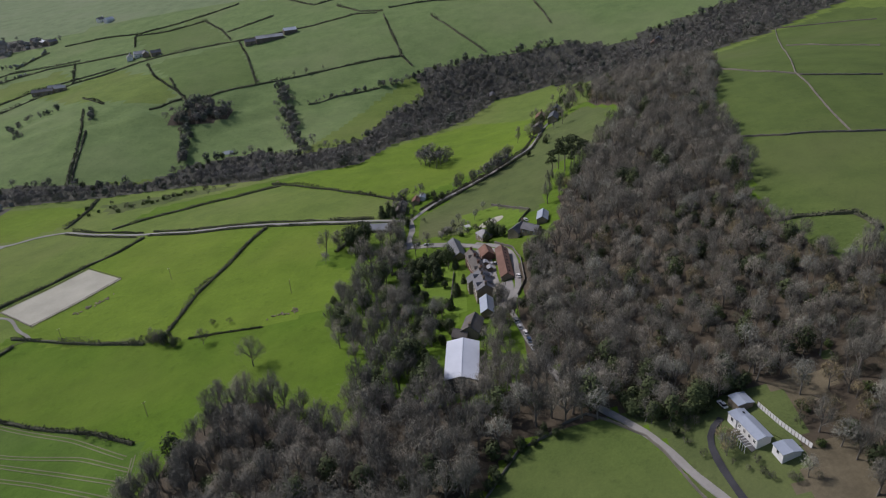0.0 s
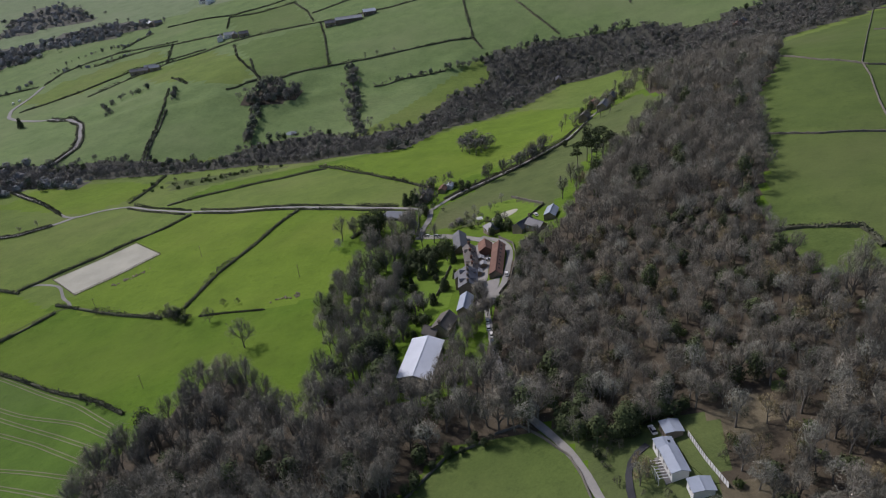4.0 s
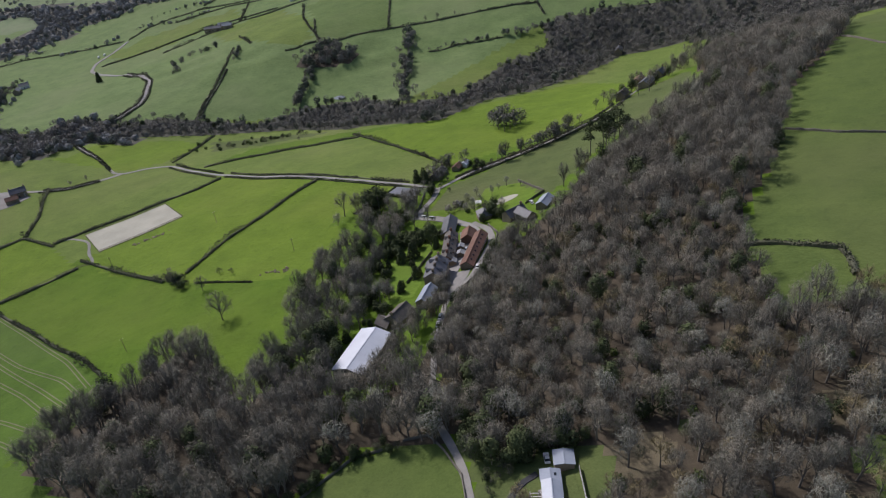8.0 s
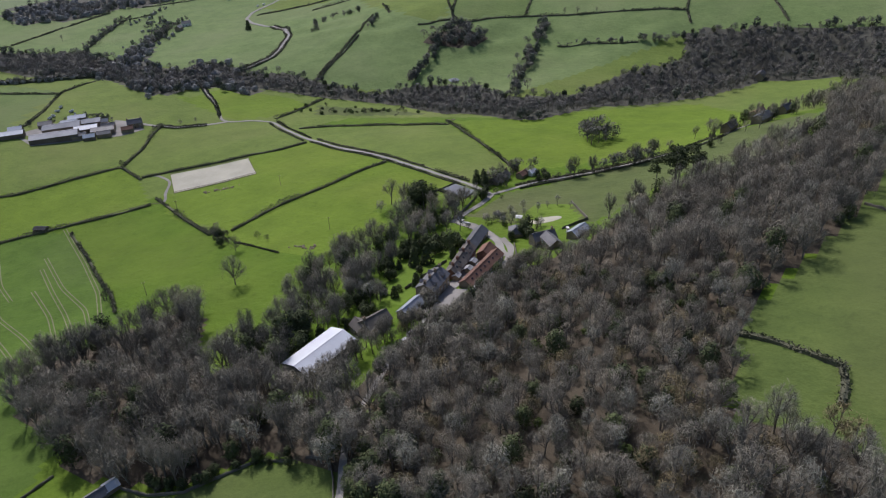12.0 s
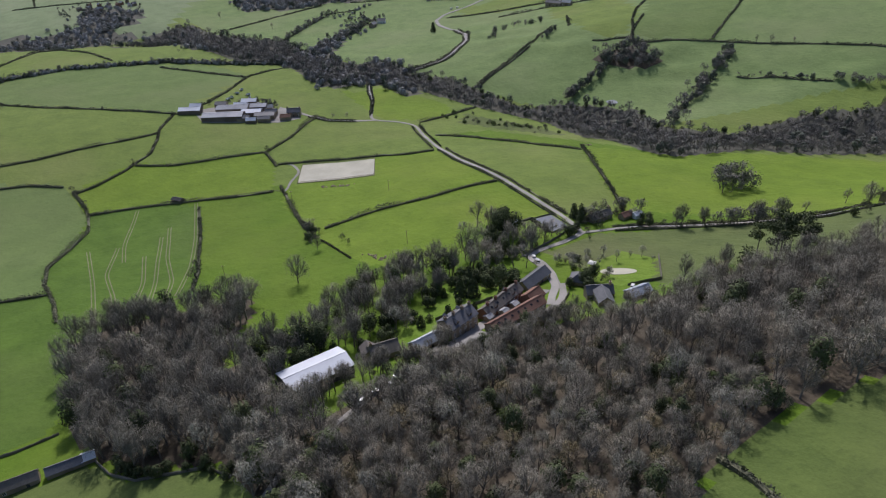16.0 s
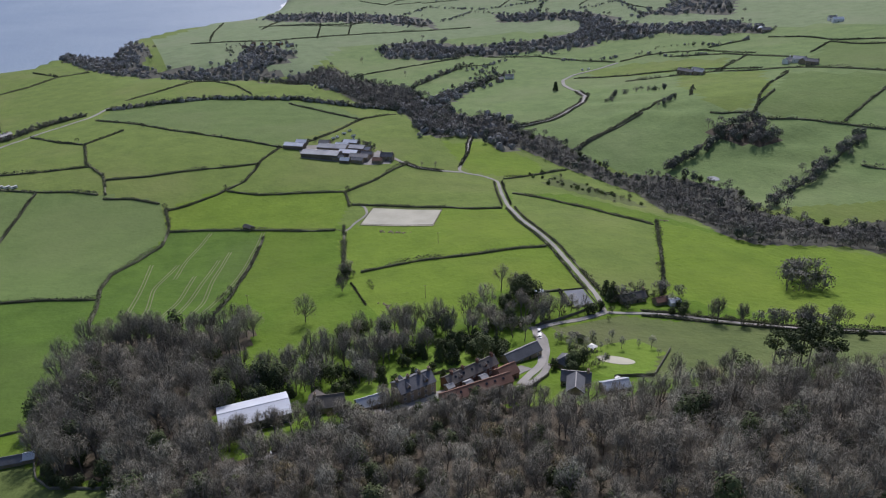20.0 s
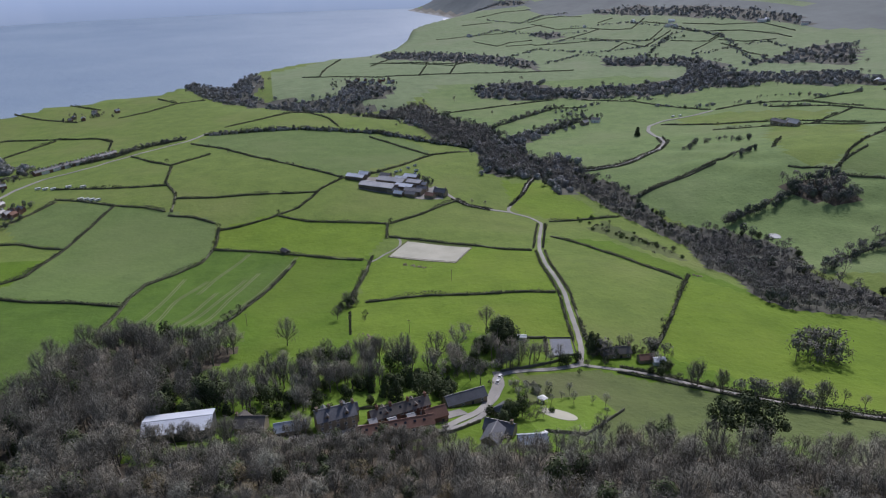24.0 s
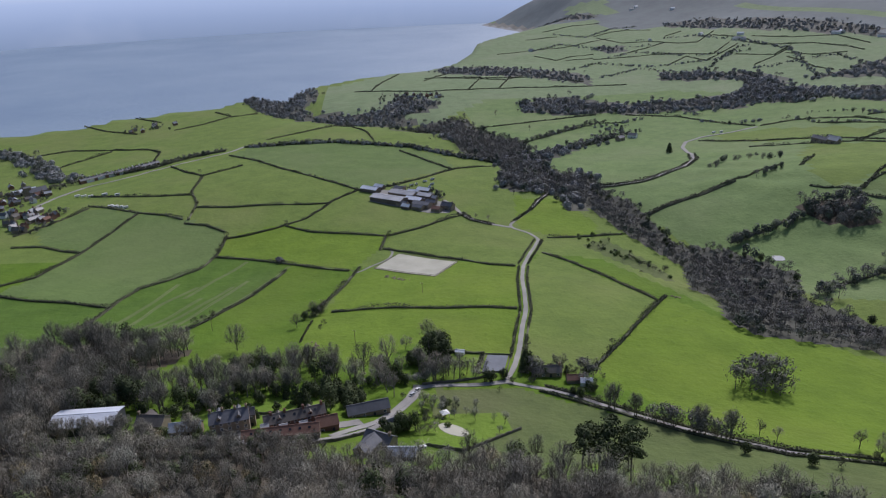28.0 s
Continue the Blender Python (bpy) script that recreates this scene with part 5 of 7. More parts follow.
house(14.5, 378, 30, 8, 7, 3.2, 2.4, STONE, SLATE, "small stone house with a hipped slate roof", "house", windows=2, hip=0.8)
house(34, 370, -35, 12, 7, 3.4, 2.6, STONE, SLATE, "stone house with a grey slate roof above the yard", "house", chimneys=(0.8,), windows=4)
house(41, 365, 55, 10, 6.5, 3.2, 2.4, STONE, SLATE, "gabled stone house wing above the yard", "house", windows=3)
house(49, 378, -10, 11, 6, 3.0, 1.8, STONE, ZINC, "low house with a pale grey roof at the wood's edge", "house", windows=3)
for cx, cy in ((14, 322), (15.5, 330), (13, 338)):
    house(cx, cy, 10, 3.2, 3.0, 2.4, 0.7, STONE, FIBRE, "small low-roofed lean-to in the hall yard", "lean-to", "lean_to", door=False)


# ---- trees that stand alone or in rows ----
def belt(line, spacing, width, seed, kinds, label, name="tree_belt", size=(0.6, 1.0)):
    """A ragged belt of trees and bushes along a line."""
    p = np.array(line, float)
    k = np.r_[0, np.cumsum(np.hypot(*np.diff(p, axis=0).T))]
    rng = np.random.default_rng(seed)
    s = rng.uniform(0, k[-1], int(k[-1] / spacing))
    spots = np.stack([np.interp(s, k, p[:, 0]), np.interp(s, k, p[:, 1])], 1) + rng.normal(size=(len(s), 2)) * width
    return stand(name, spots, kinds, seed, label, "tree belt", size)


belt([(-805, 196), (-807, 261), (-808, 327), (-775, 391), (-753, 438), (-703, 479), (-669, 505), (-635, 551)], 1.3, 3.0, 41, {"thicket": 4, "far": 2, "far_dark": 1}, "dense belt of trees along an old railway line", size=(0.35, 0.65))
belt([(-790, 165), (-760, 118), (-712, 84), (-690, 47), (-660, 5), (-635, -20), (-600, -70)], 1.5, 4.0, 42, {"far": 5, "far_dark": 1}, "belt of trees and gardens behind village houses", size=(0.3, 0.6))
belt([(-492, 770), (-514, 797), (-510, 832), (-475, 846)], 3.5, 2.0, 43, {"far": 3, "far_dark": 1}, "row of hillside thorn trees", size=(0.4, 0.7))
belt([(-277, 676), (-283, 702), (-287, 727), (-294, 759)], 2.6, 2.2, 44, {"far": 3, "far_dark": 2}, "line of dark trees climbing a gully", size=(0.5, 0.9))
belt([(-399, 749), (-409, 781), (-426, 819)], 5.0, 1.6, 45, {"far": 2, "far_dark": 2}, "scattered thorn bushes on a bank", size=(0.35, 0.6))
belt([(-206, 855), (-197, 819), (-185, 775), (-177, 747), (-166, 706), (-150, 680)], 2.4, 4.0, 46, {"far": 4, "far_dark": 1.5}, "dark trees following a side stream", size=(0.55, 0.95))
belt([(-4, 474), (4, 480), (12, 488), (20, 494), (27, 500), (34, 508), (40, 517)], 2.2, 1.2, 47, {"far": 5, "elm": 2, "thorn": 2}, "row of bare trees along the lane", size=(0.65, 0.9))
belt([(-330, 578), (-290, 566), (-250, 590), (-210, 596)], 3.2, 7.0, 48, {"thorn": 4, "shrub": 4}, "scrubby gorse and thorn on a rough bank", "scrub", (0.6, 1.1))
belt([(-113, 822), (-87, 831), (-60, 840), (-40, 850)], 3.0, 2.5, 49, {"far": 3, "far_dark": 2}, "dark thorn trees along a bank", size=(0.4, 0.7))
belt([(-170, 808), (-140, 818), (-115, 823)], 5.0, 1.4, 50, {"far_dark": 2, "far": 2}, "line of gorse and thorn on a bank", size=(0.3, 0.5))
belt([(60, 560), (75, 590), (85, 620), (100, 650), (118, 700), (120, 745)], 2.2, 8.0, 51, {"ash": 4, "ivy": 1, "thorn": 3, "oak": 1}, "straggling trees round an upland hamlet", size=(0.5, 0.85))
belt([(-33, 428), (-44, 462), (-36, 478), (-22, 478), (-8, 466)], 2.0, 4.0, 52, {"holly": 2, "thorn": 3, "far": 1.5, "yew": 1}, "garden shrubs and trees round a cottage", size=(0.6, 0.9))
belt([(24, 384), (10, 394), (-4, 404), (-12, 396), (-8, 390)], 2.4, 3.0, 53, {"thorn": 4, "shrub": 1, "blossom": 1}, "young garden trees beside the lane", size=(0.6, 0.95))
belt([(20, 300), (18, 285), (17, 268), (15, 250)], 2.0, 1.6, 54, {"ash": 2, "holly": 1, "thorn": 3}, "bare trees between hall and drive", size=(0.5, 0.8))
belt([(-14, 225), (-2, 226), (10, 224), (16, 236)], 1.8, 2.2, 55, {"ash": 4, "budding": 1, "thorn": 1}, "bare trees screening the sports hall", size=(0.7, 1.0))

belt([(38, 298), (40, 318), (40, 334), (44, 346)], 1.8, 2.0, 58, {"ash": 6, "oak": 1, "ivy": 0.6}, "bare trees on the bank above the stables", size=(0.45, 0.7))
belt([(11, 232), (13, 245), (13, 258), (19, 268), (22, 282)], 1.7, 1.8, 59, {"ash": 5, "budding": 1, "thorn": 1}, "bare trees between sports hall and drive", size=(0.55, 0.8))
belt([(58, 196), (66, 189), (73, 187), (80, 189), (86, 194), (94, 197)], 1.1, 1.8, 64, {"ash": 3, "holly": 3, "ivy": 1, "thorn": 1}, "dark trees above the bungalow drive", size=(0.6, 0.95))
belt([(69, 186), (72, 178), (73, 170)], 2.2, 1.2, 65, {"thorn": 2, "shrub": 1, "holly": 1}, "bushes between road and bungalow drive", size=(0.5, 0.8))
belt([(82, 178), (83, 170), (85, 163), (89, 158), (96, 156), (102, 154)], 2.2, 1.6, 66, {"thorn": 4, "budding": 1.5, "lichen": 1}, "bare trees and bushes in front of the bungalow", size=(0.45, 0.7))
belt([(-24, 302), (-14, 288), (-6, 280), (-12, 274)], 1.6, 2.6, 60, {"holly": 3, "yew": 2, "shrub": 2, "thorn": 2}, "evergreen shrubs below the garden", size=(0.5, 0.9))
belt([(-30, 318), (-26, 332), (-30, 346), (-24, 358), (-12, 362)], 3.0, 2.6, 61, {"holly": 4, "yew": 3, "shrub": 1}, "dark evergreens round the garden lawn", size=(0.6, 1.0))
belt([(-14, 386), (-24, 376), (-34, 366), (-40, 360)], 3.2, 3.0, 62, {"holly": 2, "ash": 2, "thorn": 2, "blossom": 1}, "mixed garden trees beside the lane", size=(0.6, 0.95))
belt([(-60, 372), (-44, 368), (-38, 382), (-44, 400), (-60, 412), (-80, 404)], 4.5, 3.5, 63, {"ash": 4, "ivy": 1, "holly": 1, "blossom": 1}, "bare trees round the old garden", size=(0.7, 1.0))

for i, (kind, x, y, s, label) in enumerate([
    ("oak", -106, 289, 1.35, "lone bare oak in bright green pasture"), ("oak", -142, 320, 1.15, "bare oak by the field corner"),
    ("elm", -45, 232, 1.0, "tall fan-shaped bare tree at the meadow's edge"), ("elm", -41, 243, 1.05, "tall fan-shaped bare tree at the meadow's edge"), ("elm", -49, 240, 0.9, "tall fan-shaped bare tree at the meadow's edge"), ("elm", -40, 256, 0.95, "tall fan-shaped bare tree at the meadow's edge"), ("oak", -102, 260, 1.25, "spreading bare oak at the wood's corner"), ("oak", -86, 244, 1.1, "spreading bare oak at the wood's corner"), ("yew", -44, 252, 1.3, "dark narrow conifer at the meadow's edge"),
    ("elm", 55, 402, 0.8, "bare tree at the edge of the lower pasture"), ("elm", 63, 408, 0.85, "bare tree at the edge of the lower pasture"), ("elm", 65, 418, 0.8, "bare tree at the edge of the lower pasture"), ("elm", 60, 428, 0.75, "bare tree at the edge of the lower pasture"), ("oak", -60, 330, 1.0, "round-crowned bare oak at the meadow's edge"),
    ("oak", -52, 344, 1.35, "round-crowned bare oak at the meadow's edge"), ("oak", -52, 363, 1.4, "broad bare oak at the meadow's edge"), ("oak", -64, 318, 1.25, "bare oak above the garden"), ("oak", -62, 298, 0.9, "bare oak on the wood's edge"),
    ("oak", -170, 329, 0.8, "small bare tree on a hedge line"), ("ash", -177, 336, 0.7, "small bare tree on a hedge line"), ("ash", -168, 333, 0.6, "small bare tree on a hedge line"),
    ("thorn", -142, 337, 0.9, "round hawthorn bush by a broken wall"), ("thorn", -131, 336, 0.8, "small hawthorn bush by a broken wall"),
    ("thorn", -183, 258, 1.3, "bare bush in a field hedge"), ("thorn", -168, 251, 1.5, "dark bush in a field hedge"), ("thorn", -176, 255, 1.1, "dark bush in a field hedge"),
    ("pine", -59, 398, 1.05, "tall dark pine beside the old garden"), ("yew", -53, 449, 1.3, "dark conifer at the lane junction"), ("yew", -48, 450, 1.1, "dark conifer at the lane junction"), ("yew", -45, 446, 0.9, "dark conifer at the lane junction"),
    ("ash", -46, 468, 0.75, "bare tree behind the cottage"), ("ash", -50, 464, 0.7, "bare tree behind the cottage"), ("blossom", -26, 473, 1.0, "pale flowering tree by the cottage garden"),
    ("pine", 64, 446, 1.0, "tall dark pine on the wood's edge"), ("pine", 73, 450, 1.2, "tall dark pine on the wood's edge"), ("pine", 80, 456, 1.1, "tall dark pine on the wood's edge"), ("pine", 70, 459, 1.0, "tall dark pine on the wood's edge"), ("pine", 84, 447, 0.95, "tall dark pine on the wood's edge"), ("pine", 75, 440, 1.05, "tall dark pine on the wood's edge"),
    ("far", -16, 548, 1.1, "tall bare tree in a dense pasture clump"), ("far", -13, 554, 1.25, "tall bare tree in a dense pasture clump"), ("far", -11, 561, 1.2, "tall bare tree in a dense pasture clump"), ("ivy", -14, 568, 0.9, "tall bare tree in a dense pasture clump"), ("far", -19, 575, 1.1, "tall bare tree in a dense pasture clump"), ("far", -26, 572, 1.2, "tall bare tree in a dense pasture clump"), ("far", -25, 563, 1.25, "tall bare tree in a dense pasture clump"), ("far", -22, 555, 1.2, "tall bare tree in a dense pasture clump"), ("ivy", -18, 563, 1, "tall bare tree in a dense pasture clump"), ("far", -30, 566, 1, "tall bare tree in a dense pasture clump"), ("far", -8, 567, 1, "tall bare tree in a dense pasture clump"), ("ash", -21, 568, 1.1, "tall bare tree in a dense pasture clump"),
    ("holly", 55, 513, 0.75, "dark round bush in the lower pasture"), ("holly", 70, 531, 0.8, "dark bush by the lane"), ("thorn", 73, 539, 1.2, "bare thorn tree by the lane"), ("ash", 35, 531, 0.6, "bare tree beyond the lane"), ("ash", 44, 533, 0.7, "bare tree beyond the lane"), ("thorn", 30, 512, 1.1, "bare thorn beyond the lane"),
    ("yew", -18, 332, 1.05, "dark clipped yew on the garden lawn"), ("yew", -27, 345, 1.0, "dark clipped yew on the garden lawn"), ("holly", -14, 349, 1.1, "dark holly on the garden lawn"), ("holly", -22, 357, 1.2, "dark holly by the garden wall"), ("yew", 1, 325, 0.55, "small cone yew by the house"), ("yew", -2, 316, 0.5, "small cone yew by the house"), ("holly", -19, 316, 0.9, "dark holly by the garden path"), ("yew", -3, 345, 0.7, "dark yew beside the house"), ("holly", -30, 336, 1.2, "dark evergreen at the garden's edge"), ("holly", -26, 322, 1.1, "dark evergreen at the garden's edge"), ("holly", -34, 350, 1.2, "dark evergreen at the garden's edge"), ("shrub", -8, 306, 1.0, "green garden shrub by the lawn"), ("shrub", -13, 300, 1.1, "green garden shrub by the lawn"), ("blossom", -10, 296, 1.0, "pale budding shrub tree by the lawn"),
    ("holly", 25, 374, 1.3, "dark round evergreen by the yard wall"), ("ivy", -41, 233, 0.8, "ivy-clad tree on the wood's edge"), ("yew", -43, 247, 1.1, "dark conifer on the wood's edge"), ("oak", -50, 238, 0.9, "bare oak on the wood's edge"),
    ("ash", -394, 476, 0.6, "small bare tree beside the farm lane"), ("ash", -386, 487, 0.65, "small bare tree beside the farm lane"), ("thorn", -670, 229, 1.6, "bare hedgerow tree between fields"), ("thorn", -637, 160, 1.4, "bare hedgerow tree between fields"), ("yew", -625, 776, 1.4, "dark conifer on a roadside bend"), ("ash", -867, 641, 0.9, "bare hedgerow tree on a far field"), ("ash", -995, 609, 0.9, "bare hedgerow tree on a far field"), ("ash", -747, 964, 0.7, "bare roadside tree far off"), ("ash", -728, 1005, 0.8, "bare roadside tree far off"), ("ash", -737, 1040, 0.7, "bare roadside tree far off"), ("ash", -674, 1083, 0.7, "bare roadside tree far off"),
    ("thorn", -390, 233, 1.4, "dark thorn where field hedges meet"), ("thorn", -380, 235, 1.2, "dark thorn where field hedges meet"), ("thorn", -357, 233, 1.5, "dark thorn where field hedges meet"), ("thorn", -347, 232, 1.3, "dark thorn where field hedges meet"), ("thorn", -358, 388, 1.3, "dark thorn behind the riding arena"), ("thorn", -352, 386, 1.1, "dark thorn behind the riding arena"), ("thorn", -411, 288, 1.2, "dark thorn where field hedges meet"),
    ("thorn", -74, 505, 1.1, "bush in a field hedge"), ("thorn", -66, 500, 1.2, "bush in a field hedge"), ("ash", -48, 486, 0.5, "small bare tree in a field hedge"),
    ("ash", -237, 868, 0.6, "bare hilltop hedgerow tree"), ("ash", -195, 880, 0.65, "bare hilltop hedgerow tree"), ("ash", -180, 884, 0.7, "bare hilltop hedgerow tree"), ("ash", -160, 890, 0.6, "bare hilltop hedgerow tree"),
]):
    tree(kind, x, y, s, 47 * i % 360, label, variant=i)
for i, (kind, x, y, s) in enumerate((("holly", -16, 347, 1.45), ("holly", -24, 340, 1.25), ("yew", -13, 336, 1.15), ("holly", -9, 324, 0.9), ("holly", -20, 314, 1.1), ("yew", -3, 313, 0.8), ("holly", -30, 326, 1.3), ("holly", -14, 302, 1.0), ("yew", -6, 300, 0.7), ("holly", -34, 345, 1.4))):
    tree(kind, x, y, s, 53 * i, "dark rounded evergreen on the garden lawn" if kind == "holly" else "dark clipped yew on the garden lawn", group="garden evergreens", variant=i)
for i, (x, y) in enumerate([(1, 389), (-2, 394), (2, 398), (6, 403), (-4, 405), (3, 409), (0, 414), (-6, 400), (10, 412), (12, 420), (16, 424), (26, 420)]):
    tree("lichen", x, y, 0.48, 61 * i, "slender young tree on the upper lawn", group="saplings on the lawn", variant=i)

for i, (cx, cy, sx, sy, n) in enumerate(((-475, 22, 26, 26, 26), (-580, -35, 60, 34, 50), (-1090, -20, 34, 44, 22), (-1210, 470, 46, 66, 50), (-440, 40, 16, 20, 12))):
    r = np.random.default_rng(200 + i)
    stand("village_trees", np.stack([cx + r.uniform(-1, 1, n) * sx, cy + r.uniform(-1, 1, n) * sy], 1), {"far": 3, "far_dark": 2}, 210 + i, "garden trees and hedges among village houses", "trees", (0.3, 0.6))
for i, line in enumerate(([(-2367, 1074), (-2204, 1149), (-2386, 1298), (-2370, 1403)], [(-1995, 911), (-2091, 1033), (-1884, 1113), (-1842, 1242)], [(-1721, 1054), (-1743, 1164), (-1556, 1230), (-1481, 1348)], [(-1471, 1112), (-1461, 1183), (-1447, 1252), (-1575, 1385)], [(-1982, 1245), (-1899, 1397), (-1597, 1415), (-1414, 1417)], [(-1281, 1234), (-1250, 1285), (-1264, 1350), (-1251, 1426), (-1041, 1379)], [(-1344, 1169), (-1491, 1307)], [(-1414, 1417), (-1151, 1303), (-1049, 1272)], [(-1357, 920), (-1454, 1044), (-1394, 1084)], [(-1499, 868), (-1622, 1001), (-1537, 1048), (-1456, 1105)])):
    belt(line, 4.0, 5.0, 80 + i, {"thicket": 4, "far": 2, "far_dark": 1}, "ragged wooded hedge between hazy upland fields", size=(0.25, 0.6))
for i, line in enumerate(([(-750, 1053), (-718, 1088), (-656, 1095), (-641, 1145)], [(-762, 974), (-735, 1014), (-650, 1019), (-624, 1043)], [(-835, 906), (-767, 938), (-755, 979)], [(-944, 853), (-930, 912), (-868, 944)], [(-854, 735), (-886, 808), (-906, 868)], [(-815, 654), (-872, 731), (-883, 766)])):
    belt(line, 5.0, 2.5, 100 + i, {"thicket": 3, "far": 3, "far_dark": 1}, "overgrown hedge with trees between far fields", size=(0.2, 0.6))
belt([(-709, 638), (-724, 687), (-770, 735), (-848, 782)], 1.8, 11.0, 106, {"thicket": 2, "far": 4, "far_dark": 1}, "straggling trees round a hillside hamlet", size=(0.3, 0.65))
belt([(-188, 334), (-178, 333), (-166, 329), (-158, 325)], 1.6, 1.6, 110, {"thorn": 5, "holly": 0.6}, "clump of thorn trees where field hedges meet", size=(0.7, 1.1))
belt([(-18, 169), (-6, 171), (6, 177), (12, 188), (22, 196), (34, 198)], 2.0, 1.2, 111, {"holly": 4, "thorn": 2, "shrub": 1}, "dark evergreen bushes along the foot of the wood", size=(0.45, 0.8))
belt([(-700, 640), (-735, 700), (-770, 745), (-790, 790)], 2.4, 6.0, 56, {"far": 4, "far_dark": 2}, "scrubby trees on a far hillside", size=(0.4, 0.7))
belt([(-775, 616), (-850, 694), (-900, 770)], 3.0, 5.0, 57, {"far": 4, "far_dark": 1}, "ragged hedgerow trees between far fields", size=(0.4, 0.7))

belt([(-975, -238), (-932, -202), (-899, -166), (-814, -110), (-730, -61), (-683, -25)], 1.3, 9.0, 67, {"thicket": 5, "far": 1, "far_dark": 1}, "thick belt of trees along a field edge by the village", size=(0.5, 1.0))
belt([(-1480, 105), (-1440, 100), (-1330, 60), (-1290, 30)], 2.5, 4.0, 68, {"far": 4, "far_dark": 1}, "wind-bent thicket along the cliff top", size=(0.25, 0.5))
belt([(-48, 374), (-30, 362), (-20, 352), (-12, 360), (-4, 352)], 4.0, 3.0, 69, {"holly": 5, "ivy": 1, "yew": 1}, "dark evergreen trees behind the house", size=(0.75, 1.15))
belt([(-44, 338), (-38, 352), (-44, 362)], 4.5, 2.6, 70, {"ash": 3, "oak": 1, "lichen": 1}, "tall bare trees beside the garden", size=(0.8, 1.05))
belt([(-40, 310), (-32, 298), (-20, 296), (-6, 292)], 2.6, 3.2, 71, {"ash": 3, "lichen": 2, "holly": 2, "ivy": 1}, "bare and evergreen trees below the garden", size=(0.65, 0.95))
belt([(-63, 404), (-66, 392), (-58, 388)], 2.2, 3.0, 72, {"ivy": 3, "holly": 2}, "dark evergreens in the old garden", size=(0.9, 1.15))
belt([(-36, 394), (-40, 404), (-44, 416), (-36, 424)], 2.0, 2.2, 73, {"ash": 3, "thorn": 2, "lichen": 1}, "bare trees along the lane bank", size=(0.6, 0.85))
belt([(14, 371), (20, 377), (16, 384)], 1.4, 1.6, 74, {"holly": 3, "ivy": 1}, "dark evergreens by the upper yard", size=(0.5, 0.75))
for line in ([(-808, 190), (-807, 261), (-808, 327), (-775, 391), (-753, 438), (-703, 479), (-669, 505), (-635, 551)], [(-790, 165), (-760, 118), (-712, 84), (-690, 47), (-660, 5)]):
    hedge(line, 4.2, 6.0, "tall unclipped thorn belt along an old railway")

belt([(32, 240), (32, 262), (31, 284), (35.5, 300), (37, 322), (36, 342)], 1.5, 1.3, 76, {"ash": 5, "lichen": 1, "ivy": 1, "budding": 0.6}, "bare trees along the edge of the drive", size=(0.42, 0.65))

# hedges that line the lanes
for side in (-3.5, 3.5):
    hedge([(-60 + side * 0.3, 446 + side), (-106 + side * 0.3, 459 + side), (-135 + side * 0.2, 468 + side), (-205 + side * 0.2, 481 + side), (-236 + side * 0.3, 489 + side)], 1.3, 1.6, "clipped hedge along the lane")
    hedge([(-246 + side * 0.4, 491 + side), (-278 + side * 0.5, 504 + side), (-318 + side * 0.4, 521 + side)], 1.2, 1.5, "clipped hedge along the lane")
    hedge([(-380 - side * 0.6, 511 + side * 0.7), (-420 - side * 0.6, 539 + side * 0.8), (-451 - side * 0.5, 555 + side), (-480 - side * 0.6, 573 + side)], 1.4, 1.6, "hedge along the lane to the valley")
    hedge([(-486 + side * 1.2, 630), (-480 + side * 1.2, 650), (-479 + side * 1.2, 678), (-489 + side * 1.2, 702)], 2.4, 2.6, "tall hedge along the climbing lane")
    hedge([(-490 + side, 704 + side * 0.5), (-519 + side * 0.8, 749 + side * 0.6), (-553 + side * 0.5, 777 + side), (-595 + side * 0.3, 793 + side)], 1.8, 2.2, "hedge along the climbing lane")
    hedge([(-24 - side * 0.8, 451 + side * 0.6), (4 - side * 0.6, 481 + side * 0.7), (26 - side * 0.6, 499 + side * 0.7), (57 - side * 0.8, 531 + side * 0.5), (68 - side, 565)], 1.5, 1.7, "hedge along a tree-lined lane")
    hedge([(-416, 463 + side * 0.8), (-389, 474 + side * 0.9), (-374 - side * 0.6, 490 + side * 0.5)], 1.3, 1.5, "hedge along the farm lane")


# ---- riding arena, pond, court and gravel: level patches in the fields ----
def patch(name, outline, material, label, category, lift=0.22, parent=None, kind="structure"):
    """A sheet laid over the ground inside an outline, with a short skirt."""
    p = np.array(outline, float)
    c = p.mean(0)
    rings = [p * k + c * (1 - k) for k in (1.0, 1.0, 0.75, 0.5, 0.25)]
    n = len(p)
    verts, faces = [], []
    for r, ring in enumerate(rings):
        for x, y in ring:
            verts.append((x, y, height(x, y) + (lift if r else -0.3)))
        if r:
            for i in range(n):
                j = (i + 1) % n
                faces.append(((r - 1) * n + i, (r - 1) * n + j, r * n + j, r * n + i))
    verts.append((c[0], c[1], height(*c) + lift))
    faces += [((len(rings) - 1) * n + i, (len(rings) - 1) * n + (i + 1) % n, len(verts) - 1) for i in range(n)]
    ob = new(name, mesh_of(name, verts, faces, material))
    if parent:
        ob.parent = parent
        return ob
    return tagged(ob, label, category, kind=kind)


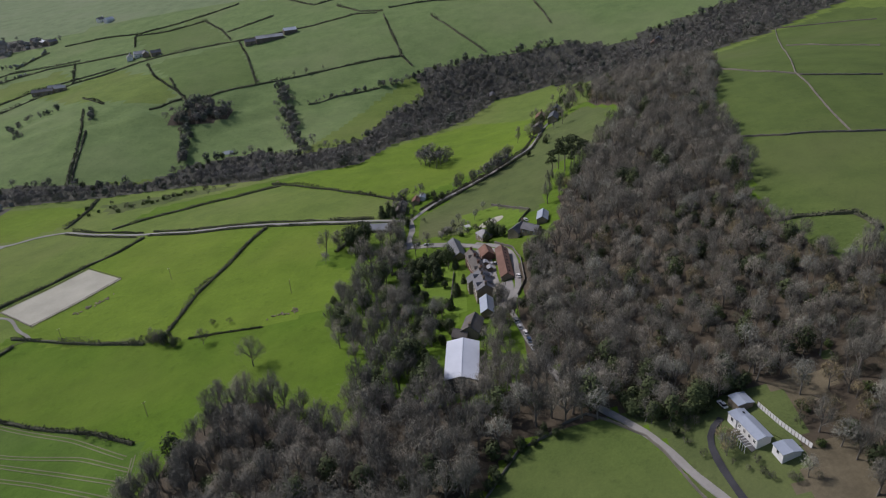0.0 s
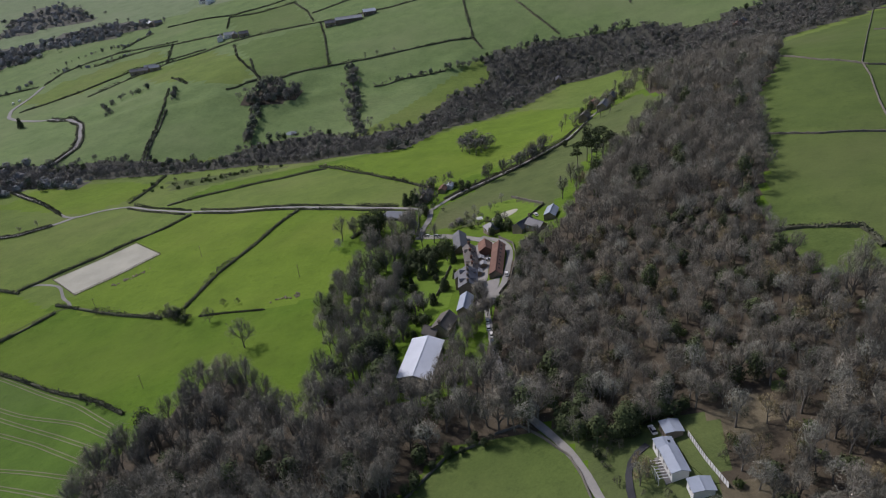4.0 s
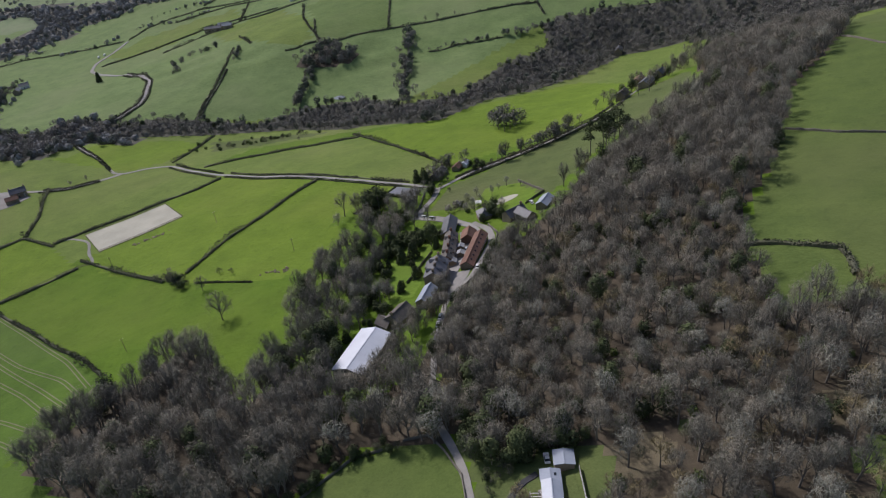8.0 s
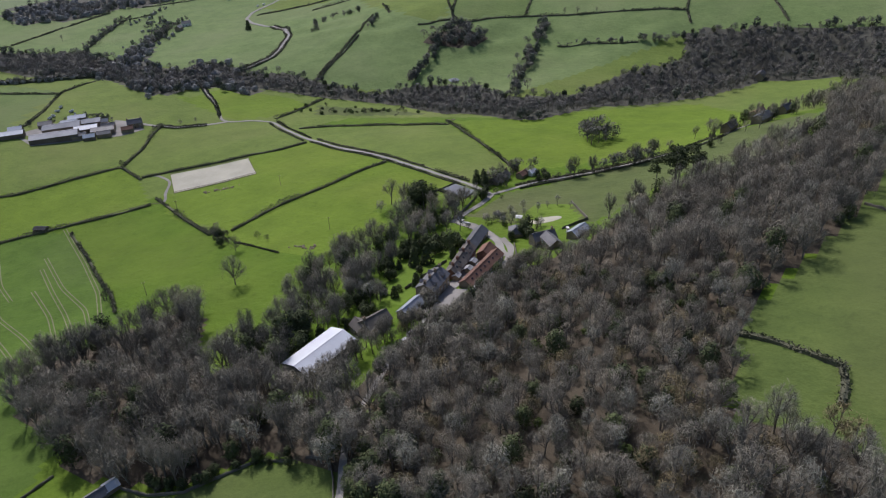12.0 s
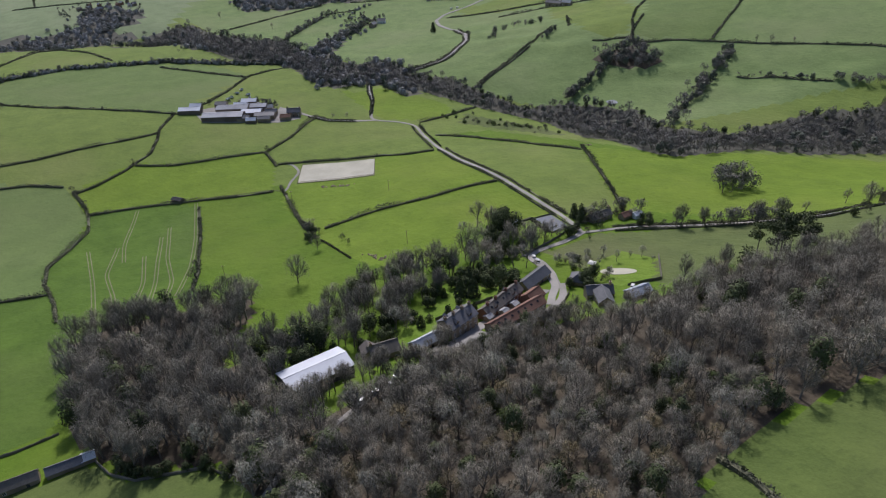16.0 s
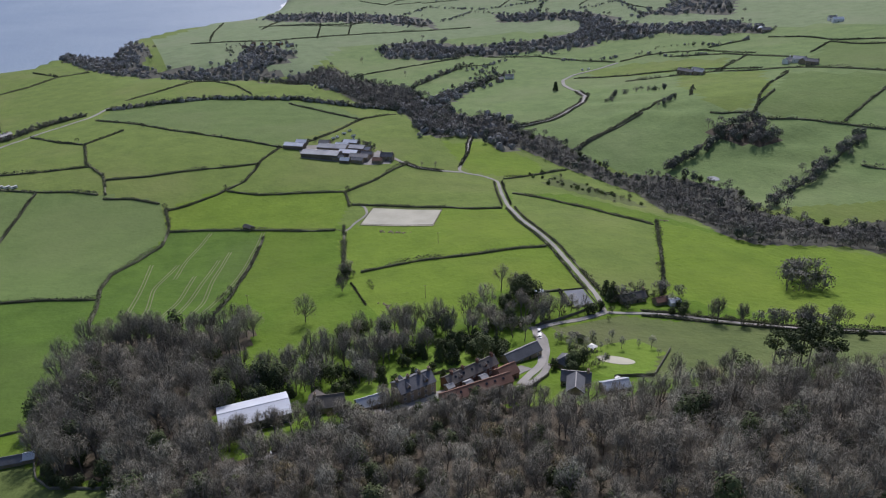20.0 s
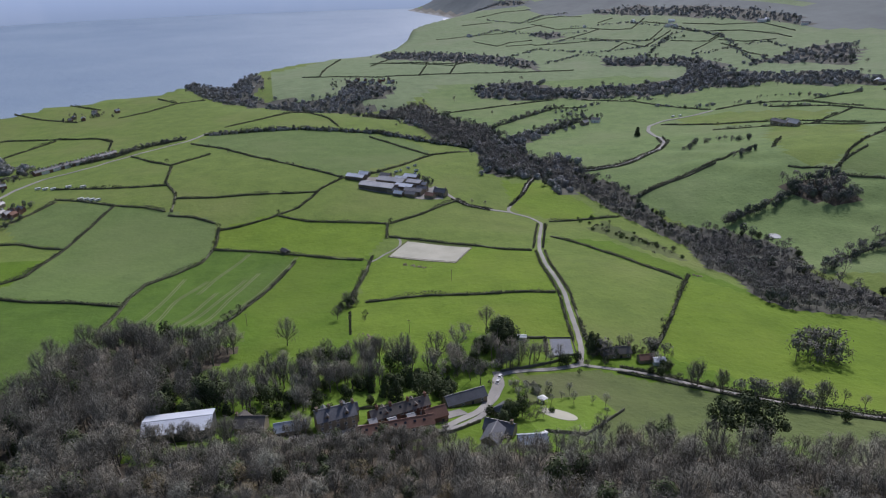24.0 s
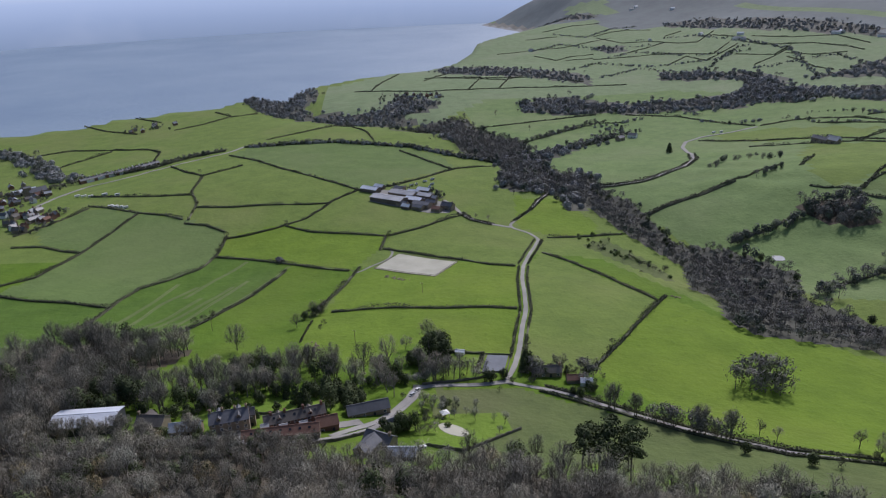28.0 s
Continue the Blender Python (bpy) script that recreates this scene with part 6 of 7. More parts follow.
def riding_arena():
    corners = [(-303, 394), (-263, 440), (-230, 418), (-270, 372)]
    ob = tagged(new("riding_arena"), "pale sand riding arena fenced with timber boards", "riding arena")
    patch("surface", side_points(corners, 6), SAND, "", "", 0.3, ob)
    posts = side_points(corners, 5)
    master = None
    for i, (x, y) in enumerate(posts):
        if not master:
            bm = bmesh.new()
            box(bm, -0.08, -0.08, -0.5, 0.08, 0.08, 1.4)
            master = part("post", bm, TIMBER, ob)
            post = master
        else:
            post = new("post", master.data)
            post.parent = ob
        post.location = (x, y, height(x, y))
        x1, y1 = posts[(i + 1) % len(posts)]
        z0, z1 = height(x, y), height(x1, y1)
        bm = bmesh.new()
        for lo, hi in ((0.0, 0.35), (0.9, 1.05), (1.2, 1.35)):
            d = math.hypot(x1 - x, y1 - y)
            nx, ny = -(y1 - y) / d * 0.04, (x1 - x) / d * 0.04
            q = [bm.verts.new(v) for v in ((x - nx, y - ny, z0 + lo), (x1 - nx, y1 - ny, z1 + lo), (x1 - nx, y1 - ny, z1 + hi), (x - nx, y - ny, z0 + hi), (x + nx, y + ny, z0 + lo), (x1 + nx, y1 + ny, z1 + lo), (x1 + nx, y1 + ny, z1 + hi), (x + nx, y + ny, z0 + hi))]
            for f in ((0, 1, 2, 3), (7, 6, 5, 4), (3, 2, 6, 7), (1, 0, 4, 5)):
                bm.faces.new([q[k] for k in f])
        part("board", bm, TIMBER, ob)
    return ob


riding_arena()
patch("water", [(-237 + 6 * math.cos(a / 12 * 6.283) * (1 + 0.15 * math.sin(a * 2.1)), 704 + 4.6 * math.sin(a / 12 * 6.283)) for a in range(12)], POND, "small pale field pond in pasture", "pond", 0.25)
patch("tennis_court", [(-68, 431), (-65, 442), (-46, 436), (-46, 424)], COURT, "grey hard court beside the lane", "court", 0.25, kind="structure")
patch("pavement", [(20 + 8 * math.cos(a / 14 * 6.283), 401 + 6 * math.sin(a / 14 * 6.283 + 0.6)) for a in range(14)], SAND, "pale oval gravel sweep on the lawn", "gravel", 0.12)
ribbon("track", [(-263, 357), (-268, 364), (-275, 366), (-290, 385), (-315, 390), (-322, 384)], 2.2, YARD, 0.2, "pale worn track round the arena", "track")
ribbon("track", [(-163, 330), (-196, 338), (-235, 349), (-263, 357), (-276, 352), (-300, 312)], 1.6, ROUGH_GRASS, 0.15, "faint grassy track along a hedge", "track")


def rubble(line, n, seed, label):
    """A low heap of stones and rails left in a field."""
    rng = np.random.default_rng(seed)
    ob = tagged(new("rubble_heap"), label, "rubble heap")
    (x0, y0), (x1, y1) = line
    for i in range(n):
        k = rng.uniform()
        x, y = x0 + (x1 - x0) * k + rng.normal() * 1.2, y0 + (y1 - y0) * k + rng.normal() * 1.2
        bm = bmesh.new()
        bmesh.ops.create_icosphere(bm, subdivisions=1, radius=1)
        for v in bm.verts:
            v.co *= rng.uniform(0.75, 1.25)
        bmesh.ops.scale(bm, vec=(rng.uniform(0.5, 1.3), rng.uniform(0.4, 0.9), rng.uniform(0.3, 0.6)), verts=bm.verts)
        st = part("stone", bm, STONE if i % 3 else TIMBER, ob)
        st.matrix_basis = pose(x, y, height(x, y) + 0.2, 0, 0, rng.uniform(0, 360))


rubble([(-245, 380), (-227, 396)], 34, 3, "heap of stones and old timber in pasture")
rubble([(-110, 334), (-92, 336)], 22, 4, "tumbled stones of a broken field wall")
rubble([(-160, 577), (-156, 582)], 10, 5, "pale stone heap at a field gate")


ribbon("yard", [(18, 284), (25, 292), (28.5, 306), (28.8, 343), (22, 361), (9, 373)], 3.6, YARD, 0.22, "pale drive curving behind the stable range", "drive")
ribbon("yard", [(20, 288), (21.5, 300), (20, 313)], 11.0, YARD, 0.2, "worn grey apron below the stable range", "yard")
ribbon("yard", [(15.5, 312), (15.5, 330), (13, 350), (8, 362)], 7.0, YARD, 0.22, "worn grey yard between the hall buildings", "yard")
ribbon("yard", [(12, 367), (-2, 378), (-18, 387), (-34, 390)], 4.8, YARD, 0.2, "worn grey apron beside the barn", "yard")
for line in ([(-69, 430), (-45, 422)], [(-66, 443.5), (-44, 437)], [(-69.5, 430), (-66, 443.5)], [(-45, 422), (-44.5, 436)]):
    field_wall(line, 0.7, 0.4, "low edging wall of a walled garden bed")


def trailer(x, y, turn):
    """A farm trailer: bed, side boards, drawbar and wheels."""
    ob = new("farm_trailer")
    bm = bmesh.new()
    box(bm, -1.1, -2.4, 0.8, 1.1, 2.4, 1.0)
    part("bed", bm, TIMBER, ob)
    for x0, y0, x1, y1 in ((-1.1, -2.4, -1.02, 2.4), (1.02, -2.4, 1.1, 2.4), (-1.0, -2.4, 1.0, -2.32), (-1.0, 2.32, 1.0, 2.4)):
        bm = bmesh.new()
        box(bm, x0, y0, 1.0, x1, y1, 2.1)
        part("side_board", bm, SHEET, ob)
    bm = bmesh.new()
    box(bm, -0.08, 2.4, 0.7, 0.08, 4.0, 0.85)
    part("drawbar", bm, DARK, ob)
    for sx in (-1.2, 1.2):
        for sy in (-0.6, 0.5):
            bm = bmesh.new()
            bmesh.ops.create_cone(bm, cap_ends=True, segments=12, radius1=0.48, radius2=0.48, depth=0.3)
            w = part("wheel", bm, DARK, ob)
            w.matrix_basis = pose(sx, sy, 0.48, 0, 90, 0)
    ob.matrix_basis = pose(x, y, height(x, y) + 0.15, 0, 0, turn)
    return tagged(ob, "grey metal farm trailer parked by the farm track", "farm trailer", "trailers by the farm")


TRAILERS = [(-510, 411), (-519, 421), (-523, 427), (-535, 438), (-546, 448), (-497, 420), (-498, 430), (-509, 441), (-486, 438), (-522, 445), (-474, 430)]
first_trailer = trailer(*TRAILERS[0], 20)
for i, (x, y) in enumerate(TRAILERS[1:]):
    copy_thing(first_trailer, pose(x, y, height(x, y) + 0.15, 0, 0, 20 + 67 * i))
belt([(-512, 396), (-500, 418), (-490, 446), (-470, 450)], 2.6, 4.0, 75, {"far": 3, "far_dark": 2}, "scrubby trees behind the farmyard", size=(0.3, 0.5))


# ---- farms, cottages and village ----
def shed(x, y, turn, length, width, wall_h=4.0, roof_h=1.8, roof=FIBRE, label="grey farm shed with a low sheet roof", wall=TIMBER, group=""):
    return house(x, y, turn, length, width, wall_h, roof_h, wall, roof, label, "farm shed", "farm_shed", group=group, door=False, overhang=0.3)


for x, y, l, w, h, roof, wall in ((-501, 362, 22, 10, 4, SHEET, TIMBER), (-462, 384, 40, 15, 5, FIBRE, TIMBER), (-478, 404, 32, 14, 5, FIBRE, STONE), (-456, 416, 20, 11, 4.5, SHEET, TIMBER), (-441, 424, 20, 10, 4, SLATE, STONE), (-470, 428, 24, 11, 4.5, FIBRE, TIMBER), (-492, 432, 16, 8, 4, SHEET, TIMBER), (-424, 440, 10, 7, 3.5, PANTILE, STONE), (-500, 400, 12, 8, 4, SLATE, STONE), (-446, 400, 12, 7, 3.6, SLATE, STONE), (-432, 418, 12, 7, 3.4, SLATE, STONE), (-486, 418, 14, 8, 3.6, SHEET, STONE), (-448, 436, 12, 6, 3.2, SLATE, STONE), (-462, 440, 10, 6, 3.0, FIBRE, STONE), (-436, 404, 10, 6, 3.0, SHEET, TIMBER), (-512, 374, 12, 7, 3.4, SHEET, TIMBER)):
    shed(x, 440 - (440 - y) * 0.85, -38, l, w, h, 2.0, roof, {SHEET: "farm shed with a pale sheet roof", FIBRE: "large grey-roofed cattle shed", SLATE: "stone farm building with a slate roof", PANTILE: "small stone outbuilding with red tiles"}[roof], wall, "farmyard buildings")
house(-429, 452, -38, 13, 8, 5, 3, STONE, SLATE, "stone farmhouse at the farm entrance", "farmhouse", chimneys=(-0.9, 0.9), windows=3, floors=2)
patch("yard", [(-506, 378), (-466, 372), (-420, 430), (-416, 452), (-450, 458), (-500, 440)], YARD, "grey concrete farmyard", "yard", 0.15)
for x, y, t, l, w, roof, wall, lab in ((-458, 1027, 20, 14, 8, SLATE, RENDER_WHITE, "white farmhouse with a slate roof on a hilltop"), (-447, 1036, -60, 16, 9, FIBRE, RENDER_WHITE, "white farm building on a hilltop"), (-436, 1031, 20, 12, 8, SLATE, STONE, "stone barn on a hilltop farm"), (-420, 1028, -60, 14, 8, SLATE, STONE, "stone barn on a hilltop farm"),
    (-277, 1008, -66, 16, 9, SLATE, STONE, "stone barn beside long sheds"), (-252, 1015, -66, 38, 11, FIBRE, TIMBER, "long grey farm shed on a ridge"), (-226, 1034, -66, 18, 10, SHEET, TIMBER, "farm shed with a bright sheet roof"),
    (-536, 935, -75, 12, 7, SLATE, STONE, "stone hill farmhouse with slate roof"), (-521, 938, -75, 14, 7, FIBRE, STONE, "low farm building by a lane"), (-651, 1190, -40, 14, 8, SLATE, STONE, "stone farmhouse on distant fields"), (-668, 1195, 40, 18, 9, SHEET, STONE, "far farm building with a pale roof"), (-696, 1219, -40, 12, 8, SLATE, STONE, "stone farmhouse on distant fields"), (-585, 1268, -30, 16, 8, SHEET, RENDER_WHITE, "white farm building on distant fields"), (-605, 1280, -30, 12, 8, SLATE, RENDER_WHITE, "white farmhouse on distant fields"),
    (-747, 752, 30, 12, 8, SLATE, STONE, "stone house among hillside trees"), (-760, 776, -40, 13, 8, SLATE, RENDER_WHITE, "pale house among hillside trees"), (-553, 938, -70, 14, 7, SLATE, STONE, "stone farmhouse on the hillside"), (-533, 946, -70, 16, 7, FIBRE, RENDER_WHITE, "pale farm building on the hillside"),
    (78, 627, -15, 13, 8, PANTILE, STONE, "stone house with a red roof in an upland hamlet"), (86, 600, -15, 15, 8, SLATE, STONE, "stone house in an upland hamlet"), (70, 578, -15, 10, 7, STONE_TILE, STONE, "stone barn in an upland hamlet"), (94, 640, -15, 11, 7, SLATE, STONE, "stone house in an upland hamlet"), (232, 832, -20, 12, 7, PANTILE, STONE, "far upland farmhouse with a red roof"), (240, 842, -20, 10, 7, SLATE, STONE, "stone barn on upland fields"),
    (45, 800, 0, 12, 7, SLATE, STONE, "stone mill house in the wooded valley")):
    house(x, y, t, l, w, 4.6, 2.8, wall, roof, lab, "house", chimneys=(0.9,) if roof in (SLATE, PANTILE) else (), windows=3 if l < 20 else 0, floors=1)
house(-40, 457, -6, 15, 6.4, 3.0, 2.4, STONE, STONE_TILE, "long stone cottage with a dark stone roof", "cottage", "cottage", chimneys=(-0.9, 0.9), windows=4)
house(-30, 469, -6, 8, 5, 2.6, 1.6, STONE, PANTILE, "small cottage outhouse with red tiles", "outhouse", "outhouse")
shed(-71, 416, -20, 5, 3, 2.2, 0.6, SHEET, "small garden shed with a white roof", WHITE)
shed(-25.5, 474, -15, 6, 5, 2.6, 0.9, SHEET, "small shed with a bright white roof by the cottage", WHITE)
shed(-312, 291, -62, 9, 5, 2.6, 1.0, DARK, "dark field shelter by a hedge")
house(-28.5, 140, -9, 15, 5.0, 2.8, 2.0, STONE, STONE_TILE, "old stone byre below the wood", "byre", "byre", windows=2)
house(-25, 155.5, -9, 12, 4.4, 2.4, 1.6, STONE, SLATE, "low stone shed below the wood", "byre", "byre")
shed(-24, 163.5, -9, 4.6, 4.4, 2.4, 1.2, SHEET, "shed end with a white sheet roof", STONE)

# bungalow and its wings on the wood's edge
house(90.6, 174, 15, 10, 5, 3.2, 0.8, RENDER_WHITE, ZINC, "modern white bungalow with a pale metal roof", "bungalow", "bungalow", windows=4, overhang=0.4)
house(88.6, 181, 15, 4.2, 5.4, 2.9, 0.4, RENDER_WHITE, ZINC, "flat-roofed white wing of a bungalow", "bungalow wing", "bungalow_wing", windows=1, overhang=0.3, skylights=1)
house(91.3, 187.6, 15, 5.4, 5.6, 2.6, 0.4, STONE, ZINC, "grey flat-roofed garage by a bungalow", "garage", "garage", overhang=0.3)
house(96.8, 164.4, 12, 5, 6.2, 2.6, 0.5, RENDER_WHITE, ZINC, "low grey-roofed annexe of a bungalow", "annexe", "annexe", windows=1, overhang=0.4)


def panel_fence(line, step, h, label, material=WHITE):
    ob = tagged(new("panel_fence"), label, "fence")
    (x0, y0), (x1, y1) = line
    n = round(math.hypot(x1 - x0, y1 - y0) / step)
    turn = math.degrees(math.atan2(y1 - y0, x1 - x0))
    bm = bmesh.new()
    box(bm, -step / 2 + 0.08, -0.04, -0.8, step / 2 - 0.08, 0.04, h)
    panel = part("panel", bm, material, ob)
    bm = bmesh.new()
    box(bm, -0.09, -0.1, -0.9, 0.09, 0.1, h + 0.1)
    post = part("post", bm, TIMBER, ob)
    for i in range(n):
        for master, k in ((panel, i + 0.5), (post, i)):
            o = master if i == 0 else new(master.name.split(".")[0], master.data)
            o.parent = ob
            x, y = x0 + (x1 - x0) * k / n, y0 + (y1 - y0) * k / n
            o.matrix_basis = pose(x, y, height(x, y), 0, 0, turn)
    return ob


panel_fence([(96, 185.5), (99.5, 175)], 1.3, 1.9, "pale panel retaining fence behind the bungalow")
panel_fence([(99.5, 175), (104, 164)], 1.3, 1.9, "pale panel retaining fence behind the bungalow")
patch("pavement", [(85.5, 178), (88, 168), (89.5, 168.5), (87, 178.5)], YARD, "pale paved terrace in front of a bungalow", "terrace", 0.3)
patch("lawn", [(94.5, 184), (98.5, 175), (102, 166), (100.5, 166), (95, 174), (92.5, 183)], ROUGH_GRASS, "strip of rough lawn behind a bungalow", "lawn", 0.3)


def pergola(x, y, turn):
    """White timber beams on posts before the bungalow's long side."""
    ob = new("pergola")
    for i in range(7):
        bm = bmesh.new()
        box(bm, -1.6, i * 1.15 - 0.08, 2.3, 1.6, i * 1.15 + 0.08, 2.48)
        part("beam", bm, WHITE, ob)
        bm = bmesh.new()
        box(bm, -1.5, i * 1.15 - 0.07, -1.2, -1.36, i * 1.15 + 0.07, 2.298)
        part("post", bm, WHITE, ob)
    bm = bmesh.new()
    box(bm, -1.5, -0.3, 2.484, -1.36, 7.2, 2.6)
    part("rail", bm, WHITE, ob)
    ob.matrix_basis = pose(x, y, height(x, y), 0, 0, turn)
    return tagged(ob, "white timber pergola along the bungalow terrace", "pergola")


pergola(87.2, 168.6, 15)

# village, terrace and other far houses
rng = np.random.default_rng(17)
for cx, cy, sx, sy, n, turn in ((-470, 24, 16, 22, 12, -20), (-500, 5, 22, 20, 10, -20), (-590, -35, 40, 26, 16, 40), (-540, -55, 30, 20, 10, 20), (-440, 22, 14, 16, 6, -20), (-1090, -20, 30, 40, 9, 30), (-1210, 470, 40, 60, 13, 10), (-650, -75, 30, 20, 8, 30)):
    for i in range(n):
        x, y = cx + rng.uniform(-1, 1) * sx, cy + rng.uniform(-1, 1) * sy
        roof, wall = (SLATE, FIBRE, STONE_TILE, SLATE, PANTILE)[i % 5], (STONE, BRICK, STONE, RENDER_WHITE, BRICK)[i % 5]
        house(x, y, turn + 90 * (i % 2) + rng.uniform(-8, 8), rng.uniform(6, 9.5), rng.uniform(4.5, 6), rng.uniform(3.2, 4.2), rng.uniform(1.8, 2.6), wall, roof, {PANTILE: "village house with a red pantile roof", SLATE: "village house with a grey slate roof", FIBRE: "village house with a pale grey roof", STONE_TILE: "village house with a brown stone roof"}[roof], "house", chimneys=(0.85,), group="village houses")
for i in range(22):
    k = i / 21
    house(-727 + 75 * k, 82 - 72 * k, 46, 8, 5.6, 4.2, 2.2, RENDER_WHITE if i % 3 else BRICK, SLATE, "semi-detached house in a long roadside row", "house", chimneys=(0.0,), group="houses along the village road")
house(-600, -35, 40, 8, 6, 12, 1.2, STONE, SLATE, "square church tower in the village", "church tower", "church_tower")
house(-606, -26, 40, 20, 9, 6, 4, STONE, SLATE, "stone village church with a slate roof", "church", "church")
shed(-621, -48, 40, 26, 12, 5, 2.0, SHEET, "large village building with a pale roof", STONE)


for i, (x, y) in enumerate([(-2736, 1509), (-2757, 1534), (-1942, 1274), (-2012, 913), (-1741, 1461), (-1676, 1417), (-1655, 1425), (-1484, 1594), (-1483, 1579), (-1360, 1611), (-2583, 1619), (-1894, 1415)]):
    house(x, y, 37 * i, 16 + 3 * (i % 3), 9, 5.0, 3.0, RENDER_WHITE, (SLATE, SHEET, FIBRE)[i % 3], "far white farmhouse on hazy upland fields", "farmhouse", group="far farmhouses")


def caravan(x, y, turn):
    ob = new("caravan")
    bm = bmesh.new()
    box(bm, -1.15, -3.0, 0.5, 1.15, 3.0, 2.7)
    bmesh.ops.bevel(bm, geom=bm.edges[:], offset=0.25, segments=2, affect="EDGES")
    part("body", bm, WHITE, ob)
    bm = bmesh.new()
    for s in (-1.18, 1.16):
        box(bm, s, -1.8, 1.5, s + 0.02, 1.6, 2.1)
    part("window", bm, GLASS, ob)
    bm = bmesh.new()
    for s in (-0.95, 0.75):
        box(bm, s, -0.35, 0.0, s + 0.2, 0.35, 0.65)
    part("wheel", bm, DARK, ob)
    ob.matrix_basis = pose(x, y, height(x, y), 0, 0, turn)
    return tagged(ob, "white touring caravan on a grassy site", "caravan", "caravans on the site")


first = caravan(-567, 34, 30)
for x, y in ((-562, 43), (-558, 52), (-560, 67), (-554, 83), (-505, 91), (-502, 97), (-499, 103), (-496, 109), (-722, 886), (-719, 896)):
    copy_thing(first, pose(x, y, height(x, y), 0, 0, 30))


def car(x, y, turn, paint, label):
    ob = new("car")
    bm = bmesh.new()
    box(bm, -0.85, -2.1, 0.35, 0.85, 2.1, 0.95)
    bmesh.ops.bevel(bm, geom=bm.edges[:], offset=0.14, segments=2, affect="EDGES")
    part("body", bm, paint, ob)
    bm = bmesh.new()
    vs = [bm.verts.new(v) for v in ((-0.78, -1.6, 0.9), (0.78, -1.6, 0.9), (0.78, 1.0, 0.9), (-0.78, 1.0, 0.9), (-0.62, -1.1, 1.45), (0.62, -1.1, 1.45), (0.62, 0.3, 1.45), (-0.62, 0.3, 1.45))]
    for f in ((4, 5, 6, 7), (0, 1, 5, 4), (1, 2, 6, 5), (2, 3, 7, 6), (3, 0, 4, 7)):
        bm.faces.new([vs[i] for i in f])
    cabin = part("cabin", bm, GLASS, ob)
    bm = bmesh.new()
    box(bm, -0.6, -1.05, 1.452, 0.6, 0.28, 1.5)
    part("roof", bm, paint, cabin)
    for sx in (-0.82, 0.82):
        for sy in (-1.3, 1.3):
            bm = bmesh.new()
            bmesh.ops.create_cone(bm, cap_ends=True, segments=12, radius1=0.33, radius2=0.33, depth=0.22)
            w = part("wheel", bm, DARK, ob)
            w.matrix_basis = pose(sx, sy, 0.33, 0, 90, 0)
    ob.matrix_basis = pose(x, y, height(x, y) + 0.3, 0, 0, turn)
    return tagged(ob, label, "car")


SILVER = surface("car_silver", (0.45, 0.46, 0.48), (0.52, 0.53, 0.55), 0.5, 0.1, rough=0.3, spec=0.5)
BLUE = surface("car_blue", (0.03, 0.06, 0.14), (0.05, 0.09, 0.18), 0.5, 0.1, rough=0.3, spec=0.5)
for x, y, t, paint, lab in ((-26, 389, 60, WHITE, "white car parked by the hall lane"), (-20, 386, 60, SILVER, "silver car parked by the hall lane"), (29, 314, 10, WHITE, "white car parked on the hall drive"), (24, 272, 8, WHITE, "white car parked on the drive"), (25, 266, 8, SILVER, "silver car parked on the drive"), (27, 260, 8, WHITE, "white car parked on the drive"), (28, 254, 8, BLUE, "blue car parked on the drive"), (29, 248, 8, SILVER, "silver car parked on the drive"), (18, 336, 80, SILVER, "silver car in the stable yard"), (40, 386, 30, WHITE, "white car beside a stone house"), (35, 372, 60, SILVER, "silver car beside a stone house"), (86, 189, 20, WHITE, "white car parked by a garage")):
    car(x, y, t, paint, lab)


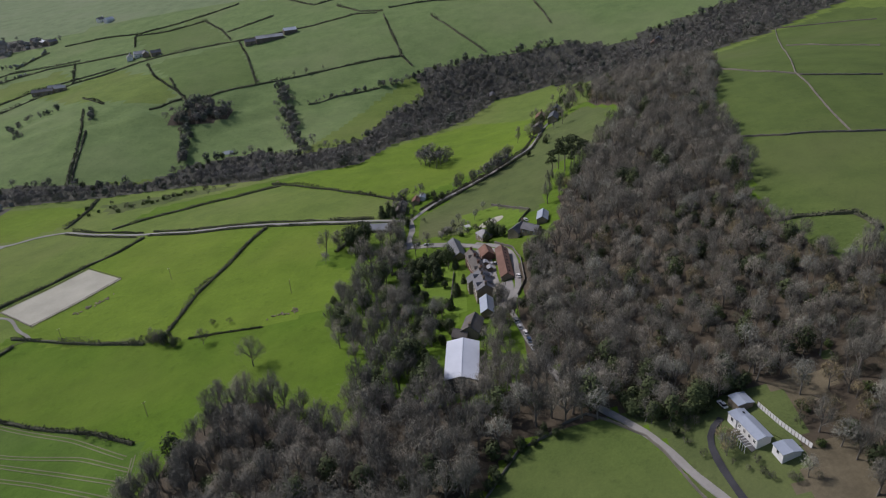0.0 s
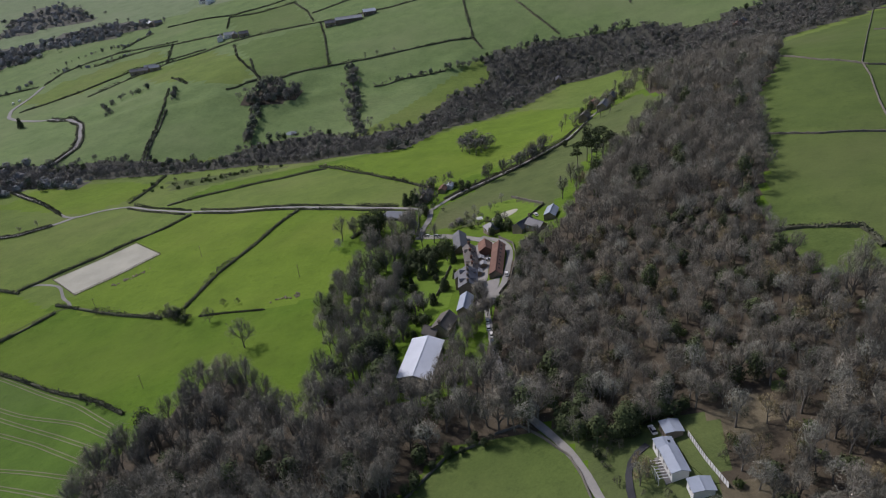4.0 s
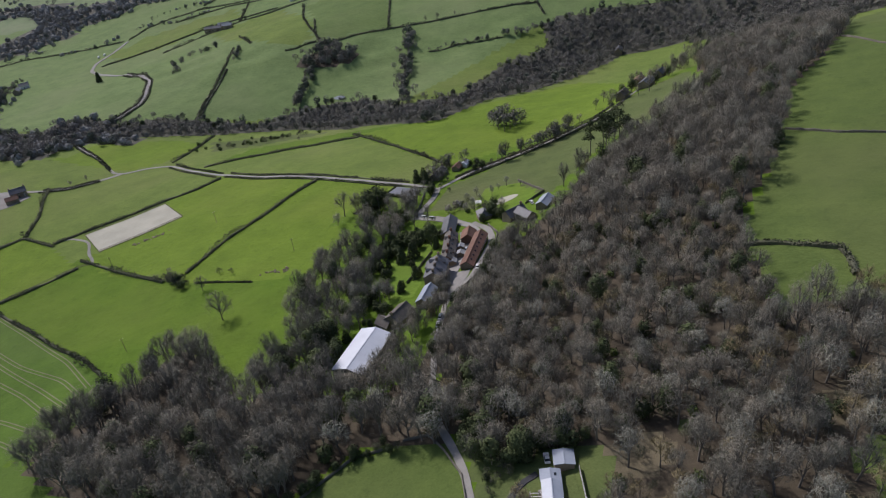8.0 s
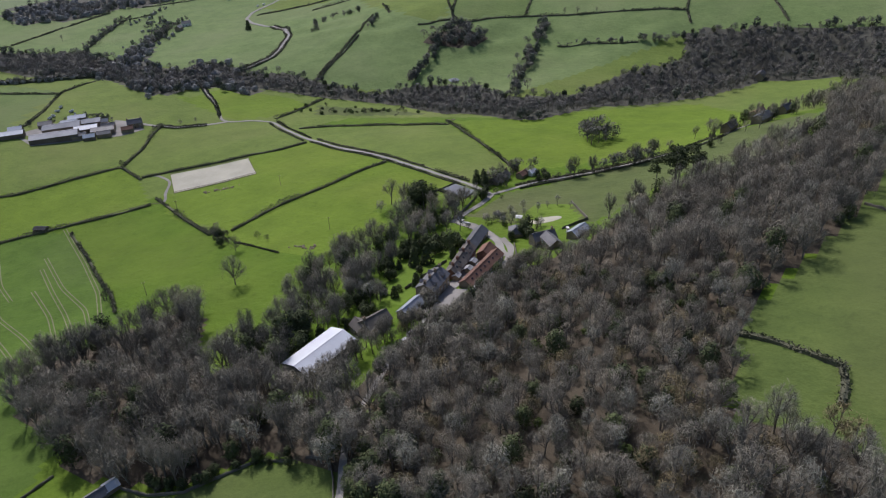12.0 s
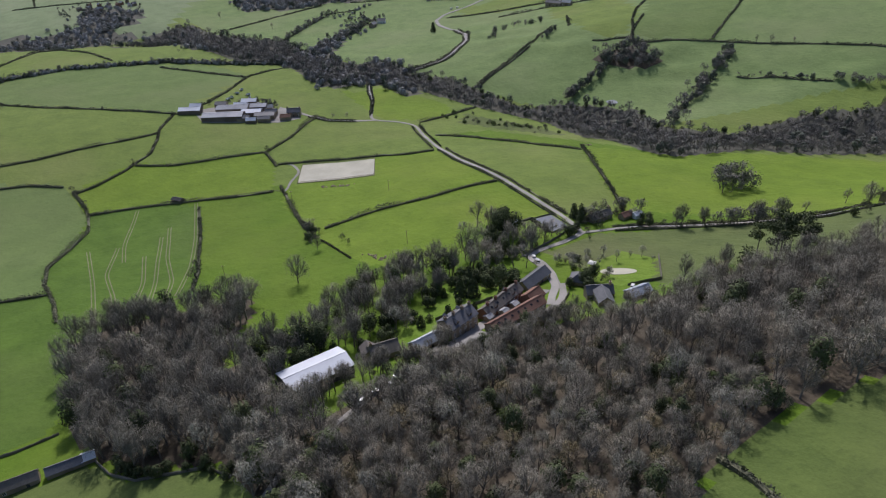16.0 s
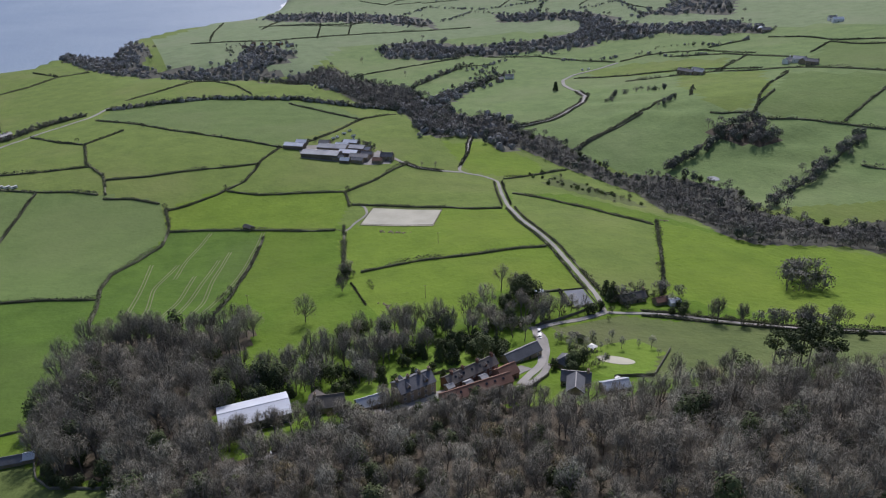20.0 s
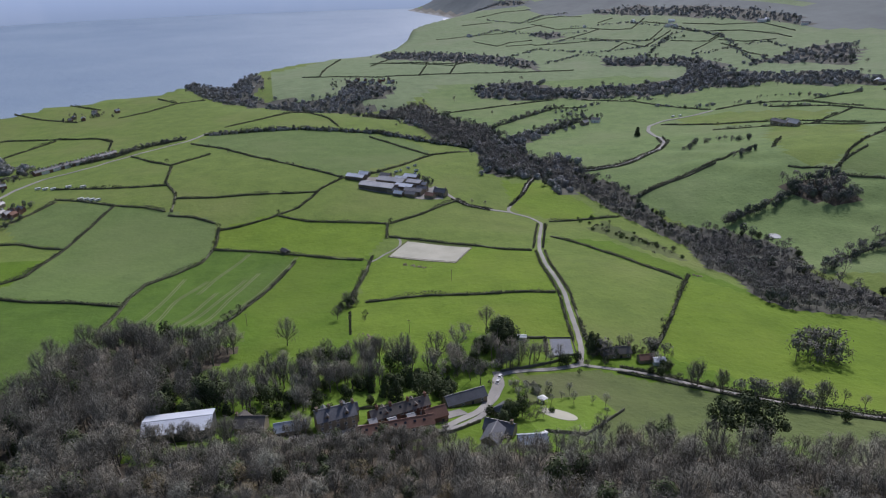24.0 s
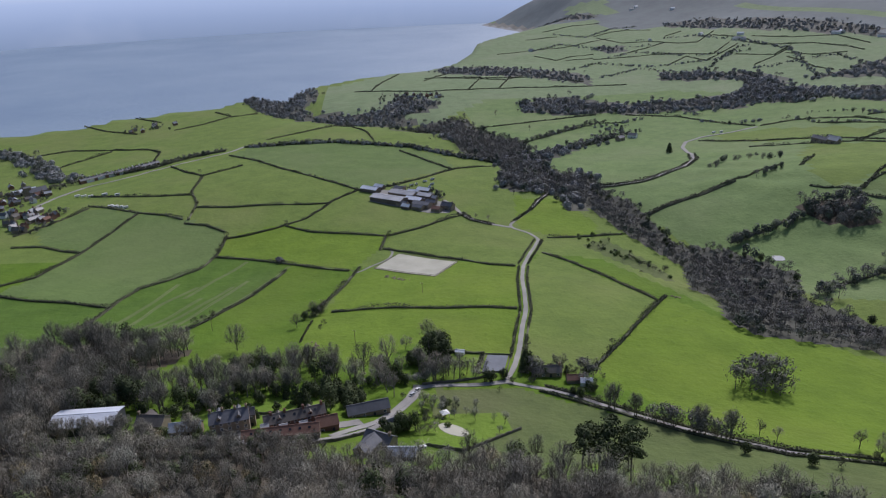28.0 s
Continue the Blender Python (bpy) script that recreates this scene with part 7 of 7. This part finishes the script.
def garden_shelter(x, y, turn):
    """White open-sided shelter: four posts, a table top and a low pyramid roof."""
    ob = new("garden_shelter")
    for sx in (-1.5, 1.5):
        for sy in (-1.5, 1.5):
            bm = bmesh.new()
            box(bm, sx - 0.08, sy - 0.08, -0.4, sx + 0.08, sy + 0.08, 2.2)
            part("post", bm, WHITE, ob)
    bm = bmesh.new()
    base = [bm.verts.new(v) for v in ((-1.9, -1.9, 2.2), (1.9, -1.9, 2.2), (1.9, 1.9, 2.2), (-1.9, 1.9, 2.2))]
    top = bm.verts.new((0, 0, 3.1))
    bm.faces.new(base[::-1])
    for i in range(4):
        bm.faces.new((base[i], base[(i + 1) % 4], top))
    part("roof", bm, WHITE, ob)
    bm = bmesh.new()
    box(bm, -0.9, -0.5, 0.68, 0.9, 0.5, 0.75)
    box(bm, -0.1, -0.1, -0.3, 0.1, 0.1, 0.68)
    part("table", bm, TIMBER, ob)
    ob.matrix_basis = pose(x, y, height(x, y) + 0.1, 0, 0, turn)
    return tagged(ob, "white open garden shelter beside a gravel sweep", "garden shelter")


garden_shelter(5, 399, 20)


def pole(x, y, turn, h=8.5):
    ob = new("utility_pole")
    bm = bmesh.new()
    bmesh.ops.create_cone(bm, cap_ends=True, segments=8, radius1=0.16, radius2=0.11, depth=h + 1)
    shaft = part("shaft", bm, TIMBER, ob)
    shaft.location = (0, 0, h / 2 - 0.5)
    bm = bmesh.new()
    box(bm, -0.9, -0.06, h - 0.5, 0.9, 0.06, h - 0.36)
    arm = part("crossarm", bm, TIMBER, ob)
    for s in (-0.8, 0.0, 0.8):
        bm = bmesh.new()
        bmesh.ops.create_cone(bm, cap_ends=True, segments=8, radius1=0.07, radius2=0.05, depth=0.3)
        ins = part("insulator", bm, WHITE, arm)
        ins.location = (s, 0, h - 0.2)
    ob.matrix_basis = pose(x, y, height(x, y), 0, 0, turn)
    return tagged(ob, "weathered timber utility pole in a field", "utility pole", "poles across the fields")


first_pole = pole(-153, 265, 60)
for x, y in ((-177, 334), (-240, 352), (-100, 358), (-190, 405)):
    copy_thing(first_pole, pose(x, y, height(x, y), 0, 0, 60))

# garden walls and stone walls about the hall
for line in ([(-40, 354), (-24, 364), (-10, 358)], [(-6, 308), (-4, 340)], [(27, 296), (31.5, 308), (32, 335), (29, 352), (20, 366)], [(-34, 392), (-36, 410), (-40, 428)], [(36, 388), (44, 402), (22, 430)]):
    field_wall(line, 1.4, 0.5, "sandstone garden wall about the hall")
for line in ([(76, 140), (68.5, 161), (64, 176), (60, 185), (51, 195), (43, 202), (34, 200)],):
    field_wall(line, 1.0, 0.5, "mossy stone wall beside the woodland drive")
